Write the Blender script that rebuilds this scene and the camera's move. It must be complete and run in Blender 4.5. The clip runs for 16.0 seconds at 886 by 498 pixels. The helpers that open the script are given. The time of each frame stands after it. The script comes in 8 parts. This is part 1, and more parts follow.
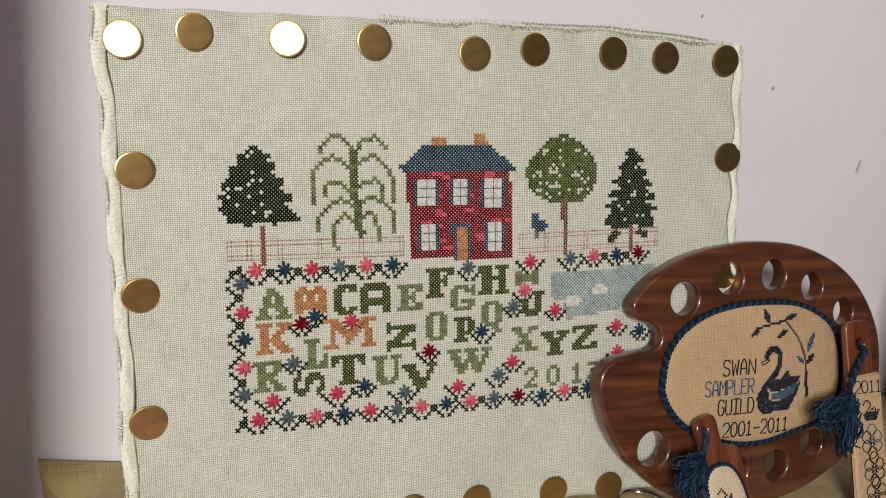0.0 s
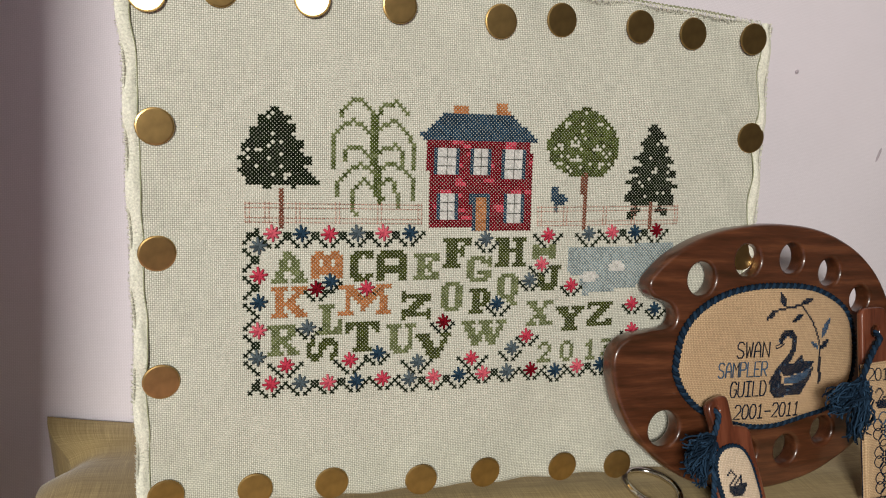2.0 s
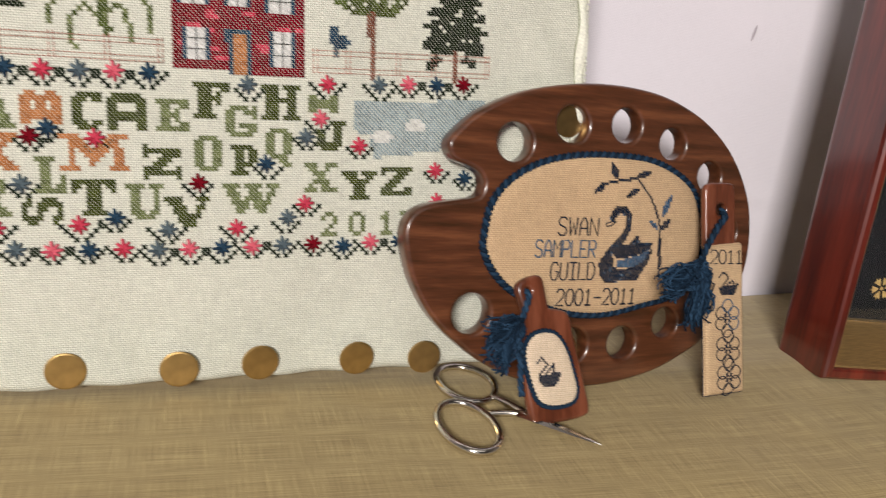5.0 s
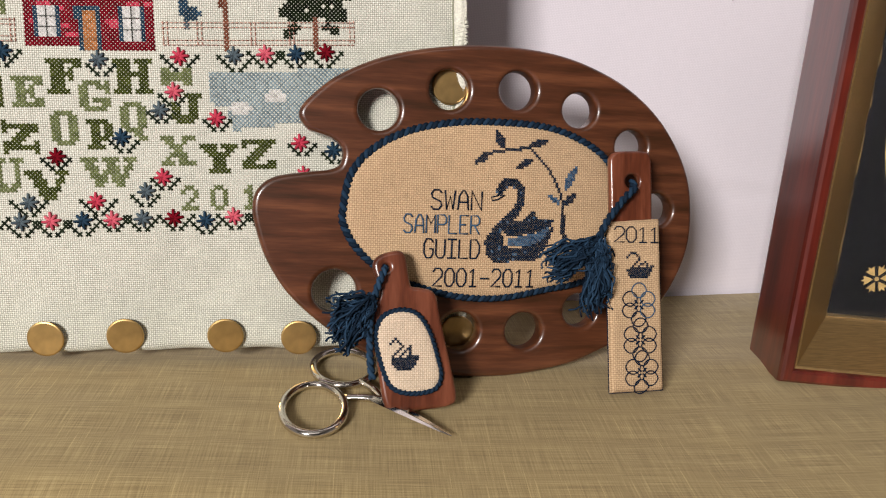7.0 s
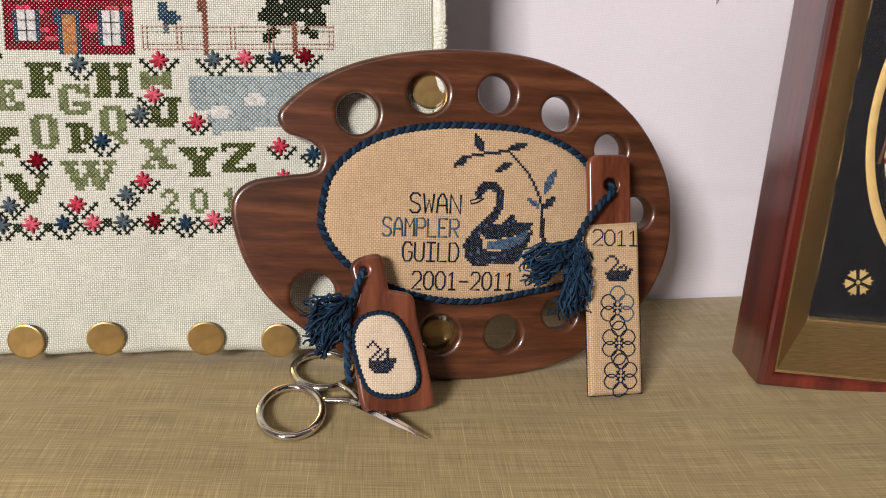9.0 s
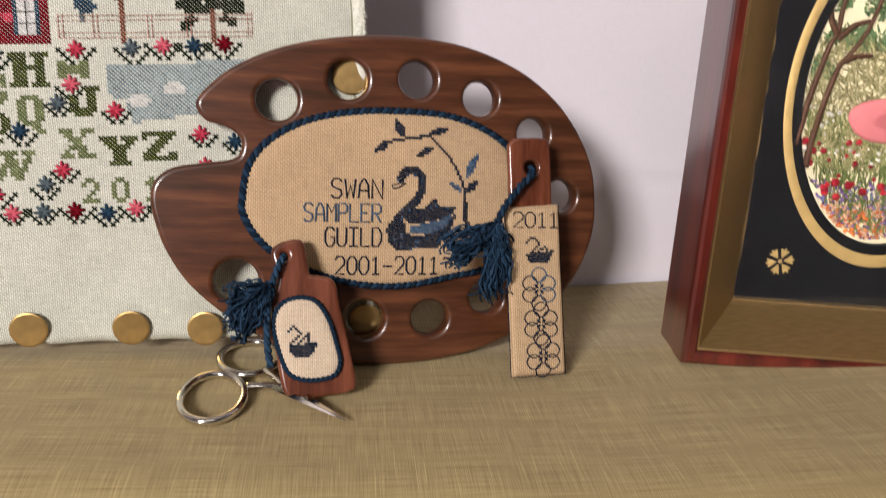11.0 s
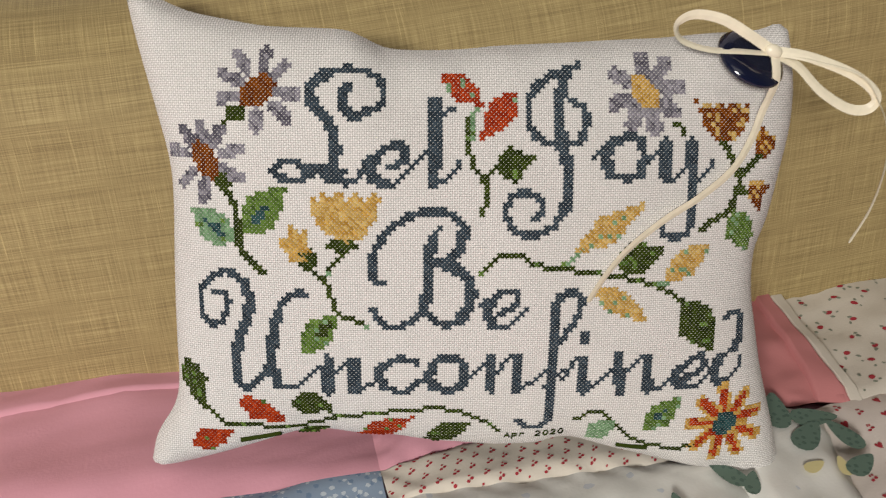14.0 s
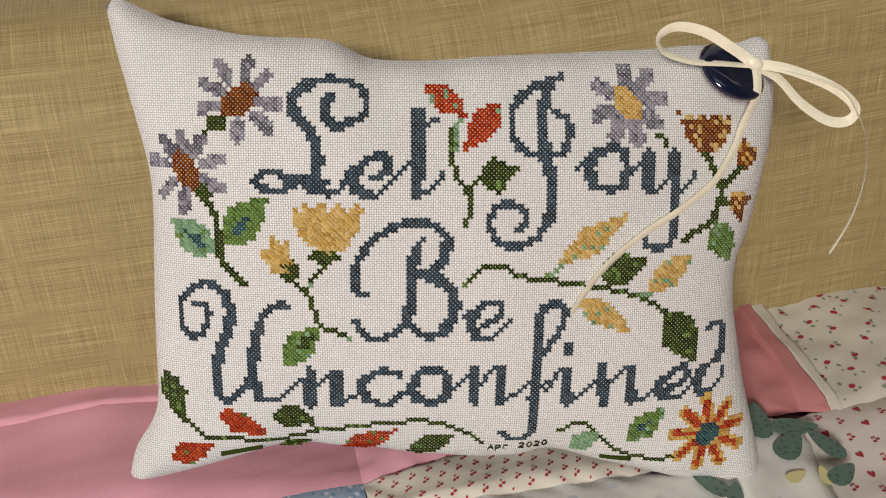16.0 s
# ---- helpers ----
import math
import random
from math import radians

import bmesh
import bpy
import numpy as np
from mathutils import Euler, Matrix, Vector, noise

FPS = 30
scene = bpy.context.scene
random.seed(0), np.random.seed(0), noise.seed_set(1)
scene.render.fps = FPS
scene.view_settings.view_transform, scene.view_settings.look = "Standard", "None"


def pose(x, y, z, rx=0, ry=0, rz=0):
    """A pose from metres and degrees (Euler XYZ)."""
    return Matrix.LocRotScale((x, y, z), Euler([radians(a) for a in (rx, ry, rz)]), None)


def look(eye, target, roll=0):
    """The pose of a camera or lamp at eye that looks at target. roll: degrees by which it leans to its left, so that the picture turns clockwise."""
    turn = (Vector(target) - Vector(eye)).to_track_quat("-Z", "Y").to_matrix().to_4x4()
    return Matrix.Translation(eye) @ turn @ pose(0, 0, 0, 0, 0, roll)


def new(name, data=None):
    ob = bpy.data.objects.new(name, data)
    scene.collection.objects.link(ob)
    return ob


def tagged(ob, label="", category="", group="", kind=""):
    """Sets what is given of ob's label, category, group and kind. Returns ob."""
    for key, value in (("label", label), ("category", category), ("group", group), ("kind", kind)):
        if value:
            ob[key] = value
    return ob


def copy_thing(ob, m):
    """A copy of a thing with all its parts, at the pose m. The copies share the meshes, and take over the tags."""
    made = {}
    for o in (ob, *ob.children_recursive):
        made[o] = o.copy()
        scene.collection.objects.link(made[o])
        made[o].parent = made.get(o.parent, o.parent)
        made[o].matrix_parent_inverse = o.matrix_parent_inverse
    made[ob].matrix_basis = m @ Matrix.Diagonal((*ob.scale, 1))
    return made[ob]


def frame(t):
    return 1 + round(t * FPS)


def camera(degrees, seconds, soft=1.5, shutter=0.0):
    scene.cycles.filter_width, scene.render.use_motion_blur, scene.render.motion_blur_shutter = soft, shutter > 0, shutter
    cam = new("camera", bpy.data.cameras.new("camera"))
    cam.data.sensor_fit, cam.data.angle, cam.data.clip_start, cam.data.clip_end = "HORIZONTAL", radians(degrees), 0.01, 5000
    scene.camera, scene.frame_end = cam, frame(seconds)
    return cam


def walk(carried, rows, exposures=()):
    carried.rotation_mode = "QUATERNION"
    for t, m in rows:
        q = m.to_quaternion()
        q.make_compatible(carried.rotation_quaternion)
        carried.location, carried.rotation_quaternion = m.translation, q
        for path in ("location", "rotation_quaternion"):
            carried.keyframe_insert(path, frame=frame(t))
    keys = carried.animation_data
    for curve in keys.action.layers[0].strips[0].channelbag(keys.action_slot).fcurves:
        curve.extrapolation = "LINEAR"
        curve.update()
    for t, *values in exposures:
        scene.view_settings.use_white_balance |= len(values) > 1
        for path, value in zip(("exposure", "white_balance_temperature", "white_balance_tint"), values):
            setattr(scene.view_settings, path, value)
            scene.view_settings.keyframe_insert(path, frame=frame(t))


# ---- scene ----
cam = camera(60.0, 16.0, soft=1.1, shutter=0.5)
PATH = [
    (0, (-0.145, -0.439, 0.258), (0.454, 1.428, -0.132), 5.0),
    (0.5, (-0.146, -0.436, 0.258), (0.459, 1.431, -0.125), 5.3),
    (1, (-0.153, -0.436, 0.249), (0.448, 1.434, -0.129), 5.9),
    (1.5, (-0.156, -0.436, 0.247), (0.449, 1.426, -0.162), 6.6),
    (2, (-0.152, -0.435, 0.248), (0.442, 1.426, -0.183), 7.0),
    (2.5, (-0.151, -0.443, 0.253), (0.437, 1.42, -0.175), 6.9),
    (3, (-0.149, -0.446, 0.249), (0.446, 1.418, -0.166), 7.1),
    (3.5, (-0.147, -0.44, 0.247), (0.452, 1.422, -0.171), 7.6),
    (4, (-0.127, -0.433, 0.235), (0.482, 1.422, -0.197), 7.9),
    (4.5, (-0.078, -0.424, 0.207), (0.562, 1.41, -0.271), 7.8),
    (5, (-0.025, -0.42, 0.19), (0.641, 1.395, -0.32), 7.5),
    (5.2, (-0.007, -0.419, 0.192), (0.631, 1.401, -0.339), 7.2),
    (7.3, (0.153, -0.44, 0.175), (0.362, 1.488, -0.312), 4.1),
    (7.5, (0.155, -0.441, 0.175), (0.364, 1.49, -0.304), 4.0),
    (8, (0.156, -0.439, 0.175), (0.36, 1.49, -0.315), 4.0),
    (10.3, (0.159, -0.44, 0.18), (0.406, 1.483, -0.313), 4.6),
    (10.5, (0.167, -0.445, 0.178), (0.402, 1.485, -0.288), 4.2),
    (11, (0.188, -0.448, 0.171), (0.456, 1.473, -0.316), 3.6),
    (11.5, (0.188, -0.451, 0.128), (0.511, 1.417, -0.511), 2.5),
    (12, (0.204, -0.49, 0.101), (0.557, 1.308, -0.701), 0.9),
    (12.5, (0.227, -0.524, 0.084), (0.621, 1.192, -0.864), -0.7),
    (13, (0.237, -0.548, 0.071), (0.679, 1.104, -0.966), -1.1),
    (13.5, (0.237, -0.547, 0.074), (0.718, 1.083, -0.981), -0.7),
    (14, (0.24, -0.549, 0.077), (0.768, 1.067, -0.977), -0.2),
    (14.5, (0.245, -0.553, 0.086), (0.795, 1.065, -0.954), 0.0),
    (15, (0.242, -0.549, 0.084), (0.811, 1.066, -0.951), 0.3),
    (15.5, (0.243, -0.548, 0.079), (0.816, 1.064, -0.957), 0.4),
    (16, (0.24, -0.547, 0.077), (0.817, 1.065, -0.958), 0.6),
]
walk(cam, [(t, look(eye, target, roll)) for t, eye, target, roll in PATH],
     exposures=[(0, -0.7, 6600, 8), (3.6, -0.7, 6600, 8), (4.8, -0.25, 6500, 10), (8.0, -0.25, 6450, 13), (11.5, -0.3, 6450, 14), (13.0, -0.75, 6700, 7), (16.0, -0.75, 6700, 7)])

random.seed(4)

# ---- light ----
world = bpy.data.worlds.new("room_air")
scene.world = world
world.use_nodes = True
world.node_tree.nodes["Background"].inputs[0].default_value = (0.95, 0.97, 1.0, 1)
world.node_tree.nodes["Background"].inputs[1].default_value = 0.25


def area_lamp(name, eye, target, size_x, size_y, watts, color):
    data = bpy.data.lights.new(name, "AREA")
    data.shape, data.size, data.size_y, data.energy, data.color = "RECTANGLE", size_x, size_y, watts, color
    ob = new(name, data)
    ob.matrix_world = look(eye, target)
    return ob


# assumed key lamp, out of view at left front; stands where the cast shadows point
area_lamp("key_light", (-0.9, -1.95, 0.8), (0.15, 0.0, 0.05), 0.5, 0.4, 76, (1.0, 0.965, 0.925))
# unseen broad lamp overhead, added to fill the shadows
area_lamp("overhead_fill", (0.0, -1.5, 2.05), (0.05, -0.3, 0.0), 1.8, 1.2, 10, (1.0, 0.96, 0.92))

from mathutils.bvhtree import BVHTree


# ---- materials ----
def nodes_of(name, rough=0.7, metal=0.0):
    m = bpy.data.materials.new(name)
    m.use_nodes = True
    nt = m.node_tree
    b = nt.nodes["Principled BSDF"]
    b.inputs["Roughness"].default_value, b.inputs["Metallic"].default_value = rough, metal
    return m, nt, b


def node(nt, kind, **values):
    n = nt.nodes.new(kind)
    for key, v in values.items():
        if key == "op":
            n.operation = v
        elif key == "blend":
            n.data_type, n.blend_type = "RGBA", v
        else:
            n.inputs[int(key[1:]) if key[0] == "i" and key[1:].isdigit() else key].default_value = v
    return n


def math_node(nt, op, a, b=None):
    n = nt.nodes.new("ShaderNodeMath")
    n.operation = op
    for k, v in enumerate((a, b)):
        if v is None:
            continue
        if isinstance(v, (int, float)):
            n.inputs[k].default_value = v
        else:
            nt.links.new(v, n.inputs[k])
    return n.outputs[0]


def ramp(nt, value, stops):
    n = nt.nodes.new("ShaderNodeValToRGB")
    nt.links.new(value, n.inputs[0])
    els = n.color_ramp.elements
    for k, (p, c) in enumerate(stops):
        e = els[k] if k < 2 else els.new(p)
        e.position, e.color = p, (*c, 1)
    return n.outputs[0]


def noise_node(nt, vector, scale, detail=3.0, stretch=None):
    n = nt.nodes.new("ShaderNodeTexNoise")
    n.inputs["Scale"].default_value, n.inputs["Detail"].default_value = scale, detail
    if stretch:
        mp = nt.nodes.new("ShaderNodeMapping")
        mp.inputs["Scale"].default_value = stretch
        nt.links.new(vector, mp.inputs[0])
        vector = mp.outputs[0]
    nt.links.new(vector, n.inputs["Vector"])
    return n.outputs["Fac"]


def mix_color(nt, fac, a, b, blend="MIX"):
    n = nt.nodes.new("ShaderNodeMix")
    n.data_type, n.blend_type = "RGBA", blend
    for socket, v in ((n.inputs[0], fac), (n.inputs[6], a), (n.inputs[7], b)):
        if isinstance(v, (int, float)):
            socket.default_value = v
        elif isinstance(v, tuple):
            socket.default_value = (*v, 1)
        else:
            nt.links.new(v, socket)
    return n.outputs[2]


def bump(nt, b, height, strength, distance):
    n = nt.nodes.new("ShaderNodeBump")
    n.inputs["Strength"].default_value, n.inputs["Distance"].default_value = strength, distance
    nt.links.new(height, n.inputs["Height"])
    nt.links.new(n.outputs[0], b.inputs["Normal"])


def rgb(h):
    """Linear colour from a six-digit sRGB code."""
    v = [int(h[k:k + 2], 16) / 255 for k in (0, 2, 4)]
    return tuple(x / 12.92 if x < 0.04 else ((x + 0.055) / 1.055) ** 2.4 for x in v)


def weave(name, light, gap, pitch, rough=0.9, depth=0.6, blotch=0.12, slub=0.25):
    """Plain-woven cloth: thread centres light, gaps between threads darker, slubs and faint blotches; UV in metres."""
    m, nt, b = nodes_of(name, rough)
    uv = nt.nodes.new("ShaderNodeUVMap").outputs[0]
    sep = nt.nodes.new("ShaderNodeSeparateXYZ")
    wob = nt.nodes.new("ShaderNodeTexNoise")
    wob.inputs["Scale"].default_value = 60
    nt.links.new(uv, wob.inputs["Vector"])
    add = nt.nodes.new("ShaderNodeVectorMath")
    add.operation = "MULTIPLY_ADD"
    nt.links.new(wob.outputs["Color"], add.inputs[0])
    add.inputs[1].default_value = (pitch * 0.9,) * 3
    nt.links.new(uv, add.inputs[2])
    nt.links.new(add.outputs[0], sep.inputs[0])
    a = math_node(nt, "ABSOLUTE", math_node(nt, "SINE", math_node(nt, "MULTIPLY", sep.outputs[0], math.pi / pitch)))
    c = math_node(nt, "ABSOLUTE", math_node(nt, "SINE", math_node(nt, "MULTIPLY", sep.outputs[1], math.pi / pitch)))
    # over and under: the warp lies on top in one square, the weft in the next
    su = math_node(nt, "SINE", math_node(nt, "MULTIPLY", sep.outputs[0], math.pi / pitch))
    sv = math_node(nt, "SINE", math_node(nt, "MULTIPLY", sep.outputs[1], math.pi / pitch))
    over = math_node(nt, "GREATER_THAN", math_node(nt, "MULTIPLY", su, sv), 0.0)
    hu = math_node(nt, "MULTIPLY", math_node(nt, "POWER", a, 0.5), math_node(nt, "MULTIPLY_ADD", c, 0.45))
    hv = math_node(nt, "MULTIPLY", math_node(nt, "POWER", c, 0.5), math_node(nt, "MULTIPLY_ADD", a, 0.45))
    for n in (hu.node, hv.node):
        n.inputs[1].links[0].from_node.inputs[2].default_value = 0.55
    under = math_node(nt, "MULTIPLY", math_node(nt, "SUBTRACT", 1.0, over), hv)
    h = math_node(nt, "ADD", math_node(nt, "MULTIPLY", over, hu), under)
    warp = noise_node(nt, uv, 1.0, 2, (0.12 / pitch, 1.1 / pitch, 1))
    weft = noise_node(nt, uv, 1.0, 2, (1.1 / pitch, 0.12 / pitch, 1))
    threads = math_node(nt, "MULTIPLY", math_node(nt, "ADD", warp, weft), 0.5)
    # shading of thread flanks and crossing holes goes into the colour, besides the bump
    hole = math_node(nt, "POWER", math_node(nt, "MULTIPLY", math_node(nt, "SUBTRACT", 1.0, a), math_node(nt, "SUBTRACT", 1.0, c)), 1.1)
    lump = math_node(nt, "MULTIPLY", math_node(nt, "SUBTRACT", 1.0, hole), math_node(nt, "ADD", math_node(nt, "MULTIPLY", h, 0.62), 0.38))
    lump = math_node(nt, "MULTIPLY", lump, math_node(nt, "ADD", math_node(nt, "MULTIPLY", over, 0.22), 0.78))
    base = mix_color(nt, lump, gap, light)
    tone = ramp(nt, threads, ((0.3, (1 - slub,) * 3), (0.7, (1 + slub * 0.4,) * 3)))
    base = mix_color(nt, 1.0, base, tone, "MULTIPLY")
    big = ramp(nt, noise_node(nt, uv, 14, 4), ((0.3, (1 - blotch,) * 3), (0.7, (1.0,) * 3)))
    base = mix_color(nt, 1.0, base, big, "MULTIPLY")
    nt.links.new(base, b.inputs["Base Color"])
    bump(nt, b, math_node(nt, "ADD", h, math_node(nt, "MULTIPLY", threads, 0.8)), depth, pitch * 0.35)
    return m


def thread(name, colors, rough=0.8):
    """Stranded cotton: each stitch its own shade between the colours."""
    m, nt, b = nodes_of(name, rough)
    g = nt.nodes.new("ShaderNodeNewGeometry")
    colors = [tuple(v ** 1.25 * 0.6 * f for v in c) for c, f in zip(colors, [0.82] + [1.0] * (len(colors) - 2) + [1.2] * (len(colors) > 1))]
    stops = [(k / max(1, len(colors) - 1), c) for k, c in enumerate(colors)]
    if len(stops) == 1:
        c = colors[0]
        stops = [(0.0, tuple(v * 0.72 for v in c)), (1.0, tuple(min(1, v * 1.2) for v in c))]
    nt.links.new(ramp(nt, g.outputs["Random Per Island"], stops), b.inputs["Base Color"])
    b.inputs["Specular IOR Level"].default_value = 0.1
    return m


def plain(name, color, rough=0.5, metal=0.0, vary=0.12, scale=40, relief=0.0, coat=0.0, stretch=None):
    m, nt, b = nodes_of(name, rough, metal)
    pos = nt.nodes.new("ShaderNodeTexCoord").outputs["Object"]
    f = noise_node(nt, pos, scale, 5, stretch)
    nt.links.new(ramp(nt, f, ((0.3, tuple(v * (1 - vary) for v in color)), (0.7, tuple(min(1, v * (1 + vary)) for v in color)))), b.inputs["Base Color"])
    if relief:
        bump(nt, b, f, relief, 0.001)
    b.inputs["Coat Weight"].default_value = coat
    b.inputs["Coat Roughness"].default_value = 0.08
    return m


def wood(name, dark, mid, light, rough=0.3, coat=0.5, stretch=(9, 90, 90), scale=1.0):
    """Varnished wood with long grain along local x."""
    m, nt, b = nodes_of(name, rough)
    pos = nt.nodes.new("ShaderNodeTexCoord").outputs["Object"]
    f = noise_node(nt, pos, scale, 6, stretch)
    fine = noise_node(nt, pos, scale, 3, tuple(v * 7 for v in stretch))
    v = math_node(nt, "ADD", math_node(nt, "MULTIPLY", f, 0.75), math_node(nt, "MULTIPLY", fine, 0.25))
    nt.links.new(ramp(nt, v, ((0.34, dark), (0.5, mid), (0.66, light))), b.inputs["Base Color"])
    b.inputs["Coat Weight"].default_value, b.inputs["Coat Roughness"].default_value = coat, 0.1
    bump(nt, b, fine, 0.06, 0.0006)
    return m


M_LINEN = weave("pale_green_linen", rgb("f4f3e4"), rgb("7e7e68"), 0.0011, depth=0.9, blotch=0.06, slub=0.22)
M_FRINGE = plain("linen_fringe", rgb("deddcd"), 0.95, scale=900, vary=0.2, relief=0.3)
M_SEAM = plain("sage_seam_thread", rgb("8f9274"), 0.9, scale=600)
M_PAD = weave("tan_linen", rgb("e4c49c"), rgb("8e683f"), 0.00115, slub=0.22, blotch=0.18)
M_CREAM = weave("cream_linen", rgb("f2dfc6"), rgb("b08f6a"), 0.00105)
M_WHITE = weave("white_evenweave", rgb("faf7f5"), rgb("989290"), 0.0009, depth=0.8, blotch=0.04, slub=0.1)
M_BRASS = plain("brass", (0.58, 0.38, 0.15), 0.33, 1.0, 0.14, 150, relief=0.02)
M_STEEL = plain("polished_steel", (0.72, 0.68, 0.62), 0.14, 1.0, 0.08, 120)
M_WALNUT = wood("varnished_walnut", rgb("38200f"), rgb("512d1b"), rgb("6a3f27"), 0.32, 0.45, (14, 170, 170))
M_TAGWOOD = wood("red_varnished_wood", rgb("3e1c10"), rgb("60311f"), rgb("7b4530"), 0.28, 0.5, (120, 14, 120))
M_MAHOGANY = wood("mahogany_moulding", rgb("3a100b"), rgb("561a10"), rgb("72281a"), 0.34, 0.8, (60, 60, 7))
M_NAVY = thread("navy_cotton", [rgb("26394c"), rgb("385168"), rgb("4f6d88")])
M_NAVYDARK = thread("dark_navy_cotton", [rgb("1b2a3e"), rgb("2b4058")])
M_TEALBLUE = thread("faded_blue_cotton", [rgb("3f5f80"), rgb("6d8ba4")])


# ---- geometry helpers ----
class Sheet:
    """A flat drawing sheet in the room: origin, two unit axes and the length of one drawing unit."""

    def __init__(self, o, u, v, unit):
        self.o, self.u, self.v, self.unit = Vector(o), Vector(u), Vector(v), unit
        self.n = self.u.cross(self.v).normalized()

    def at(self, x, y, lift=0.0):
        return self.o + self.u * (x * self.unit) + self.v * (y * self.unit) + self.n * lift

    def matrix(self):
        return Matrix.Translation(self.o) @ Matrix((self.u, self.v, self.n)).transposed().to_4x4()


SAMPLER = Sheet((-0.1243, -0.0228, 0.0620), (0.9978, 0.0066, 0.0662), (-0.0665, 0.0993, 0.9928), 0.0022)
PALETTE = Sheet((0.2150, -0.0460, 0.0000), (0.9950, 0.0995, 0.0000), (-0.0156, 0.1564, 0.9876), 0.001)
TAG = Sheet((0.1800, -0.0830, 0.0030), (0.9968, 0.0797, 0.0000), (-0.0295, 0.3692, 0.9289), 0.001)
MARK = Sheet((0.3030, -0.0710, 0.0030), (0.9950, 0.0995, 0.0000), (-0.0258, 0.2582, 0.9658), 0.001)
FRAME = Sheet((0.3827, -0.0622, 0.0098), (0.9891, -0.1471, -0.0087), (0.0118, 0.0202, 0.9997), 0.001)
PILLOW = Sheet((0.3410, -0.2873, -0.0784), (0.9615, -0.2737, -0.0236), (0.1185, 0.3356, 0.9345), 0.0016)


def finish(bm, name, mats, smooth=True, matrix=None):
    me = bpy.data.meshes.new(name)
    bmesh.ops.recalc_face_normals(bm, faces=bm.faces) if matrix != "keep" else None
    bm.to_mesh(me)
    bm.free()
    for m in mats if isinstance(mats, (list, tuple)) else [mats]:
        me.materials.append(m)
    if smooth:
        for p in me.polygons:
            p.use_smooth = True
    return me


def part(name, bm, material, parent, label="", smooth=True, keep=False):
    ob = new(name, finish(bm, name, material, smooth, "keep" if keep else None))
    ob.parent = parent
    if label:
        ob["label"] = label
    return ob


def thing(name, label, category, group="", kind="", place=(0, 0, 0)):
    ob = new(name)
    ob.empty_display_size = 0.02
    ob.location = place
    return tagged(ob, label, category, group, kind)


def mesh_part(name, verts, faces, mats, parent, label="", slots=None, smooth=True, uvs=None):
    me = bpy.data.meshes.new(name)
    me.from_pydata([tuple(v) for v in verts], [], faces)
    for m in mats if isinstance(mats, (list, tuple)) else [mats]:
        me.materials.append(m)
    if slots:
        me.polygons.foreach_set("material_index", slots)
    if smooth:
        me.polygons.foreach_set("use_smooth", [True] * len(me.polygons))
    if uvs:
        layer = me.uv_layers.new(name="UVMap")
        for loop in me.loops:
            layer.data[loop.index].uv = uvs[loop.vertex_index]
    me.update()
    ob = new(name, me)
    if parent:
        ob.parent = parent
    if label:
        ob["label"] = label
    return ob


def smooth_path(points, steps=6, closed=False):
    """Catmull-Rom through the points."""
    pts = [Vector(p) for p in points]
    n = len(pts)
    out = []
    for k in range(n if closed else n - 1):
        if closed:
            a, b, c, d = (pts[(k + q) % n] for q in (-1, 0, 1, 2))
        else:
            a, b, c, d = pts[max(k - 1, 0)], pts[k], pts[k + 1], pts[min(k + 2, n - 1)]
        for s in range(steps):
            t = s / steps
            out.append(0.5 * (2 * b + (c - a) * t + (2 * a - 5 * b + 4 * c - d) * t * t + (3 * b - a - 3 * c + d) * t ** 3))
    if not closed:
        out.append(pts[-1].copy())
    return out


def tube(verts, faces, path, radius, sides=6, closed=False, taper=1.0):
    """Adds a tube along the path to the lists."""
    n, base = len(path), len(verts)
    up = Vector((0.3, -0.7, 0.65)).normalized()
    for k, p in enumerate(path):
        a, b = (path[(k - 1) % n], path[(k + 1) % n]) if closed else (path[max(k - 1, 0)], path[min(k + 1, n - 1)])
        d = (b - a).normalized() if (b - a).length > 1e-9 else Vector((1, 0, 0))
        x = d.cross(up)
        x = x.normalized() if x.length > 1e-4 else d.orthogonal().normalized()
        y = x.cross(d)
        r = radius * (1 + (taper - 1) * k / max(1, n - 1))
        for s in range(sides):
            w = 2 * math.pi * s / sides
            verts.append(p + x * (r * math.cos(w)) + y * (r * math.sin(w)))
    for k in range(n if closed else n - 1):
        for s in range(sides):
            a, b = base + k * sides + s, base + k * sides + (s + 1) % sides
            c, d = base + (k + 1) % n * sides + (s + 1) % sides, base + (k + 1) % n * sides + s
            faces.append((a, b, c, d))
    if not closed:
        faces.append(tuple(base + s for s in range(sides))[::-1])
        faces.append(tuple(base + (n - 1) * sides + s for s in range(sides)))


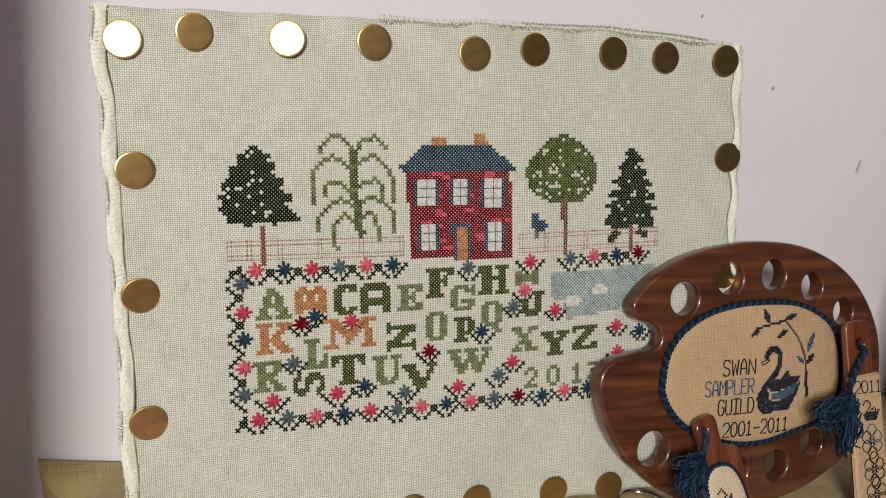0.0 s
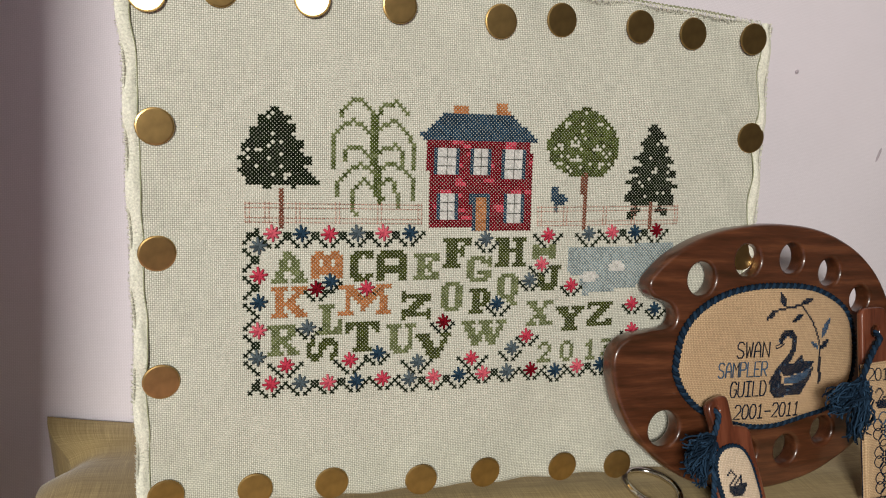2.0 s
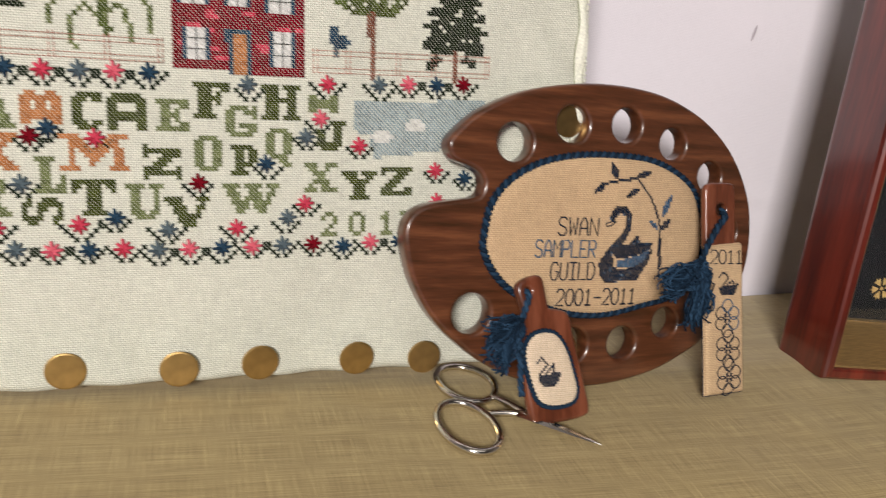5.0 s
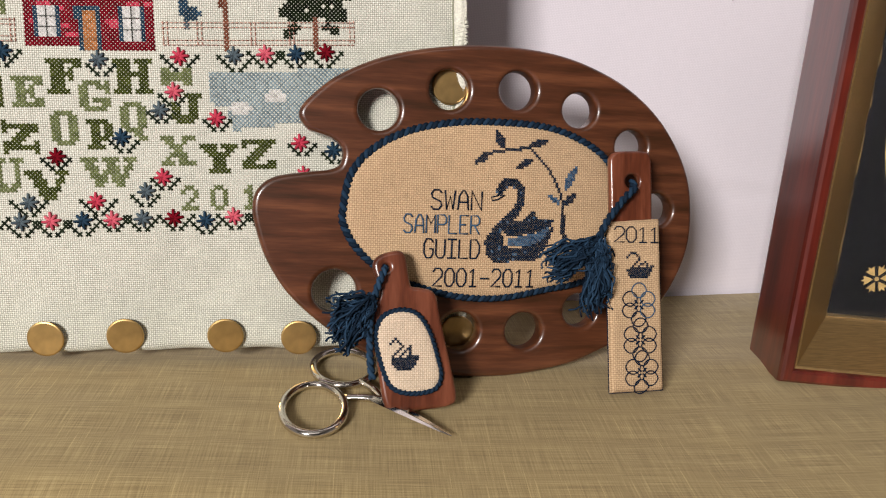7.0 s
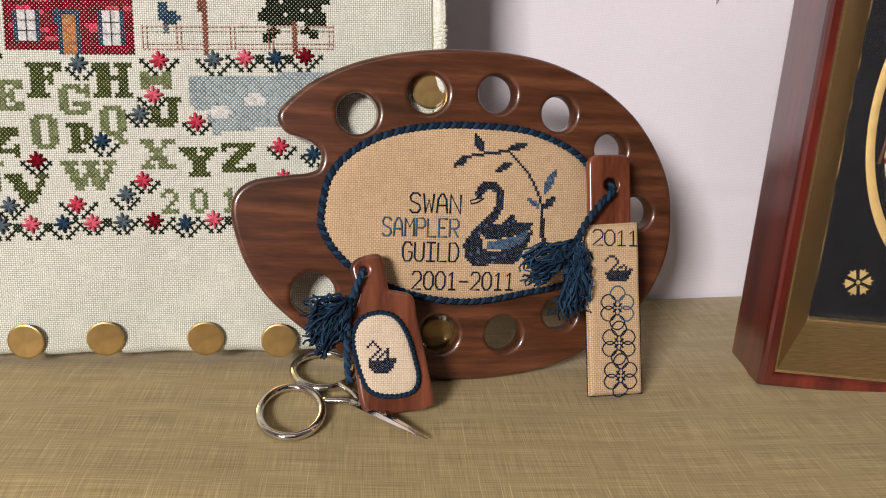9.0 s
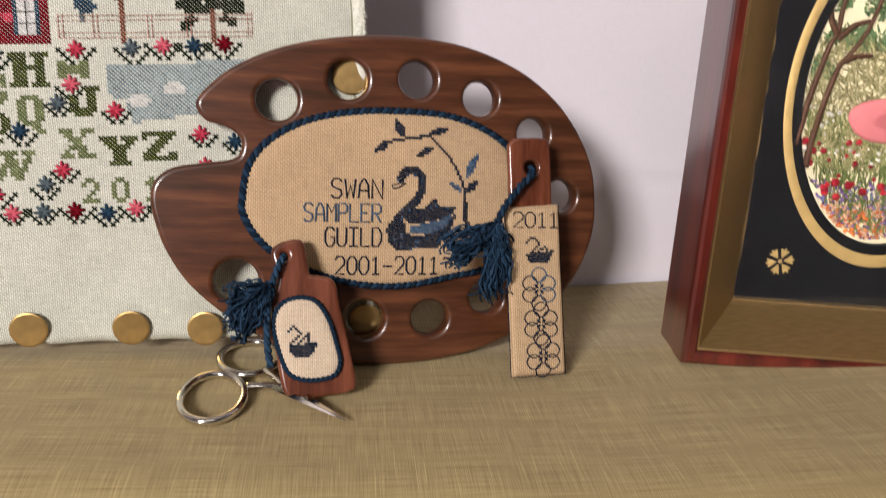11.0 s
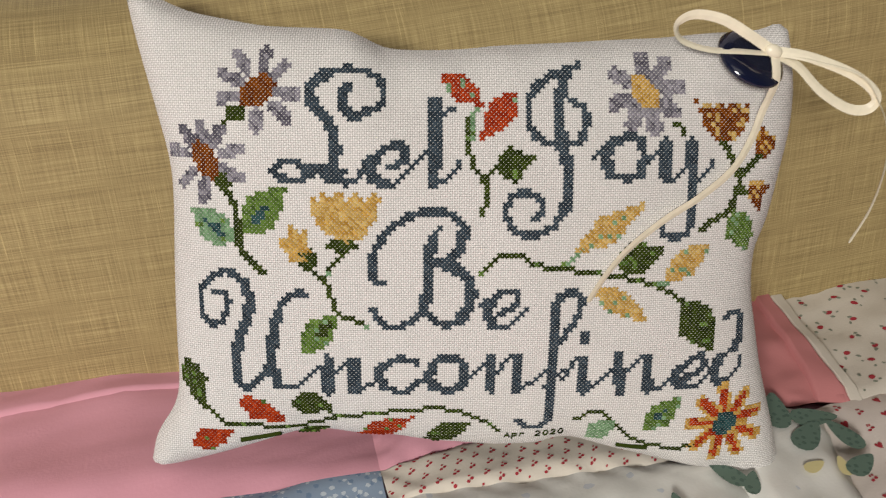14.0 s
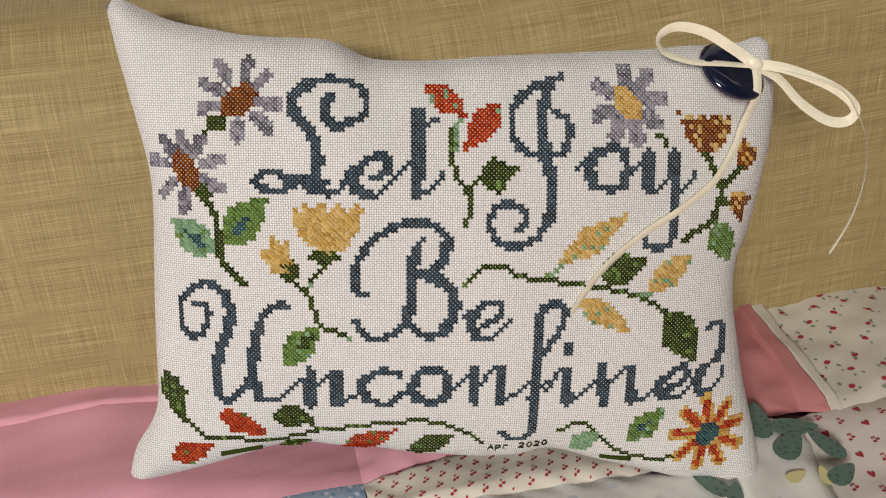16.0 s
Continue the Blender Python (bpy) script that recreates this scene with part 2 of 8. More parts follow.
def cord(name, path, radius, material, parent, label="", closed=False, lay=0.0045):
    """Two plies twisted round the path."""
    verts, faces = [], []
    dense = [path[0]]
    for p in path[1:] + ([path[0]] if closed else []):
        gap = (p - dense[-1]).length
        count = max(1, int(gap / (lay / 7)))
        q = dense[-1].copy()
        for s in range(1, count + 1):
            dense.append(q.lerp(p, s / count))
    if closed:
        dense.pop()
    length, total = 0.0, sum((dense[(k + 1) % len(dense)] - dense[k]).length for k in range(len(dense) if closed else len(dense) - 1))
    turns = max(1, round(total / lay))
    for ply in (0, 1):
        out, length = [], 0.0
        for k, p in enumerate(dense):
            a, b = (dense[k - 1], dense[(k + 1) % len(dense)]) if closed else (dense[max(k - 1, 0)], dense[min(k + 1, len(dense) - 1)])
            d = (b - a).normalized()
            x = d.cross(Vector((0.3, -0.7, 0.65))).normalized()
            y = x.cross(d)
            w = 2 * math.pi * (length / total * turns) + ply * math.pi
            out.append(p + (x * math.cos(w) + y * math.sin(w)) * radius * 0.5)
            if k + 1 < len(dense):
                length += (dense[k + 1] - p).length
        tube(verts, faces, out, radius * 0.62, 5, closed)
    return mesh_part(name, verts, faces, material, parent, label)


def plate(name, sheet, outline, thickness, bevel, material, parent, holes=(), label="", lift=0.0, steps=6):
    """A flat board with rounded edges, cut by round holes, lying in a sheet: its back at lift."""
    curve = bpy.data.curves.new(name, "CURVE")
    curve.dimensions, curve.fill_mode = "2D", "BOTH"
    curve.extrude, curve.bevel_depth, curve.bevel_resolution = max(thickness / 2 - bevel, 0.0001), bevel, 3
    unit = sheet.unit
    loops = [[(p.x * unit, p.y * unit) for p in smooth_path([(*q, 0) for q in outline], steps, True)]]
    for x, y, r in holes:
        loops.append([(unit * (x + r * math.cos(2 * math.pi * k / 36)), unit * (y + r * math.sin(2 * math.pi * k / 36))) for k in range(36)])
    c = Vector((sum(p[0] for p in loops[0]) / len(loops[0]), sum(p[1] for p in loops[0]) / len(loops[0])))
    for nth, loop in enumerate(loops):
        s = curve.splines.new("POLY")
        s.points.add(len(loop) - 1)
        s.use_cyclic_u = True
        area = sum(a[0] * b[1] - b[0] * a[1] for a, b in zip(loop, loop[1:] + loop[:1]))
        for k, p in enumerate(loop):
            s.points[k].co = (*p, 0, 1)
    tmp = bpy.data.objects.new(name, curve)
    scene.collection.objects.link(tmp)
    me = bpy.data.meshes.new_from_object(tmp.evaluated_get(bpy.context.evaluated_depsgraph_get()))
    bpy.data.objects.remove(tmp)
    me.name = name
    weld = bmesh.new()
    weld.from_mesh(me)
    bmesh.ops.remove_doubles(weld, verts=weld.verts, dist=0.00002)
    weld.to_mesh(me)
    weld.free()
    me.materials.clear()
    me.materials.append(material)
    for p in me.polygons:
        p.use_smooth = abs(p.normal.z) < 0.999
    ob = new(name, me)
    ob.parent = parent
    ob.matrix_world = sheet.matrix() @ Matrix.Translation((0, 0, lift + thickness / 2))
    if label:
        ob["label"] = label
    return ob


def inside(poly, x, y):
    odd, j = False, len(poly) - 1
    for k in range(len(poly)):
        (a, b), (c, d) = poly[k], poly[j]
        if (b > y) != (d > y) and x < (c - a) * (y - b) / (d - b) + a:
            odd = not odd
        j = k
    return odd


class Chart:
    """A stitch chart: cell -> colour slot. Cells are counted in sheet units times step."""

    def __init__(self, step=1.0):
        self.cells, self.step = {}, step

    def fill(self, poly, slot):
        xs, ys = [p[0] / self.step for p in poly], [p[1] / self.step for p in poly]
        poly = list(zip(xs, ys))
        for i in range(int(min(xs)) - 1, int(max(xs)) + 2):
            for j in range(int(min(ys)) - 1, int(max(ys)) + 2):
                if inside(poly, i + 0.5, j + 0.5):
                    self.cells[i, j] = slot
        return self

    def oval(self, p, rx, ry, slot, turn=0.0):
        c, s = math.cos(radians(turn)), math.sin(radians(turn))
        return self.fill([(p[0] + rx * c * math.cos(w) - ry * s * math.sin(w), p[1] + rx * s * math.cos(w) + ry * c * math.sin(w)) for w in (k * math.pi / 14 for k in range(28))], slot)

    def stroke(self, pts, slot, wide=1.0, smooth=True):
        path = smooth_path([(*p, 0) for p in pts], 8) if smooth and len(pts) > 2 else [Vector((*p, 0)) for p in pts]
        r = wide / 2
        if r <= 0.68:
            # a single row of crosses, stepping over corners
            run = []
            for a, b in zip(path, path[1:]):
                a, b = a / self.step, b / self.step
                n = max(1, int((b - a).length * 6))
                for k in range(n + 1):
                    p = a.lerp(b, k / n)
                    c = (math.floor(p.x), math.floor(p.y))
                    if not run or run[-1] != c:
                        run.append(c)
            k = 1
            while k < len(run) - 1:
                if abs(run[k - 1][0] - run[k + 1][0]) == 1 and abs(run[k - 1][1] - run[k + 1][1]) == 1:
                    run.pop(k)
                k += 1
            for c in run:
                self.cells[c] = slot
            return self
        for a, b in zip(path, path[1:]):
            a, b = a / self.step, b / self.step
            n = max(1, int((b - a).length * 4))
            for k in range(n + 1):
                p = a.lerp(b, k / n)
                for i in range(math.floor(p.x - r), math.floor(p.x + r) + 1):
                    for j in range(math.floor(p.y - r), math.floor(p.y + r) + 1):
                        if math.hypot(i + 0.5 - p.x, j + 0.5 - p.y) < r:
                            self.cells[i, j] = slot
        return self

    def leaf(self, a, b, wide, slot, vein=None):
        a, b = Vector(a), Vector(b)
        d = b - a
        q = Vector((-d.y, d.x)).normalized() * wide / 2
        self.fill([tuple(a), tuple(a + d * 0.2 + q * 0.6), tuple(a + d * 0.45 + q), tuple(a + d * 0.72 + q * 0.62), tuple(b + q * 0.05), tuple(b - q * 0.05), tuple(a + d * 0.72 - q * 0.6), tuple(a + d * 0.42 - q), tuple(a + d * 0.18 - q * 0.6)], slot)
        if vein is not None:
            self.stroke([tuple(a + d * 0.25), tuple(a + d * 0.8)], vein, 1, False)
        return self

    def dots(self, cells_every, slot, salt=0):
        for k in list(self.cells):
            if (k[0] * 7 + k[1] * 13 + salt) % cells_every == 0:
                self.cells[k] = slot
        return self

    def glyph(self, x, y, rows, slot):
        """Rows of a letter from the top; x, y the lower left cell."""
        for j, row in enumerate(reversed(rows)):
            for i, c in enumerate(row):
                if c != ".":
                    self.cells[x + i, y + j] = slot
        return self

    def sew(self, name, sheet, mats, parent, label="", ground=None, thick=0.28, half=(), lift=0.0):
        """Every cell becomes a cross of two raised bars on the ground."""
        verts, faces, slots = [], [], []
        unit = sheet.unit * self.step
        for (i, j), slot in self.cells.items():
            if slot is None:
                continue
            x, y = (i + 0.5) * self.step, (j + 0.5) * self.step
            p, n = sheet.at(x, y, lift), sheet.n
            if ground:
                p, n = ground(x, y)
            u = (sheet.u - n * sheet.u.dot(n)).normalized()
            v = n.cross(u)
            for bar, (du, dv) in enumerate(((1, 1), (1, -1))):
                if slot in half and bar:
                    continue
                d = (u * du + v * dv) * (unit * 0.54)
                w = (u * -dv + v * du).normalized() * (unit * thick * 0.5)
                low, high = n * (unit * 0.02), n * (unit * (0.26 + 0.18 * bar))
                d = d * (0.94 + 0.1 * random.random())
                k = len(verts)
                verts += [p - d - w + low, p - d + high * 0.35, p - d + w + low, p - w * 1.12 + low + high * 0.3, p + high, p + w * 1.12 + low + high * 0.3, p + d - w + low, p + d + high * 0.35, p + d + w + low]
                faces += [(k, k + 3, k + 4, k + 1), (k + 1, k + 4, k + 5, k + 2), (k + 3, k + 6, k + 7, k + 4), (k + 4, k + 7, k + 8, k + 5)]
                slots += [slot] * 4
        if not verts:
            return None
        ob = mesh_part(name, verts, faces, mats, parent, label, slots)
        return ob


def backstitch(name, sheet, lines, radius, material, parent, label="", ground=None, lift=0.0):
    """Thin straight stitches along polylines in sheet units."""
    verts, faces = [], []
    for line in lines:
        pts = []
        for x, y in line:
            pts.append(ground(x, y)[0] if ground else sheet.at(x, y, lift))
        tube(verts, faces, pts, radius, 4)
    return mesh_part(name, verts, faces, material, parent, label)


def ground_of(ob, sheet, far=0.06):
    """The point and normal of a surface over a place of the sheet."""
    bm = bmesh.new()
    bm.from_mesh(ob.data)
    bm.transform(ob.matrix_world)
    tree = BVHTree.FromBMesh(bm)
    bm.free()

    def find(x, y):
        p, n, _, _ = tree.ray_cast(sheet.at(x, y, far), -sheet.n)
        if p is None:
            return sheet.at(x, y), sheet.n
        return (p, n if n.dot(sheet.n) > 0 else -n)
    return find


# ---- the setting ----
def shelf_z(x, y=0.0):
    return (0.02 if x < 0.2 else 0.042) * (x - 0.2) + 0.04 * max(0.0, x - 0.31) - 0.09 * max(0.0, -0.035 - y)


M_WALL = weave("white_wall_cloth", rgb("e9e2e8"), rgb("d6ced4"), 0.0011, depth=0.12, blotch=0.03, slub=0.04)
# grey kept low so that the unseen room bounces less light
M_ROOM = plain("room_paint", (0.29, 0.275, 0.26), 0.9, vary=0.05, scale=3)


def slub_cloth(name, light, mid, dark):
    """Unevenly spun furnishing cloth with long streaks both ways; UV in metres."""
    m, nt, b = nodes_of(name, 0.75)
    uv = nt.nodes.new("ShaderNodeUVMap").outputs[0]
    long_u = noise_node(nt, uv, 1.0, 4, (26, 1900, 1))
    long_v = noise_node(nt, uv, 1.0, 4, (1900, 36, 1))
    wide_u = noise_node(nt, uv, 1.0, 3, (9, 170, 1))
    v = math_node(nt, "ADD", math_node(nt, "MULTIPLY", long_u, 0.45), math_node(nt, "MULTIPLY", long_v, 0.4))
    v = math_node(nt, "ADD", v, math_node(nt, "MULTIPLY", wide_u, 0.15))
    col = ramp(nt, v, ((0.37, dark), (0.5, mid), (0.63, light)))
    streak = ramp(nt, noise_node(nt, uv, 1.0, 2, (1300, 24, 1)), ((0.64, (0, 0, 0)), (0.71, (1, 1, 1))))
    col = mix_color(nt, math_node(nt, "MULTIPLY", streak, 0.5), col, tuple(min(1, c * 1.35) for c in light))
    nt.links.new(col, b.inputs["Base Color"])
    b.inputs["Sheen Weight"].default_value = 0.25
    b.inputs["Sheen Roughness"].default_value = 0.4
    bump(nt, b, v, 0.5, 0.0005)
    return m


M_SHELF = slub_cloth("olive_tan_slub_cloth", rgb("b8a473"), rgb("9d895d"), rgb("837049"))


def grid_mesh(name, nu, nv, place, mats, parent=None, label="", uv=None, flip=False):
    verts, uvs, faces = [], [], []
    for j in range(nv + 1):
        for i in range(nu + 1):
            verts.append(Vector(place(i / nu, j / nv)))
            uvs.append(uv(i / nu, j / nv) if uv else (i / nu, j / nv))
    for j in range(nv):
        for i in range(nu):
            a = j * (nu + 1) + i
            f = (a, a + 1, a + nu + 2, a + nu + 1)
            faces.append(f[::-1] if flip else f)
    return mesh_part(name, verts, faces, mats, parent, label, uvs=uvs)


def front_y(x):
    return -0.190 - 0.105 * (x - 0.12)


def shelf_profile(x, s):
    """A point of the block's skin, s running from the back over the top and the rounded edge down the front; and its run length."""
    r = 0.055
    top = 0.088 - (front_y(x) + r)
    arc, drop = r * math.pi / 2, 0.16
    d = s * (top + arc + drop)
    zt = shelf_z(x, max(0.088 - d, front_y(x) + 0.02))
    if d < top:
        y, z = 0.088 - d, zt
    elif d < top + arc:
        w = (d - top) / r
        y, z = front_y(x) + r - r * math.sin(w), zt - r + r * math.cos(w)
    else:
        y, z = front_y(x) - 0.16 * (d - top - arc), zt - r - (d - top - arc)
    sag = 0.0012 * noise.noise((x * 9, d * 9, 3.1)) + 0.0005 * noise.noise((x * 40, d * 40, 1.0))
    return Vector((x, y - sag, z + sag)), d


def build_shelf():
    x0, x1 = -0.241, 1.15

    def end_round(x):
        """The left end is soft: the skin draws in near it."""
        k = max(0.0, 1 - (x - x0) / 0.03)
        return 0.012 * k * k

    def place(a, b):
        x = x0 + (x1 - x0) * a ** 1.15
        p, _ = shelf_profile(x, b)
        k = end_round(x)
        ear = 0.005 * max(0.0, 1 - (x - x0) / 0.05) * max(0.0, 1 - b / 0.12)
        pinch = max(0.0, 1 - (x - x0) / 0.075)
        groove = pinch * math.exp(-((b - 0.085) / 0.04) ** 2)
        roll = pinch * math.exp(-((b - 0.19) / 0.06) ** 2)
        p = p + Vector((0.017 * groove * pinch + 0.003 * roll, 0.004 * groove - 0.004 * roll, -0.007 * groove + 0.006 * roll))
        return p + Vector((-0.006 * max(0, 1 - (x - x0) / 0.02) * (1 - min(1, b * 6)), k * 0.3, -k + ear + k * max(0.0, 1 - b / 0.1)))

    shelf = thing("covered_ledge", "olive-tan slubbed cloth stretched over a long padded ledge", "ledge", kind="structure")
    grid_mesh("cloth_cover", 150, 70, place, M_SHELF, shelf, uv=lambda a, b: (x0 + (x1 - x0) * a ** 1.15, shelf_profile(0.2, b)[1]), flip=True)

    def side(a, b):
        p = place(0, b)
        return Vector((p.x + 0.05 * (1 - (1 - a) ** 2) * 0.25 + 0.002 * a, p.y, -0.2 * a + p.z * (1 - a))) if a else p
    grid_mesh("end_cover", 8, 70, side, M_SHELF, shelf, uv=lambda a, b: (a * 0.2, b * 0.5))
    return shelf


def build_wall():
    def place(a, b):
        x, z = -0.75 + 2.4 * a, -0.22 + 1.4 * b
        # small step in the wall that stands in for a slanting shadow edge
        shade_edge = -0.238 - 0.1 * (z - 0.14)
        y = 0.092
        y += 0.0022 / (1 + math.exp(min(50, (x - shade_edge) / 0.0025)))
        left = max(0.0, -0.268 - x)
        y -= 0.4 * left
        crease = 0.118 - 0.04 * (x + 0.25)
        y += 0.0011 * math.exp(-((z - crease) / 0.0028) ** 2) - 0.0006 * math.exp(-((z - crease - 0.008) / 0.005) ** 2)
        y += 0.0016 * noise.noise((x * 7, z * 5, 0.4))
        return Vector((x, y, z))
    wall = grid_mesh("wall_north", 330, 230, place, M_WALL, uv=lambda a, b: (2.4 * a, 1.4 * b))
    tagged(wall, "white cloth-covered wall with a faint pressed crease", "wall", kind="structure")
    # added side panel, mostly out of view; length and slant set to shade the left end
    side = grid_mesh("wall_west_shade_panel", 40, 60, lambda p, q: Vector((-0.283 - 0.008 * p + 0.0012 * noise.noise((p * 12, q * 6, 8)), 0.10 - 0.20 * p, -0.22 + 1.0 * q)), M_WALL, uv=lambda p, q: (p * 0.2, q))
    tagged(side, "white cloth-covered return of the display wall", "wall", kind="structure")
    # unseen block that gives the added side panel its thickness
    back = bmesh.new()
    bmesh.ops.create_cube(back, size=1, matrix=Matrix.Translation((-0.3115, 0.0, 0.28)) @ Matrix.Rotation(radians(-2.35), 4, "Z") @ Matrix.Diagonal((0.04, 0.20, 1.0, 1)))
    tagged(new("wall_west_panel_backing", finish(back, "wall_west_panel_backing", M_ROOM, False)), "plain painted board behind the white cloth", "wall", kind="structure")
    back = bmesh.new()
    bmesh.ops.create_cube(back, size=1, matrix=Matrix.Translation((0.45, 0.16, 0.5)) @ Matrix.Diagonal((3.2, 0.08, 1.6, 1)))
    tagged(new("wall_backing", finish(back, "wall_backing", M_ROOM, False)), "plain painted wall behind the white cloth", "wall", kind="structure")
    for name, x, z, sx, sz in (("wall_mark", 0.293, 0.287, 0.0016, 0.0016), ("wall_mark", 0.394, 0.229, 0.0012, 0.0065), ("wall_mark", 0.217, 0.335, 0.0012, 0.0014)):
        bm = bmesh.new()
        bmesh.ops.create_uvsphere(bm, u_segments=10, v_segments=6, radius=1, matrix=Matrix.Translation((x, 0.0917, z)) @ Matrix.Rotation(radians(12), 4, "Y") @ Matrix.Diagonal((sx, 0.0009, sz, 1)))
        tagged(new(name, finish(bm, name, M_MARK)), "small grey pin mark pressed in the white wall", "mark", kind="structure")


M_MARK = plain("pin_mark", rgb("a89ea4"), 0.8)


def build_room():
    """The plain room that closes the place round the table."""
    for name, c, s in (("floor", (0.4, -1.4, -0.97), (5.0, 4.4, 0.1)), ("ceiling", (0.4, -1.4, 2.15), (5.0, 4.4, 0.1)), ("wall_south", (0.4, -3.6, 0.6), (5.0, 0.1, 3.3)),
                       ("wall_west", (-2.05, -1.4, 0.6), (0.1, 4.4, 3.3)), ("wall_east", (2.85, -1.4, 0.6), (0.1, 4.4, 3.3)), ("wall_far", (0.4, 0.75, 0.6), (5.0, 0.1, 3.3))):
        bm = bmesh.new()
        bmesh.ops.create_cube(bm, size=1, matrix=Matrix.Translation(c) @ Matrix.Diagonal((*s, 1)))
        tagged(new(name, finish(bm, name, M_ROOM, False)), "plain off-white room surface", name.split("_")[0], kind="structure")
    bm = bmesh.new()
    bmesh.ops.create_cube(bm, size=1, matrix=Matrix.Translation((0.45, -0.15, -0.235)) @ Matrix.Diagonal((1.9, 0.72, 0.05, 1)))
    bmesh.ops.bevel(bm, geom=bm.edges[:], offset=0.006, segments=2, affect="EDGES")
    tagged(new("display_table", finish(bm, "display_table", M_ROOM, False)), "pale display table under the quilt and ledge", "table")


def print_cloth(name, ground, specks, scale=130, cut=0.22, second=None):
    """Cotton with small printed sprigs."""
    m, nt, b = nodes_of(name, 0.85)
    uv = nt.nodes.new("ShaderNodeUVMap").outputs[0]
    base = mix_color(nt, noise_node(nt, uv, 30, 4), tuple(c * 0.9 for c in ground), ground)
    for k, (color, sc, c) in enumerate(specks):
        v = nt.nodes.new("ShaderNodeTexVoronoi")
        v.inputs["Scale"].default_value = sc
        v.inputs["Randomness"].default_value = 0.75
        mp = nt.nodes.new("ShaderNodeMapping")
        mp.inputs["Location"].default_value = (0.37 * k, 0.61 * k, 0)
        mp.inputs["Rotation"].default_value = (0, 0, 0.5 * k)
        nt.links.new(uv, mp.inputs[0])
        wob = nt.nodes.new("ShaderNodeTexNoise")
        wob.inputs["Scale"].default_value = sc * 3
        nt.links.new(mp.outputs[0], wob.inputs["Vector"])
        add = nt.nodes.new("ShaderNodeVectorMath")
        add.operation = "MULTIPLY_ADD"
        nt.links.new(wob.outputs["Color"], add.inputs[0])
        add.inputs[1].default_value = (0.35 / sc,) * 3
        nt.links.new(mp.outputs[0], add.inputs[2])
        nt.links.new(add.outputs[0], v.inputs["Vector"])
        mask = math_node(nt, "LESS_THAN", v.outputs["Distance"], c)
        base = mix_color(nt, mask, base, color)
    nt.links.new(base, b.inputs["Base Color"])
    bump(nt, b, noise_node(nt, uv, 700, 3), 0.15, 0.0006)
    return m


def build_quilt():
    # sprigged white and rose are toned darker, standing in for the pillow's shade
    red, pale = rgb("a3303a"), rgb("d6cdc1")
    pink = print_cloth("pink_cotton", rgb("e0a0b0"), ())
    rose = print_cloth("dusty_rose_cotton", rgb("c67f80"), ())
    sprig = print_cloth("white_cotton_with_red_sprigs", pale, ())
    hearts = print_cloth("white_cotton_with_red_hearts", rgb("dfd3cc"), ())
    blue = print_cloth("blue_cotton_with_white_flowers", rgb("9fb3cc"), ((rgb("d5dfe8"), 260, 0.3), (rgb("7f98b8"), 200, 0.25)))
    floral = print_cloth("white_cotton_with_green_leaves", rgb("e4e2dd"), ((rgb("c9ccd2"), 60, 0.12),))
    quilt = thing("patchwork_quilt", "patchwork quilt of pink, blue and sprigged white cottons", "quilt", place=(0.3, -0.35, -0.19))
    base = bmesh.new()
    bmesh.ops.create_cube(base, size=1, matrix=Matrix.Translation((0.15, -0.02, -0.0145)) @ Matrix.Diagonal((1.9, 0.55, 0.012, 1)))
    part("backing", base, pink, quilt)
    z = -0.19

    def patch(name, corners, mat, puff=0.0062, n=30, label=""):
        a, b, c, d = (Vector((*p, z)) for p in corners)

        def place(s, t):
            p = a.lerp(b, s).lerp(d.lerp(c, s), t)
            e = min(s, 1 - s, t, 1 - t)
            h = puff * (1 - (1 - min(1, e * 5)) ** 2) - 0.0015
            h += 0.0028 * noise.noise((p.x * 26, p.y * 34, 2)) + 0.0014 * noise.noise((p.x * 70, p.y * 90, 5)) + 0.0008 * (1 - min(1, e * 9)) * math.sin((p.x + p.y) * 420)
            return p + Vector((0, 0, h)) - quilt.location
        return grid_mesh(name, n * 2, n, place, mat, quilt, label, uv=lambda s, t: tuple((a.lerp(b, s).lerp(d.lerp(c, s), t)).xy))
    patch("patch", ((-0.4, -0.262), (0.288, -0.309), (0.30, -0.17), (-0.4, -0.12)), pink, label="plain pink cotton patch")
    patch("patch", ((-0.4, -0.212), (0.30, -0.234), (0.30, -0.205), (-0.4, -0.18)), pink, 0.008, label="folded pink hem of the quilt")
    patch("patch", ((-0.4, -0.42), (0.278, -0.45), (0.288, -0.309), (-0.4, -0.262)), blue, label="blue patch with white flowers")
    strip = patch("patch", ((0.288, -0.327), (0.44, -0.350), (0.44, -0.30), (0.288, -0.309)), sprig, 0.003, label="white patch with red sprigs")
    patch("patch", ((0.278, -0.45), (0.43, -0.46), (0.44, -0.350), (0.288, -0.327)), floral, label="white patch with leaf print")
    patch("patch", ((0.288, -0.309), (0.44, -0.318), (0.46, -0.19), (0.30, -0.17)), pink, label="plain pink cotton patch")
    patch("patch", ((0.44, -0.319), (0.523, -0.341), (0.543, -0.240), (0.46, -0.19)), rose, 0.003, label="dusty rose cotton patch")
    patch("patch", ((0.506, -0.336), (0.523, -0.3415), (0.5435, -0.240), (0.534, -0.240)), rose, 0.0062, 14, "turned rose edge of the patch")
    patch("patch", ((0.522, -0.3415), (0.529, -0.342), (0.5530, -0.238), (0.5425, -0.238)), sprig, 0.0048, 14, "frayed white seam allowance")
    buds = patch("patch", ((0.526, -0.341), (0.95, -0.365), (0.95, -0.22), (0.549, -0.236)), sprig, label="white patch with small red flowers")
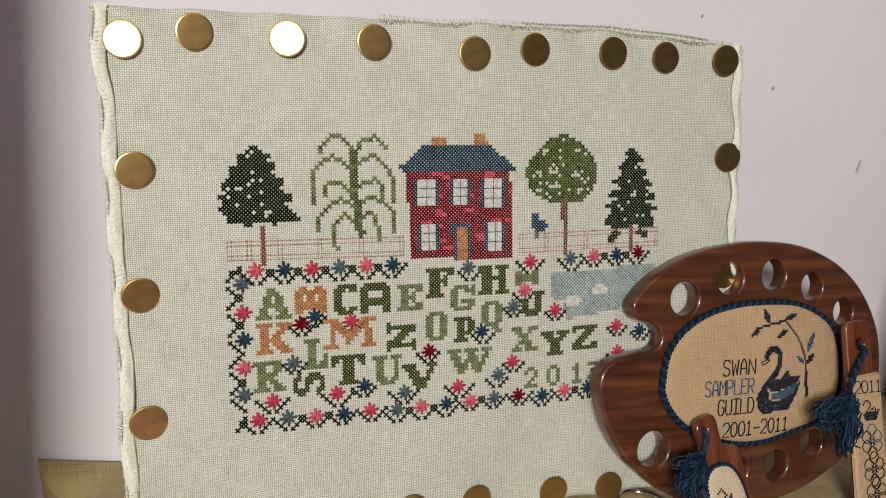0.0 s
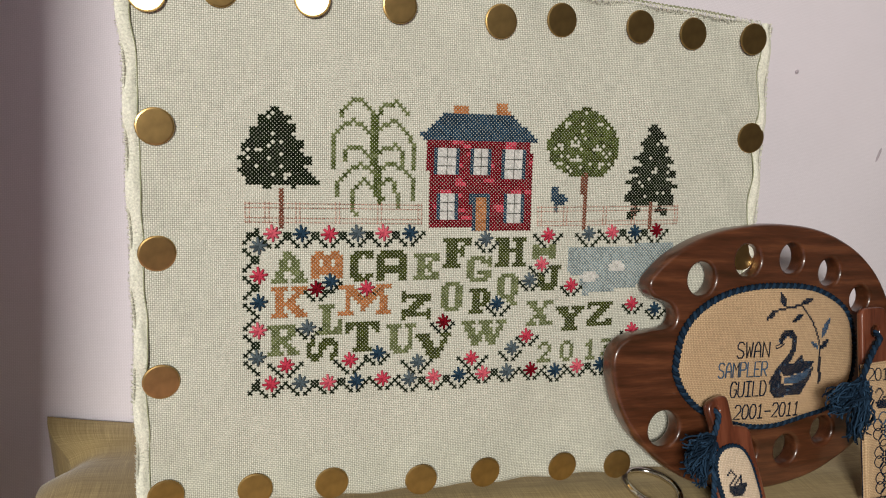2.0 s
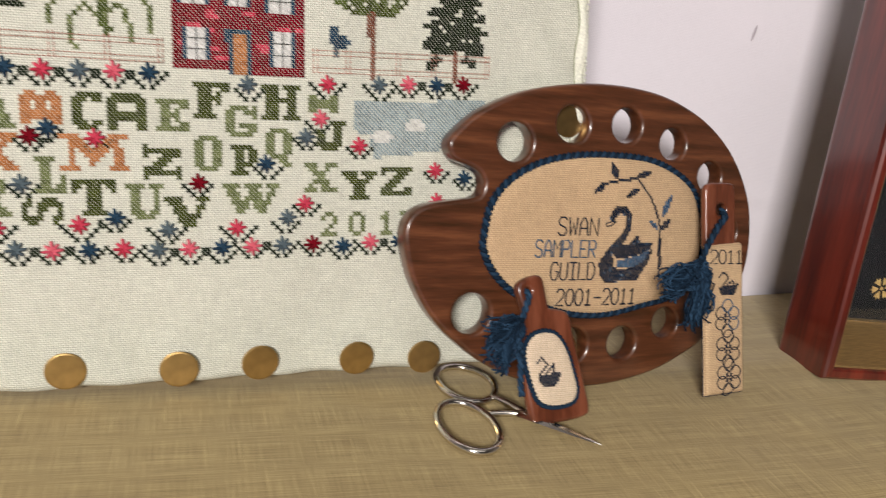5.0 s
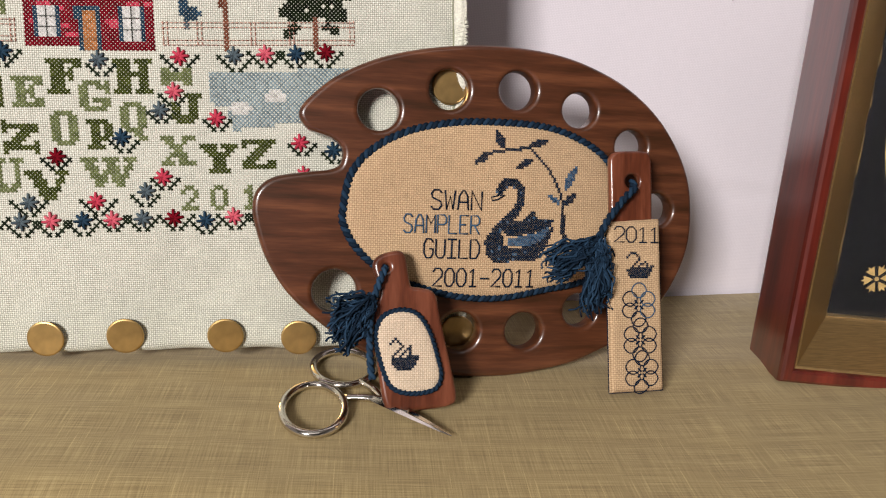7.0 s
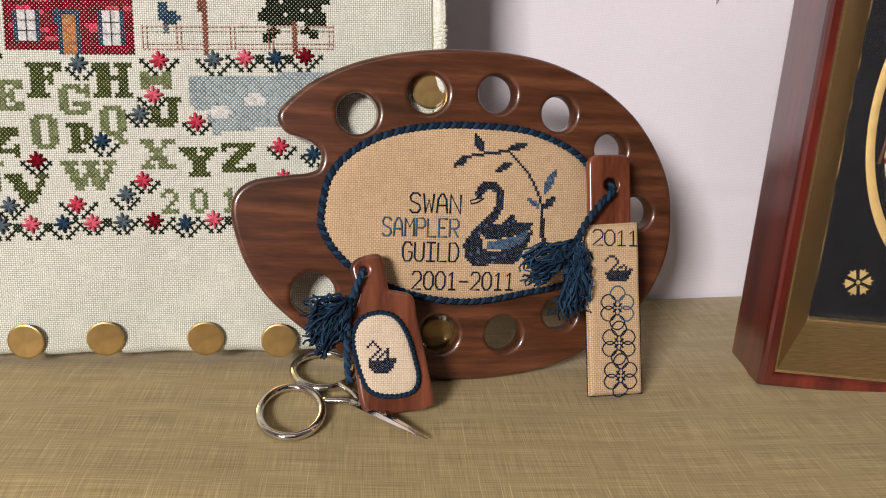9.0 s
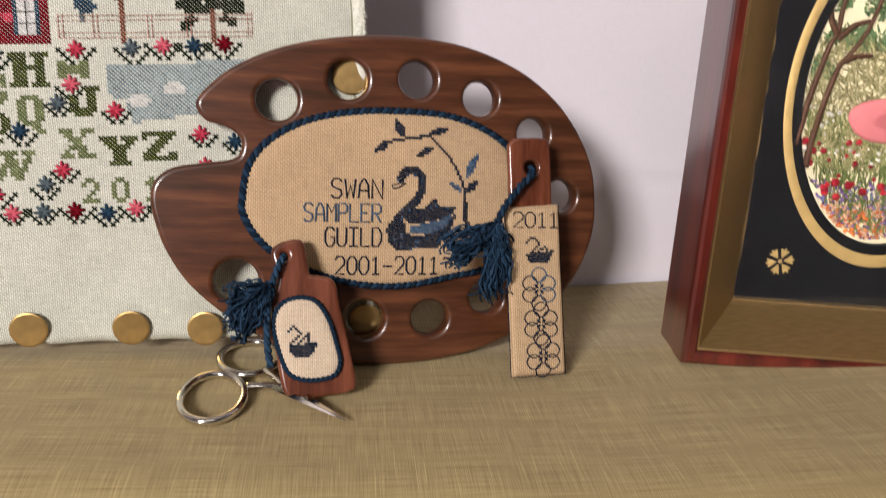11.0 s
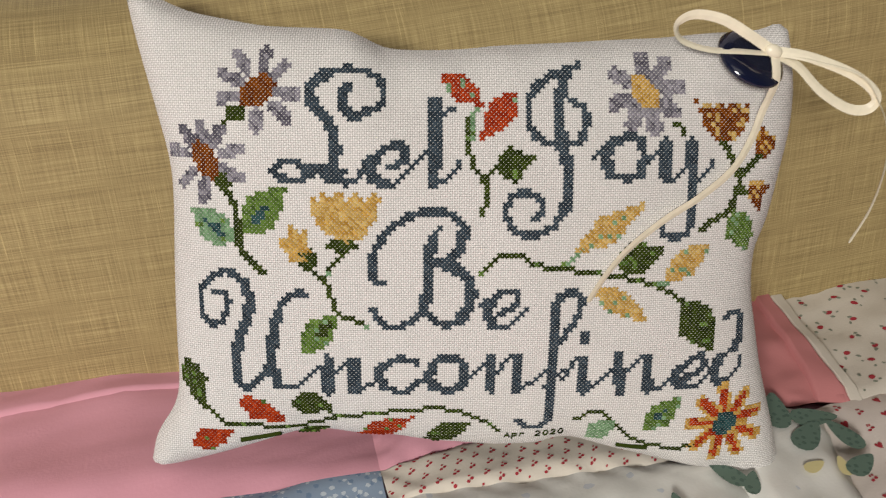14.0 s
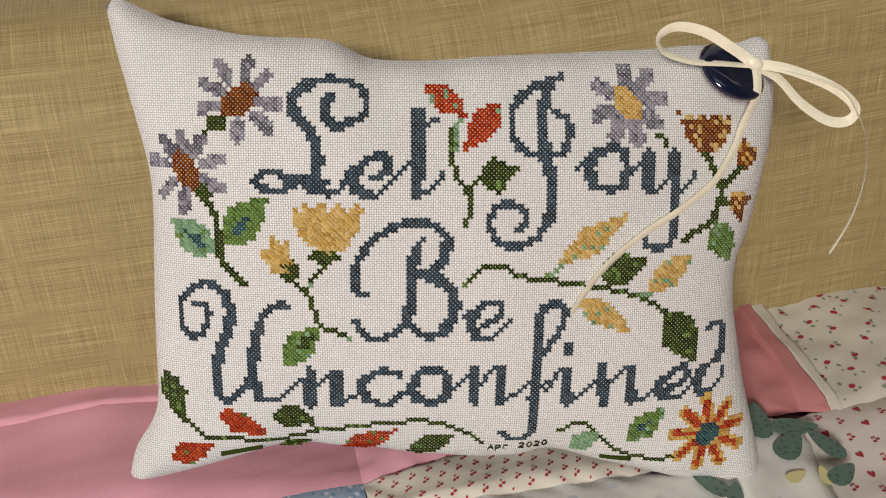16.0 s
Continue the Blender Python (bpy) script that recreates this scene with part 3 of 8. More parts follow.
    patch("patch", ((0.43, -0.46), (0.452, -0.47), (0.503, -0.339), (0.44, -0.319)), floral, label="white patch with green leaves")
    heart_patch = patch("patch", ((0.452, -0.47), (0.95, -0.58), (0.95, -0.365), (0.503, -0.339)), hearts, label="white patch with red hearts")
    ink_red = print_cloth("printed_red", rgb("a8303c"), ())
    ink_grey = print_cloth("printed_grey_green", rgb("8a8f80"), ())
    heart = [(0, -1), (0.55, -0.35), (0.95, 0.2), (0.9, 0.62), (0.5, 0.85), (0.12, 0.6), (0, 0.4), (-0.12, 0.6), (-0.5, 0.85), (-0.9, 0.62), (-0.95, 0.2), (-0.55, -0.35)]
    bud = [(math.cos(w) * 1.0, math.sin(w) * 0.68) for w in (math.pi * k / 4 for k in range(8))]

    def prints(name, cloth, mat, label, spots):
        """Small flat printed shapes that follow the cloth: (shape, x, y, size, turn)."""
        bm = bmesh.new()
        bm.from_mesh(cloth.data)
        tree = BVHTree.FromBMesh(bm)
        bm.free()
        verts, faces = [], []
        for shape, x, y, size, turn in spots:
            ring = []
            for px, py in [(0, 0)] + shape:
                w = radians(turn)
                q = Vector((x + size * (px * math.cos(w) - py * math.sin(w)), y + size * (px * math.sin(w) + py * math.cos(w)), 0)) - quilt.location
                hit = tree.ray_cast(Vector((q.x, q.y, 0.1)), Vector((0, 0, -1)))[0]
                if hit is None:
                    break
                ring.append(hit + Vector((0, 0, 0.0004)))
            if len(ring) == len(shape) + 1:
                k = len(verts)
                verts += ring
                faces += [(k, k + 1 + i, k + 1 + (i + 1) % len(shape)) for i in range(len(shape))]
        if verts:
            tagged(mesh_part(name, verts, faces, mat, quilt, label, uvs=[tuple(v.xy) for v in verts]), kind="stuff")

    def lattice(x0, x1, y0, y1, pitch, turn, jitter, rnd):
        c, sn = math.cos(radians(turn)), math.sin(radians(turn))
        for i in range(-60, 60):
            for j in range(-60, 60):
                a, b = (i + 0.5 * (j % 2)) * pitch, j * pitch * 0.62
                x, y = 0.52 + a * c - b * sn + rnd.gauss(0, jitter), -0.35 + a * sn + b * c + rnd.gauss(0, jitter)
                if x0 < x < x1 and y0 < y < y1:
                    yield i, j, x, y
    rnd = random.Random(77)
    marks, pairs = [], []
    for i, j, x, y in lattice(0.45, 0.80, -0.50, -0.33, 0.0135, 18, 0.0004, rnd):
        if (i + j) % 2:
            marks.append((heart, x, y, 0.0021, rnd.uniform(-30, 30)))
        else:
            w = rnd.uniform(-25, 40)
            for q in (-1, 1):
                pairs.append((bud, x + q * 0.0011, y + 0.0004 * q, 0.00105, w))
                pairs.append((bud, x + q * 0.0006, y + 0.0021, 0.0007, w + 60))
    prints("heart_print", heart_patch, ink_red, "small red hearts printed on cotton", marks)
    prints("sprig_print", heart_patch, ink_red, "pairs of tiny red buds printed on cotton", pairs)
    marks, leaves = [], []
    for i, j, x, y in lattice(0.52, 0.90, -0.37, -0.22, 0.0185, -12, 0.0012, rnd):
        marks.append((bud, x, y, rnd.uniform(0.0017, 0.0023), rnd.uniform(-50, 30)))
        for q in range(3):
            leaves.append((bud, x + rnd.uniform(-0.005, 0.005), y + rnd.uniform(-0.005, 0.005), rnd.uniform(0.0008, 0.0014), rnd.uniform(0, 180)))
    prints("flower_print", buds, ink_red, "small red flowers printed on cotton", marks)
    prints("sprig_print", buds, ink_grey, "grey-green sprigs printed on cotton", leaves)
    pairs = []
    for i, j, x, y in lattice(0.27, 0.45, -0.355, -0.29, 0.0085, 8, 0.0003, rnd):
        w = rnd.uniform(-25, 40)
        for q in (-1, 1):
            pairs.append((bud, x + q * 0.0009, y + 0.0004 * q, 0.0009, w))
        pairs.append((bud, x, y + 0.0017, 0.0006, w))
    prints("sprig_print", strip, ink_red, "pairs of tiny red buds printed on cotton", pairs)
    leaf_m = print_cloth("printed_green", rgb("62786c"), ((rgb("4c6258"), 300, 0.3),))
    yellow = print_cloth("printed_yellow", rgb("dccf9a"), ())
    for nth, (x, y, r, turn, m) in enumerate(((0.478, -0.338, 0.011, 60, leaf_m), (0.492, -0.348, 0.010, -15, leaf_m), (0.481, -0.357, 0.010, 30, leaf_m), (0.497, -0.362, 0.009, 100, leaf_m), (0.470, -0.374, 0.005, 10, yellow), (0.482, -0.378, 0.005, 70, yellow), (0.490, -0.380, 0.008, 20, leaf_m),
                             (0.43, -0.366, 0.008, 120, leaf_m), (0.437, -0.374, 0.006, 50, leaf_m), (0.40, -0.375, 0.006, 80, leaf_m))):
        pts = [Vector((1.15 * r * math.cos(w), 0.55 * r * math.sin(w) * (1 - 0.45 * math.cos(w)), 0)) for w in (2 * math.pi * k / 16 for k in range(16))]
        m4 = Matrix.Translation(Vector((x, y, z + 0.0046 + 0.00035 * nth)) - quilt.location) @ Matrix.Rotation(radians(turn), 4, "Z")
        mesh_part("printed_leaf", [m4 @ p for p in pts], [tuple(range(16))], m, quilt, "printed leaf on the cotton", uvs=[tuple(p.xy) for p in pts])
    return quilt


build_room()
build_wall()
build_shelf()
build_quilt()


# ---- the pinned sampler ----
def build_sampler():
    s = SAMPLER
    th = thing("cross_stitch_sampler", "pale green linen sampler with red house, trees and alphabet, tacked down", "sampler", place=s.at(60, -30))
    world = th.matrix_world.copy()
    inv = Matrix.Translation(-Vector(th.location))

    def edge(a, b):
        left = -26.4 - 1.2 * b + 1.3 * noise.noise((1, b * 7, 0))
        right = 148.6 + 0.7 * noise.noise((5, b * 8, 0)) + 1.2 * (1 - abs(b - 0.6))
        low = -29.6 - 3.2 * a + 0.3 * noise.noise((a * 7, 3, 0))
        high = 105.6 - 3.0 * max(0, a - 0.75) / 0.25 * 0.9 + 0.5 * noise.noise((a * 10, 9, 0)) - 0.6 * a
        return left + (right - left) * a, low + (high - low) * b

    def place(a, b):
        x, y = edge(a, b)
        rim = min(a, 1 - a, b, 1 - b)
        lift = 0.0015 * noise.noise((x * 0.045, y * 0.045, 1)) + 0.0004 * noise.noise((x * 0.16, y * 0.16, 6))
        lift += 0.0017 * max(0, 1 - rim / 0.09) * math.sin(x * 0.35 + y * 0.33)
        lift -= 0.004 * max(0, 1 - rim / 0.010) ** 2
        return inv @ s.at(x, y, lift)
    cloth = grid_mesh("linen", 150, 120, place, M_LINEN, th, uv=lambda a, b: tuple(v * s.unit for v in edge(a, b)))
    board = bmesh.new()
    vs = [board.verts.new(inv @ s.at(*edge(a, b), l)) for l in (-0.011, -0.0035) for a, b in ((0.012, 0.012), (0.988, 0.012), (0.985, 0.985), (0.015, 0.985))]
    for f in ((0, 1, 2, 3), (4, 5, 6, 7), (0, 1, 5, 4), (1, 2, 6, 5), (2, 3, 7, 6), (3, 0, 4, 7)):
        board.faces.new([vs[k] for k in f])
    part("board", board, M_ROOM, th, "pale board under the linen", False)
    # frayed selvedges: a band of loose threads along three sides
    rnd = random.Random(4)
    for side in ("left", "right", "top"):
        verts, faces = [], []
        count = 620 if side != "top" else 420
        for k in range(count):
            q = (k + rnd.random()) / count
            if side == "left":
                x, y = edge(0, q)
                d, w = (-1, rnd.uniform(-0.7, 0.7)), rnd.uniform(0.1, 0.9)
                root = (x + 0.3, y)
            elif side == "right":
                x, y = edge(1, q)
                d, w = (1, rnd.uniform(-0.7, 0.7)), rnd.uniform(0.1, 1.1)
                root = (x - 0.3, y)
            else:
                x, y = edge(0.38 + 0.6 * q, 1)
                d, w = (rnd.uniform(-0.6, 0.6), 1), rnd.uniform(0.2, 1.0)
                root = (x, y - rnd.uniform(0.4, 1.6))
            n = math.hypot(*d)
            span = w + (abs(root[0] - x) if side != "top" else abs(root[1] - y))
            pts = [inv @ s.at(root[0], root[1], 0.0006), inv @ s.at(root[0] + d[0] / n * span * 0.6, root[1] + d[1] / n * span * 0.6, 0.0012), inv @ s.at(root[0] + d[0] / n * span, root[1] + d[1] / n * span, -0.001)]
            tube(verts, faces, pts, 0.00024, 3)
        mesh_part("frayed_edge", verts, faces, M_FRINGE, th, "frayed cream thread edge")
    for name, flip in (("left", False), ("right", True)):
        def band(a, b, flip=flip):
            x, y = edge(1 if flip else 0, b)
            w = 3.2 + 0.5 * noise.noise((4 if flip else 2, b * 14, 0))
            x = x + (0.3 - a * w if flip else a * w - 0.3)
            return inv @ s.at(x, y, 0.0004 + 0.0011 * math.sin(math.pi * min(1, a * 1.1)) + 0.0005 * noise.noise((a * 3, b * 60, 1)) + 0.0017 * math.sin(x * 0.35 + y * 0.33))
        grid_mesh("turned_hem", 8, 160, band, M_FRINGE, th, "pale zigzag-stitched linen hem", uv=lambda a, b: (a * 0.008, b * 0.3), flip=flip)
        for kind in ("seam", "zigzag"):
            verts, faces, pts = [], [], []
            for k in range(261):
                q = 0.01 + 0.98 * k / 260
                p = band(1.0 if kind == "seam" or k % 2 else 0.25, q)
                pts.append(p + s.n * (0.0005 if kind == "seam" else 0.0004))
            tube(verts, faces, pts, 0.00034 if kind == "seam" else 0.0002, 4)
            mesh_part("hem_stitching", verts, faces, M_SEAM if kind == "seam" else M_FRINGE, th, "sage thread along the hem" if kind == "seam" else "pale zigzag overlock thread")
    verts, faces = [], []
    tube(verts, faces, [inv @ s.at(edge(q, 1)[0], edge(q, 1)[1] + 0.2 + 0.35 * (k % 2), 0.0004) for k, q in ((k, 0.6 + 0.33 * k / 90) for k in range(91))], 0.0006, 4)
    mesh_part("hem_stitching", verts, faces, M_SEAM, th, "sage edging stitch along the top")
    return th, cloth, inv


SAMPLER_THING, LINEN, SAMPLER_INV = build_sampler()
bpy.context.view_layer.update()
LINEN_GROUND = ground_of(LINEN, SAMPLER)


def build_tacks():
    bm = bmesh.new()
    r, rings = 0.0098, ((0.0, 0.0008), (0.35, 0.0008), (0.62, 0.0008), (0.9, 0.00076), (0.975, 0.0006), (1.0, 0.0002), (0.96, -0.0003))
    loops = [[bm.verts.new((r * q * math.cos(2 * math.pi * k / 40), r * q * math.sin(2 * math.pi * k / 40), h)) for k in range(40)] for q, h in rings[1:]]
    top = bm.verts.new((0, 0, rings[0][1]))
    for k in range(40):
        bm.faces.new((top, loops[0][k], loops[0][(k + 1) % 40]))
        for a, b in zip(loops, loops[1:]):
            bm.faces.new((a[k], b[k], b[(k + 1) % 40], a[(k + 1) % 40]))
    proto = None
    places = [(-21.8, 97.7), (-5.7, 99.9), (16.0, 99.1), (37.6, 99.0), (64.9, 97.1), (82.4, 98.7), (106.0, 98.5), (123.3, 97.8), (143.0, 97.4), (-20.7, 67.4), (-20.9, 37.2), (-20.7, 5.3), (145.6, 69.1)] + [(-20.3, -24.7), (1.6, -25.3), (21.6, -25.7), (46.1, -26.9), (64.9, -26.8), (89.0, -27.6), (107.1, -28.7)] + [(127, -28.5), (147.6, -28.8), (146, 33.7), (146.5, 8)]
    tilts = random.Random(12)
    for x, y in places:
        p, n = LINEN_GROUND(x, y)
        m = Matrix.Translation(p + SAMPLER.n * 0.0019) @ SAMPLER.matrix().to_3x3().to_4x4() @ pose(0, 0, 0, tilts.uniform(1.0, 5.0), tilts.uniform(-3.5, 3.5), 0)
        # tacks at the left are turned so that they mirror less of the key lamp
        if x < 0:
            m = Matrix.Translation(p + SAMPLER.n * 0.0019) @ SAMPLER.matrix().to_3x3().to_4x4() @ pose(0, 0, 0, tilts.uniform(3, 6), tilts.uniform(4, 7), 0)
        if (x, y) in (places[0], places[2]):
            # aimed to mirror the key lamp towards the camera, so that these two shine
            m = Matrix.Translation(p + SAMPLER.n * 0.0021) @ Vector((-0.12, -0.988, 0.09) if x < 0 else (-0.22, -0.972, 0.08)).normalized().to_track_quat("Z", "Y").to_matrix().to_4x4()
        if proto is None:
            me = finish(bm, "brass_tack", M_BRASS)
            me.set_sharp_from_angle(angle=radians(8))
            proto = new("brass_tack", me)
            proto.matrix_world = m
            tagged(proto, "flat dull brass tack pinning the linen edge to the board", "tack", "tacks round the sampler")
        else:
            copy_thing(proto, m)


build_tacks()


# ---- the palette and its sewing tools ----
def pad_ground(sheet, pts, height, lift):
    """A puffed cloth pad over a closed outline in sheet units."""
    ring = smooth_path([(*p, 0) for p in pts], 5, True)
    c = sum(ring, Vector()) / len(ring)
    verts, faces, uvs = [], [], []
    shells = ((1.0, 0.0), (0.985, 0.45), (0.95, 0.72), (0.88, 0.88), (0.7, 0.97), (0.45, 1.0), (0.2, 1.0))
    n = len(ring)
    for f, h in shells:
        for p in ring:
            q = c.lerp(p, f)
            verts.append(sheet.at(q.x, q.y, lift + height * h))
            uvs.append((q.x * sheet.unit, q.y * sheet.unit))
    verts.append(sheet.at(c.x, c.y, lift + height))
    uvs.append((c.x * sheet.unit, c.y * sheet.unit))
    for k in range(len(shells) - 1):
        for i in range(n):
            a, b = k * n + i, k * n + (i + 1) % n
            faces.append((a, b, b + n, a + n))
    last = (len(shells) - 1) * n
    for i in range(n):
        faces.append((last + i, last + (i + 1) % n, len(verts) - 1))
    return verts, faces, uvs


PALETTE_EDGE = [(-98.0, 140.1), (-96.7, 144.5), (-89.1, 152.4), (-79.2, 159.9), (-61.9, 168.5), (-44.2, 174.0), (-26.3, 177.5), (-8.0, 179.6), (13.9, 179.9), (36.3, 177.8), (56.1, 172.7), (76.6, 163.7), (94.4, 150.7), (107.4, 135.4), (116.7, 118.2), (120.6, 102.1), (121.3, 82.6), (117.5, 66.1), (108.1, 47.8), (91.7, 29.6), (71.6, 18.1), (51.6, 10.1), (25.2, 4.9), (-0.9, 3.6), (-26.5, 6.2), (-48.4, 11.8), (-70.0, 22.2), (-88.2, 35.4), (-103.1, 49.6), (-113.4, 65.8), (-118.7, 80.4), (-120.8, 92.0), (-118.7, 100.2), (-111.1, 105.7), (-95.4, 108.6), (-83.9, 110.2), (-77.5, 113.4), (-75.0, 120.0), (-76.4, 126.4), (-81.4, 131.1), (-88.7, 134.0), (-94.5, 135.7)]
PALETTE_HOLES = [(-59.8, 145.3), (-22.5, 158.0), (15.7, 159.9), (51.7, 151.2), (83.6, 132.5), (101.7, 97.4), (58.5, 38.8), (25.5, 27.1), (-11.4, 27.0), (-80.5, 48.5)]
PAD_EDGE = [(-77.3, 91.8), (-73.9, 110.6), (-62.5, 124.6), (-43.0, 135.0), (-18.8, 140.3), (6.1, 141.6), (31.7, 140.4), (51.7, 134.5), (67.2, 124.9), (75.8, 110.3), (79.3, 91.3), (77.5, 75.2), (69.0, 63.4), (55.9, 55.6), (36.1, 51.5), (10.2, 46.6), (-15.3, 47.4), (-40.5, 54.0), (-58.1, 62.4), (-70.1, 73.1), (-76.6, 84.4)]


def build_palette():
    th = thing("palette_plaque", "varnished walnut artist's palette round an oval tan embroidered panel", "plaque", place=PALETTE.at(0, 0))
    radii = (11.8, 11.6, 11.2, 10.6, 10.2, 10.2, 10.6, 11.2, 11.6, 12.6)
    plate("palette_board", PALETTE, PALETTE_EDGE, 0.0130, 0.0028, M_WALNUT, th, [(x, y, r + 1.9) for (x, y), r in zip(PALETTE_HOLES, radii)], lift=-0.0130, steps=5)
    inv = Matrix.Translation(-Vector(th.location))
    v, f, u = pad_ground(PALETTE, PAD_EDGE, 0.0048, 0.0004)
    pad = mesh_part("linen_pad", [inv @ p for p in v], f, M_PAD, th, "tan linen pad", uvs=u)
    path = [inv @ PALETTE.at(p.x, p.y, 0.0018) for p in smooth_path([(*p, 0) for p in PAD_EDGE], 4, True)]
    cord("cord", path, 0.0023, M_NAVY, th, "twisted navy cord round the pad", True, 0.0062)
    return th, pad


PALETTE_THING, PAD = build_palette()


def tassel(name, root, ends, parent, seed, knot=0.0035, label="loose navy cotton tassel"):
    """Strands that spread from a bound knot towards the ends."""
    rnd = random.Random(seed)
    verts, faces = [], []
    for k in range(120):
        w = rnd.random() * (len(ends) - 1)
        i = min(int(w), len(ends) - 2)
        e = ends[i].lerp(ends[i + 1], w - i)
        e = root + (e - root) * rnd.uniform(0.75, 1.05)
        jit = lambda a: Vector((rnd.gauss(0, a), rnd.gauss(0, a), rnd.gauss(0, a)))
        a = root + jit(knot * 0.35)
        m1 = root.lerp(e, 0.35) + jit(0.0022) + Vector((0, -0.002, 0.001))
        m2 = root.lerp(e, 0.7) + jit(0.0028) + Vector((0, -0.001, 0))
        path = smooth_path([a, m1, m2, e + jit(0.0022)], 4)
        wave = rnd.uniform(0, 6)
        path = [p + Vector((math.sin(q * 2.1 + wave), 0, math.cos(q * 1.7 + wave))) * 0.0006 for q, p in enumerate(path)]
        tube(verts, faces, path, 0.00055, 4)
    knot_path = [root + Vector((0.0016 * math.cos(q), -0.001, 0.0016 * math.sin(q))) + (ends[len(ends) // 2] - root).normalized() * (0.0007 * q) for q in (0.7 * k for k in range(9))]
    tube(verts, faces, knot_path, 0.0019, 6)
    return mesh_part(name, verts, faces, M_NAVY, parent, label)


TAG_EDGE = [(-22.4, 69.0), (-19.9, 72.9), (-12.0, 75.1), (-9.7, 72.8), (-8.1, 64.0), (-6.3, 57.4), (0.1, 56.0), (6.0, 53.8), (8.1, 43.9), (11.4, 29.5), (14.9, 13.8), (17.0, 3.2), (14.4, 0.1), (1.1, -1.7), (-12.7, -1.5), (-16.4, 1.9), (-19.8, 21.0), (-22.2, 36.6), (-22.1, 46.6), (-19.6, 52.9), (-19.7, 59.5)]
TAG_PAD = [(-22.7, 30.9), (-21.4, 40.0), (-16.6, 44.9), (-8.6, 46.4), (-1.3, 43.8), (4.6, 34.7), (8.8, 20.9), (10.2, 12.9), (6.8, 6.7), (-4.7, 4.9), (-13.9, 7.5), (-18.5, 15.4)]


def build_tag():
    th = thing("scissors_fob", "small red-brown wooden paddle fob with cream panel and navy tassel", "fob", place=TAG.at(0, 0))
    hole = [(-17.8, 68.5)]
    plate("paddle", TAG, TAG_EDGE, 0.0062, 0.0022, M_TAGWOOD, th, [(hole[0][0], hole[0][1], 3.9)], lift=-0.0062, steps=5)
    inv = Matrix.Translation(-Vector(th.location))
    v, f, u = pad_ground(TAG, TAG_PAD, 0.0028, 0.0003)
    pad = mesh_part("linen_pad", [inv @ p for p in v], f, M_CREAM, th, "cream linen panel", uvs=u)
    path = [inv @ TAG.at(p.x, p.y, 0.0012) for p in smooth_path([(*p, 0) for p in TAG_PAD], 4, True)]
    cord("cord", path, 0.0016, M_NAVY, th, "navy cord round the panel", True, 0.005)
    loop = [(-17.8, 68.5), (-19.8, 65.0), (-22.5, 58.0), (-24.7, 49.4), (-26.2, 38.0), (-26.1, 26.6), (-25.4, 18.2), (-24.2, 12.0)]
    lifts = (-0.003, 0.003, 0.0035, 0.002, 0.003, 0.003, 0.001, 0.0)
    cord("hanging_cord", [p for p in smooth_path([inv @ TAG.at(x, y, l) for (x, y), l in zip(loop, lifts)], 6)], 0.0019, M_NAVY, th, "thick twisted navy cord", False, 0.0075)
    root = [(-25.9, 52.2)][0]
    tips = [(-46.5, 50.6), (-45.0, 43.5), (-46.2, 35.1), (-41.2, 25.3), (-36.2, 26.7), (-34.1, 30.9)]
    tassel("tassel", inv @ TAG.at(*root, 0.002), [inv @ TAG.at(x, y, 0.002 + 0.004 * (k % 2)) for k, (x, y) in enumerate(tips)], th, 3)
    return th, pad


TAG_THING, TAG_PANEL = build_tag()


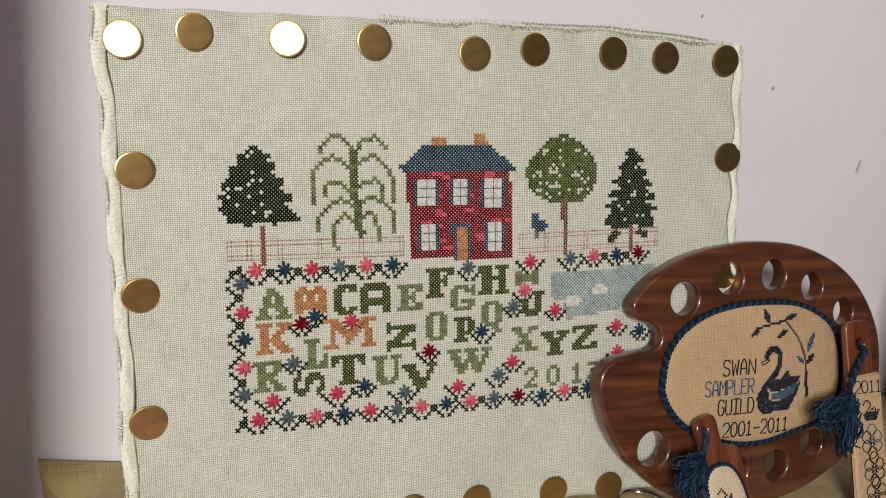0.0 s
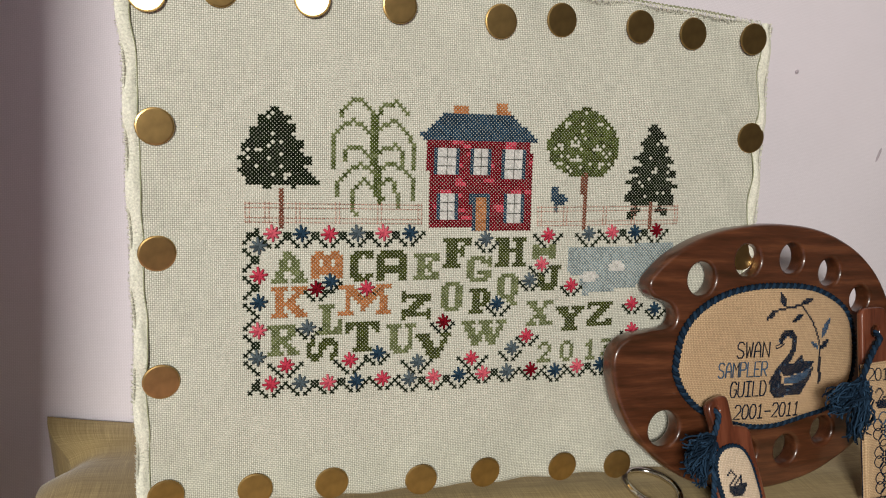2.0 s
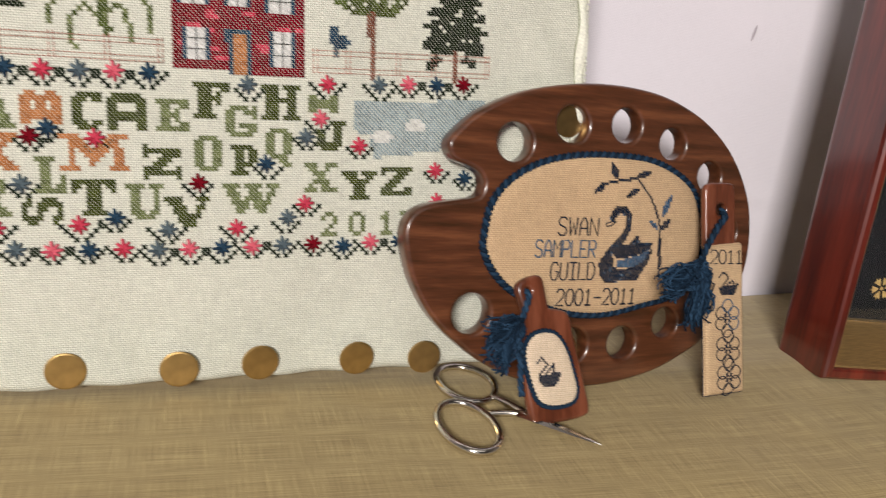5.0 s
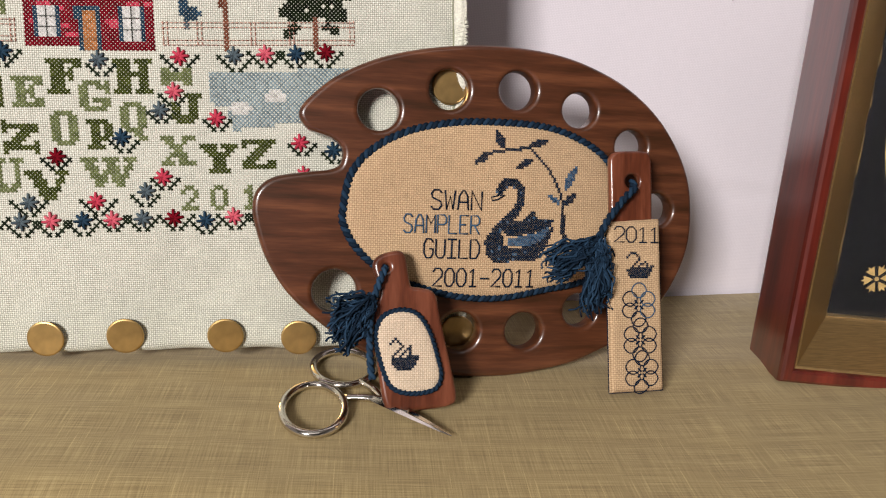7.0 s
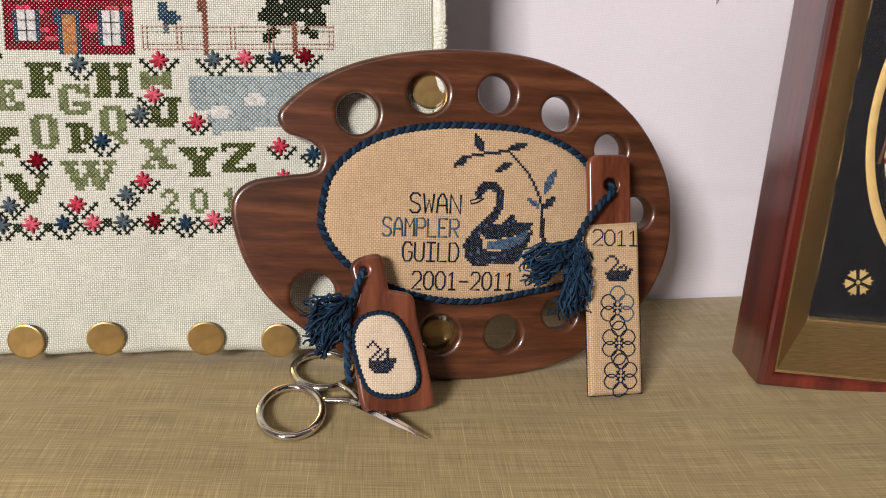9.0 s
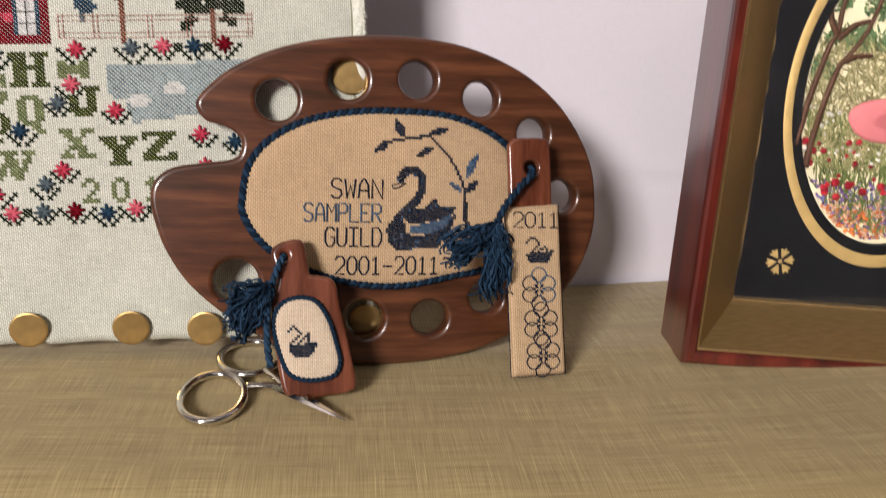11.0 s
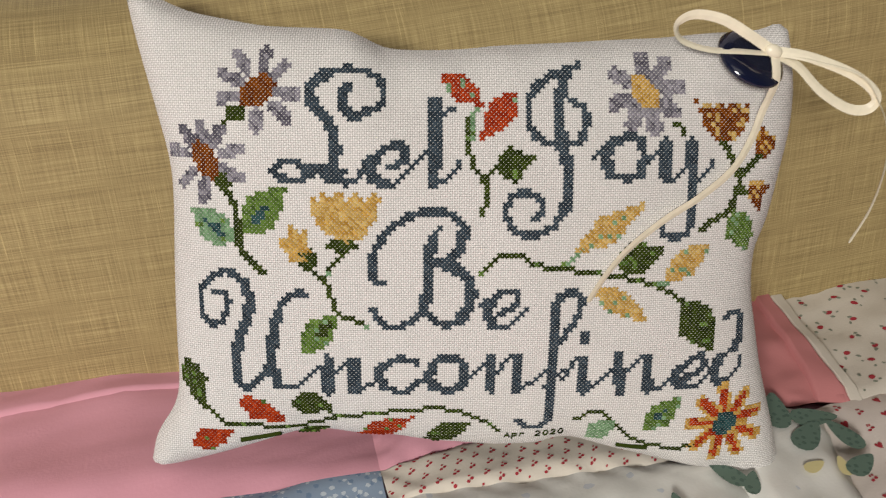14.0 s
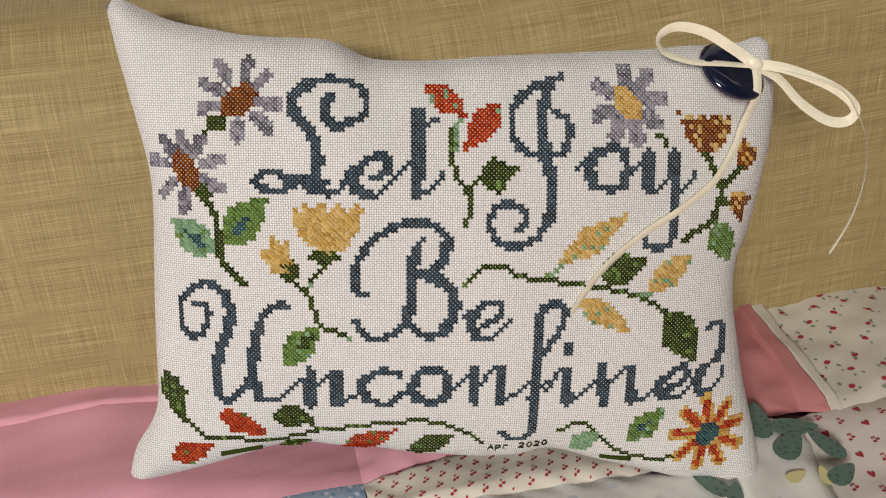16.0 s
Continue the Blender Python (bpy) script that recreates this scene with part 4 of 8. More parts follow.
def build_bookmark():
    th = thing("stitched_needle_case", "narrow tan linen needle case with blackwork rings and navy tassel", "needle case", place=MARK.at(0, 0))
    edge = [(-20.7, 125.4), (-20.1, 128.7), (-17.6, 130.3), (-10.1, 130.9), (-2.7, 130.9), (-0.4, 128.9), (0.5, 117.1), (1.1, 94.3), (2.0, 77.6), (2.2, 68.5), (-18.5, 68.2), (-18.7, 80.2), (-19.6, 93.8), (-20.1, 110.3)]
    hole = [(-9.3, 116.4)][0]
    plate("paddle", MARK, edge, 0.0050, 0.0018, M_TAGWOOD, th, [(*hole, 5.6)], lift=-0.0062, steps=4)
    inv = Matrix.Translation(-Vector(th.location))
    (ax, ay), (bx, by), (cx, cy), (dx, dy) = [(-24.7, 93.9), (6.0, 96.5), (10.3, 3.7), (-20.7, 2.5)]

    def strip(lift_out, lift_rim):
        def place(a, b):
            x = (dx + (cx - dx) * a) * (1 - b) + (ax + (bx - ax) * a) * b
            y = (dy + (cy - dy) * a) * (1 - b) + (ay + (by - ay) * a) * b
            e = min(a, 1 - a, b * 3, (1 - b) * 3)
            return inv @ MARK.at(x, y, lift_rim + (lift_out - lift_rim) * min(1, e / 0.06) ** 0.5 + 0.0003 * noise.noise((x * 0.2, y * 0.1, 2)))
        return place
    pad = grid_mesh("linen_strip", 24, 60, strip(0.0022, -0.0012), M_PAD, th, "tan linen strip", uv=lambda a, b: (a * 0.033, b * 0.096))
    grid_mesh("linen_back", 6, 10, strip(-0.0064, -0.0012), M_PAD, th, "tan linen back", uv=lambda a, b: (a * 0.033, b * 0.096), flip=True)
    rim = [inv @ MARK.at(*p, -0.0012) for p in ((ax, ay), (dx, dy), (cx, cy), (bx, by))]
    cord("edge_stitching", rim, 0.0004, M_NAVYDARK, th, "dark stitching along the strip's edge", False, 0.002)
    loop = [(-9.3, 116.1), (-10.8, 111.8), (-16.2, 106.8), (-21.6, 100.6), (-27.2, 93.6), (-30.9, 86.0)]
    cord("hanging_cord", smooth_path([inv @ MARK.at(x, y, l) for (x, y), l in zip(loop, (-0.002, 0.003, 0.004, 0.005, 0.006, 0.006))], 6), 0.0021, M_NAVY, th, "thick twisted navy cord", False, 0.0075)
    root = inv @ MARK.at(*[(-32.1, 83.6)][0], 0.006)
    first = [(-62.9, 76.5), (-59.7, 70.6), (-56.5, 61.8), (-51.9, 66.3), (-44.2, 70.8)]
    tassel("tassel", root, [inv @ MARK.at(x, y, 0.003 + 0.004 * (k % 2)) for k, (x, y) in enumerate(first)], th, 8)
    second = [(-39.2, 48.6), (-34.4, 44.1), (-29.7, 47.1), (-25.0, 53.1), (-25.0, 71.1)]
    tassel("tassel", root, [inv @ MARK.at(x, y, 0.001 + 0.003 * (k % 2)) for k, (x, y) in enumerate(second)], th, 9)
    return th, pad


MARK_THING, MARK_STRIP = build_bookmark()


def build_scissors():
    z0 = 0.0
    th = thing("embroidery_scissors", "small polished steel embroidery scissors lying closed on the cloth ledge", "scissors", place=(0.145, -0.08, z0))
    o = Vector(th.location)
    pivot, tip = Vector((0.162, -0.0765, 0.0005)), Vector((0.194, -0.105, -0.0035))
    d = (tip - pivot).normalized()
    for k, (centre, rx, ry, turn, joint) in enumerate((((0.1268, -0.0800), 0.0156, 0.0232, 4, (0.1425, -0.0700, -0.0015)), ((0.1405, -0.0365), 0.0166, 0.0215, 4, (0.1500, -0.0545, 0.001)))):
        verts, faces = [], []
        ring = [Vector((centre[0] + rx * math.cos(w) * math.cos(radians(turn)) - ry * math.sin(w) * math.sin(radians(turn)), centre[1] + rx * math.cos(w) * math.sin(radians(turn)) + ry * math.sin(w) * math.cos(radians(turn)), 0)) for w in (2 * math.pi * q / 48 for q in range(48))]
        ring = [Vector((p.x, p.y, shelf_z(p.x, p.y) + 0.0028)) - o for p in ring]
        tube(verts, faces, ring, 0.0022, 10, True)
        part_ring = mesh_part("finger_ring", verts, faces, M_STEEL, th, "oval steel finger ring")
        verts, faces = [], []
        shank = smooth_path([Vector(joint) - o, Vector(joint).lerp(pivot, 0.5) + Vector((0.0008, 0.0006, 0.0004)) - o, pivot - o], 6)
        tube(verts, faces, shank, 0.0019, 8, taper=1.25)
        mesh_part("shank", verts, faces, M_STEEL, th)
        side = Vector((-d.y, d.x, 0)) * (1 if k else -1)
        bm = bmesh.new()
        sect = []
        for s in range(9):
            q = s / 8
            c = pivot.lerp(tip, q) - o - d * 0.004 * (1 - q)
            w = 0.0060 * (1 - q) ** 0.8 + 0.0003
            up = Vector((0, 0, 0.0014 * (1 - q) + 0.0003))
            sect.append([bm.verts.new(c - side * w * 0.15 + up * (0.6 if k else -0.2)), bm.verts.new(c + side * w * 0.5 + up * 1.1), bm.verts.new(c + side * w + up * 0.2), bm.verts.new(c + side * w * 0.5 - up * 0.9)])
        for a, b in zip(sect, sect[1:]):
            for q in range(4):
                bm.faces.new((a[q], a[(q + 1) % 4], b[(q + 1) % 4], b[q]))
        bm.faces.new(sect[0])
        bm.faces.new(sect[-1])
        part("blade", bm, M_STEEL, th, "tapered steel blade", False)
    bm = bmesh.new()
    bmesh.ops.create_cone(bm, segments=18, radius1=0.0019, radius2=0.0016, depth=0.0012, cap_ends=True, matrix=Matrix.Translation(pivot + d * 0.0145 + Vector((0, 0, 0.0012)) - o))
    part("screw", bm, M_STEEL, th, "slotted steel pivot screw", False)


build_scissors()


# ---- the framed picture ----
M_GOLD = plain("antique_gold_leaf", (0.30, 0.19, 0.075), 0.45, 0.6, 0.25, 60, stretch=(1, 30, 30))
M_GOLDINK = plain("gold_ink", (0.55, 0.37, 0.14), 0.45, 0.5, 0.12, 200)
M_MAT = plain("black_mat_board", (0.006, 0.006, 0.007), 0.8, vary=0.3)
M_MAT.node_tree.nodes["Principled BSDF"].inputs["Specular IOR Level"].default_value = 0.1
F_MID = (118.0, 154.0)


def build_frame():
    th = thing("framed_embroidery", "dark red mahogany frame, gold inner edge, black mat, embroidered garden picture", "picture frame", place=FRAME.at(0, 0))
    inv = Matrix.Translation(-Vector(th.location))
    wide, high = 2 * F_MID[0], 2 * F_MID[1] + 4

    def ring(inset, lift):
        if inset > 12:
            return [inv @ FRAME.at(x, y, lift) for x, y in ((inset * 1.14, inset * 0.82), (wide - inset * 1.14, inset * 0.82), (wide - inset * 1.14, high - inset * 0.82), (inset * 1.14, high - inset * 0.82))]
        return [inv @ FRAME.at(x, y, lift) for x, y in ((inset, inset), (wide - inset, inset), (wide - inset, high - inset), (inset, high - inset))]
    rails = {"moulding": (M_MAHOGANY, [(9, -0.051), (0.8, -0.051), (0, -0.048), (0, -0.004), (0.6, -0.0012), (2.2, 0.0), (6.2, -0.0002), (7.4, -0.0012), (8.2, -0.003)]),
             "gold_bevel": (M_GOLD, [(8.2, -0.003), (9.5, -0.0035), (33.8, -0.0425), (34.8, -0.0440), (35.5, -0.0440), (36, -0.0470)])}
    for name, (m, prof) in rails.items():
        for side in range(4):
            bm = bmesh.new()
            rows = []
            for inset, lift in prof:
                r = ring(inset, lift)
                rows.append((bm.verts.new(r[side]), bm.verts.new(r[(side + 1) % 4])))
            for a, b in zip(rows, rows[1:]):
                bm.faces.new((a[0], a[1], b[1], b[0]))
            part("rail" if name == "moulding" else "bevel", bm, m, th, "dark red polished mahogany rail" if name == "moulding" else "antique gold inner bevel", False)
    n = 64
    cx, cy = wide / 2, high / 2
    rx, ry = 64.8, 98.7
    # black mat with an oval opening
    oval = [inv @ FRAME.at(cx + 0.87 * rx * math.cos(2 * math.pi * k / n), cy + 0.89 * ry * math.sin(2 * math.pi * k / n), -0.0440) for k in range(n)]
    low = [inv @ FRAME.at(cx + (0.87 * rx - 1) * math.cos(2 * math.pi * k / n), cy + (0.89 * ry - 1) * math.sin(2 * math.pi * k / n), -0.0462) for k in range(n)]
    def clamp(k):
        c, s = math.cos(2 * math.pi * k / n), math.sin(2 * math.pi * k / n)
        f = min((wide / 2 - 37) / max(abs(c), 1e-6), (high / 2 - 31) / max(abs(s), 1e-6))
        return inv @ FRAME.at(cx + c * f, cy + s * f, -0.0440)
    corners = [inv @ FRAME.at(x, y, -0.0440) for x in (37, wide - 37) for y in (31, high - 31)]
    rim = [clamp(k) for k in range(n)]
    for c in corners:
        near = min(range(n), key=lambda k: (rim[k] - c).length)
        rim[near] = c
    verts, faces = oval + low + rim, []
    for k in range(n):
        a, b = k, (k + 1) % n
        faces += [(a, b, n + b, n + a), (2 * n + a, 2 * n + b, b, a)]
    mesh_part("mat", verts, faces, M_MAT, th, "black mat with an oval opening", smooth=False)
    for f1, f2 in ((1.0, 0.925), ):
        verts = []
        for f, l in ((f1, -0.0434), (f1 - 0.02, -0.0431), (f2 + 0.02, -0.0431), (f2, -0.0434)):
            verts += [inv @ FRAME.at(cx + rx * f * 1.035 * math.cos(2 * math.pi * k / n), cy + ry * f * 1.025 * math.sin(2 * math.pi * k / n), l) for k in range(n)]
        faces = [(q * n + k, q * n + (k + 1) % n, (q + 1) * n + (k + 1) % n, (q + 1) * n + k) for q in range(3) for k in range(n)]
        mesh_part("oval_line", verts, faces, M_GOLDINK, th, "gold oval line on the mat")
    # gold star flower in the mat's corner
    fx, fy = (63.9, 54.7)
    for px, py in ((fx, fy), (wide - fx, fy), (fx, high - fy), (wide - fx, high - fy)):
        for k in range(6):
            w = radians(60 * k + 12)
            pts = [inv @ FRAME.at(px + r * math.cos(w + t), py + r * math.sin(w + t), -0.0431) for r, t in ((2.0, 0), (5.0, 0.33), (8.2, 0.36), (7.2, 0.1), (9.4, 0.0), (7.2, -0.1), (8.2, -0.36), (5.0, -0.33))]
            mesh_part("gold_petal", pts, [tuple(range(8))], M_GOLDINK, th, "gold petal printed on the mat", smooth=False)
        pts = [inv @ FRAME.at(px + 1.4 * math.cos(k * 0.785), py + 1.4 * math.sin(k * 0.785), -0.0430) for k in range(8)]
        mesh_part("gold_petal", pts, [tuple(range(8))], M_GOLDINK, th, smooth=False)
    return th, cx, cy, rx, ry, wide, high, inv


FRAME_THING, F_CX, F_CY, F_RX, F_RY, F_W, F_H, F_INV = build_frame()


# ---- the stuffed pillow ----
TOP_EDGE = [(-85.1, 53.5), (-81.5, 55.0), (-71.1, 50.1), (-61.2, 47.8), (-51.4, 46.2), (-34.8, 45.6), (-29.2, 43.8), (-22.3, 41.0), (-7.1, 40.9), (5.4, 42.0), (20.9, 42.8), (33.8, 43.6), (45.5, 44.2), (57.4, 45.4), (69.6, 46.2), (75.2, 48.0), (77.7, 46.7)]
RIGHT_EDGE = [(86.7, -75.3), (82.7, -62.9), (76.8, -44.5), (73.8, -31.0), (72.0, -21.3), (71.9, -10.5), (74.6, -1.6), (77.1, 11.7), (79.0, 23.3), (79.3, 34.9), (77.7, 46.7)]
LOW_EDGE = [(-87.9, -67.5), (-84.9, -69.5), (-73.1, -67.1), (-58.7, -63.1), (-46.2, -59.4), (-31.2, -60.6), (-16.1, -62.4), (-0.7, -64.1), (14.8, -64.6), (23.9, -62.4), (38.7, -66.4), (64.9, -72.9), (86.7, -75.3)]
LEFT_EDGE = [(-87.9, -67.5), (-85.4, -59.9), (-80.4, -52.2), (-78.6, -45.3), (-78.3, -32.6), (-78.0, -20.3), (-77.5, -8.3), (-77.0, 3.3), (-77.3, 13.3), (-80.0, 27.1), (-83.2, 42.3), (-85.1, 53.5)]


def along(pts, q):
    """The point at q of the way along a polyline's smooth curve."""
    path = smooth_path([(*p, 0) for p in pts], 5)
    runs = [0.0]
    for a, b in zip(path, path[1:]):
        runs.append(runs[-1] + (b - a).length)
    d = q * runs[-1]
    for k in range(len(path) - 1):
        if d <= runs[k + 1] or k == len(path) - 2:
            f = (d - runs[k]) / max(1e-9, runs[k + 1] - runs[k])
            return path[k].lerp(path[k + 1], min(1, max(0, f)))


def build_pillow():
    th = thing("stitched_pillow", "small white pillow with stitched flowers and blue lettering on quilt", "pillow", place=PILLOW.at(0, -70))
    inv = Matrix.Translation(-Vector(th.location))
    nu, nv = 84, 64
    swell = lambda p, d, k: p + Vector((d * (1 - (2 * k / nv - 1) ** 4), 0, 0))
    tops, lows = [along(TOP_EDGE, i / nu) for i in range(nu + 1)], [along(LOW_EDGE, i / nu) for i in range(nu + 1)]
    lefts, rights = [swell(along(LEFT_EDGE, j / nv), -1.0, j) for j in range(nv + 1)], [swell(along(RIGHT_EDGE, j / nv), 2.2, j) for j in range(nv + 1)]

    def flat(i, j):
        a, b = i / nu, j / nv
        p = lows[i].lerp(tops[i], b) + lefts[j].lerp(rights[j], a)
        return p - (lows[0].lerp(lows[nu], a).lerp(tops[0].lerp(tops[nu], a), b))
    verts, uvs = {}, {}
    out = {}
    for face, sign, mat, name in (("front", 1, M_WHITE, "stitched_front"), ("back", -1, M_BACKCLOTH, "back_cloth")):
        vs, us, fs = [], [], []
        for j in range(nv + 1):
            for i in range(nu + 1):
                p = flat(i, j)
                s, t = 2 * i / nu - 1, 2 * j / nv - 1
                h = 0.023 * ((1 - abs(s) ** 2.5) * (1 - abs(t) ** 2.5)) ** 0.6 if abs(s) < 1 and abs(t) < 1 else 0
                corner = (abs(s) * abs(t)) ** 6
                rim = max(abs(s), abs(t))
                h += 0.0035 * (1 - corner) * (1 - max(0, (rim - 0.9) / 0.1) ** 2) * (1 if rim < 1 else 0) ** 0.5 if rim < 1 else 0
                h += 0.0095 * corner * (1 - rim ** 30)
                if sign < 0:
                    h *= 1.15
                if rim < 1:
                    h += 0.0011 * noise.noise((p.x * 0.06, p.y * 0.06, 3)) * (1 - corner) + 0.0006 * math.sin(p.x * 0.35) * max(0, (abs(t) - 0.75) / 0.25)
                # the upper ear lolls back over the ledge
                loll = max(0.0, -s) ** 3 * max(0.0, t) ** 3
                vs.append(inv @ (PILLOW.at(p.x, p.y, sign * h) + Vector((-0.004, 0.028, -0.0075)) * loll))
                us.append((p.x * PILLOW.unit, p.y * PILLOW.unit))
        for j in range(nv):
            for i in range(nu):
                a = j * (nu + 1) + i
                f = (a, a + 1, a + nu + 2, a + nu + 1)
                fs.append(f if sign > 0 else f[::-1])
        out[face] = mesh_part(name, vs, fs, mat, th, "white evenweave front" if sign > 0 else "dark navy patterned backing cloth", uvs=us)
    return th, out["front"]


M_BACKCLOTH = print_cloth("navy_backing_cloth", rgb("1e2a44"), ((rgb("4a5d80"), 220, 0.25),))
PILLOW_THING, PILLOW_FRONT = build_pillow()
bpy.context.view_layer.update()
PILLOW_GROUND = ground_of(PILLOW_FRONT, PILLOW)
PAD_GROUND, TAG_GROUND, MARK_GROUND = ground_of(PAD, PALETTE), ground_of(TAG_PANEL, TAG), ground_of(MARK_STRIP, MARK)


# ---- stitching on the sampler ----
T_DARKGREEN = thread("dark_green_cotton", [rgb("1f2816"), rgb("303c22")])
T_OLIVE = thread("olive_cotton", [rgb("4c5422"), rgb("666e36")])
T_SAGE = thread("sage_cotton", [rgb("7e875a"), rgb("949c70")])
T_MOSS = thread("moss_cotton", [rgb("5c6832"), rgb("768248")])
T_RED = thread("deep_red_cotton", [rgb("840e26"), rgb("9e1a34")])
T_PINK = thread("pink_cotton_thread", [rgb("ee6a84"), rgb("f58c98")])
T_ROSE = thread("rose_cotton_thread", [rgb("d84a62"), rgb("e8667c")])
T_BLUE = thread("blue_cotton", [rgb("344e62"), rgb("46647a")])
T_GREY = thread("grey_blue_cotton", [rgb("66747c"), rgb("7c8a90")])
T_WHITE = thread("white_cotton_thread", [rgb("eceae6"), rgb("f8f6f2")])
T_ORANGE = thread("copper_cotton", [rgb("c88a58"), rgb("d89c6c")])
T_BARK = thread("bark_cotton", [rgb("8c5a48"), rgb("a06e58")])
T_FENCE = thread("pale_pink_cotton", [rgb("e0ac9a"), rgb("ecc4b4")])
T_POND = thread("pale_blue_cotton", [rgb("9aacb2"), rgb("b4c4c8")])
T_VINE = thread("border_green_cotton", [rgb("2c3628"), rgb("3c4834")])
PALETTE_OF_THREADS = [T_DARKGREEN, T_OLIVE, T_SAGE, T_MOSS, T_RED, T_PINK, T_ROSE, T_BLUE, T_GREY, T_WHITE, T_ORANGE, T_BARK, T_FENCE, T_POND, T_VINE]
DARKGREEN, OLIVE, SAGE, MOSS, RED, PINK, ROSE, BLUE, GREY, WHITE, ORANGE, BARK, FENCE, POND, VINE = range(15)


def local_ground(find, inv):
    def ground(x, y):
        p, n = find(x, y)
        return inv @ p, n
    return ground


LINEN_LOCAL = local_ground(LINEN_GROUND, SAMPLER_INV)


def sew(chart, name, label="", half=(), thick=0.46):
    """Sews a chart on the sampler, with only the threads that it uses."""
    used = sorted({v for v in chart.cells.values() if v is not None})
    back = {v: k for k, v in enumerate(used)}
    c = Chart(chart.step)
    c.cells = {k: (None if v is None else back[v]) for k, v in chart.cells.items()}
    return c.sew(name, SAMPLER, [PALETTE_OF_THREADS[v] for v in used], SAMPLER_THING, label, LINEN_LOCAL, thick, tuple(back[h] for h in half if h in back))


def star(x, y, slot, size=2.15):
    """An eyelet flower: eight padded straight stitches from one hole."""
    verts, faces = [], []
    for k in range(8):
        w = math.pi * k / 4 + 0.1
        r = size * (1.0 if k % 2 == 0 else 0.86)
        pts = [LINEN_LOCAL(x + q * r * math.cos(w), y + q * r * math.sin(w)) for q in (0.05, 0.45, 0.8, 1.0)]
        tube(verts, faces, [p + n * h for (p, n), h in zip(pts, (0.0009, 0.0012, 0.0008, 0.0002))], 0.00095, 5, taper=0.8)
    mesh_part("stitched_flower", verts, faces, PALETTE_OF_THREADS[slot], SAMPLER_THING, "small star flower in " + ("pink" if slot in (PINK, ROSE) else "dark red" if slot == RED else "blue grey") + " thread")


def sprinkle(chart, share, slot=None, seed=1, rim=True):
    rnd = random.Random(seed)
    for k in list(chart.cells):
        full = all((k[0] + a, k[1] + b) in chart.cells for a, b in ((1, 0), (-1, 0), (0, 1), (0, -1)))
        if (full or not rim) and rnd.random() < share:
            chart.cells[k] = slot
    return chart


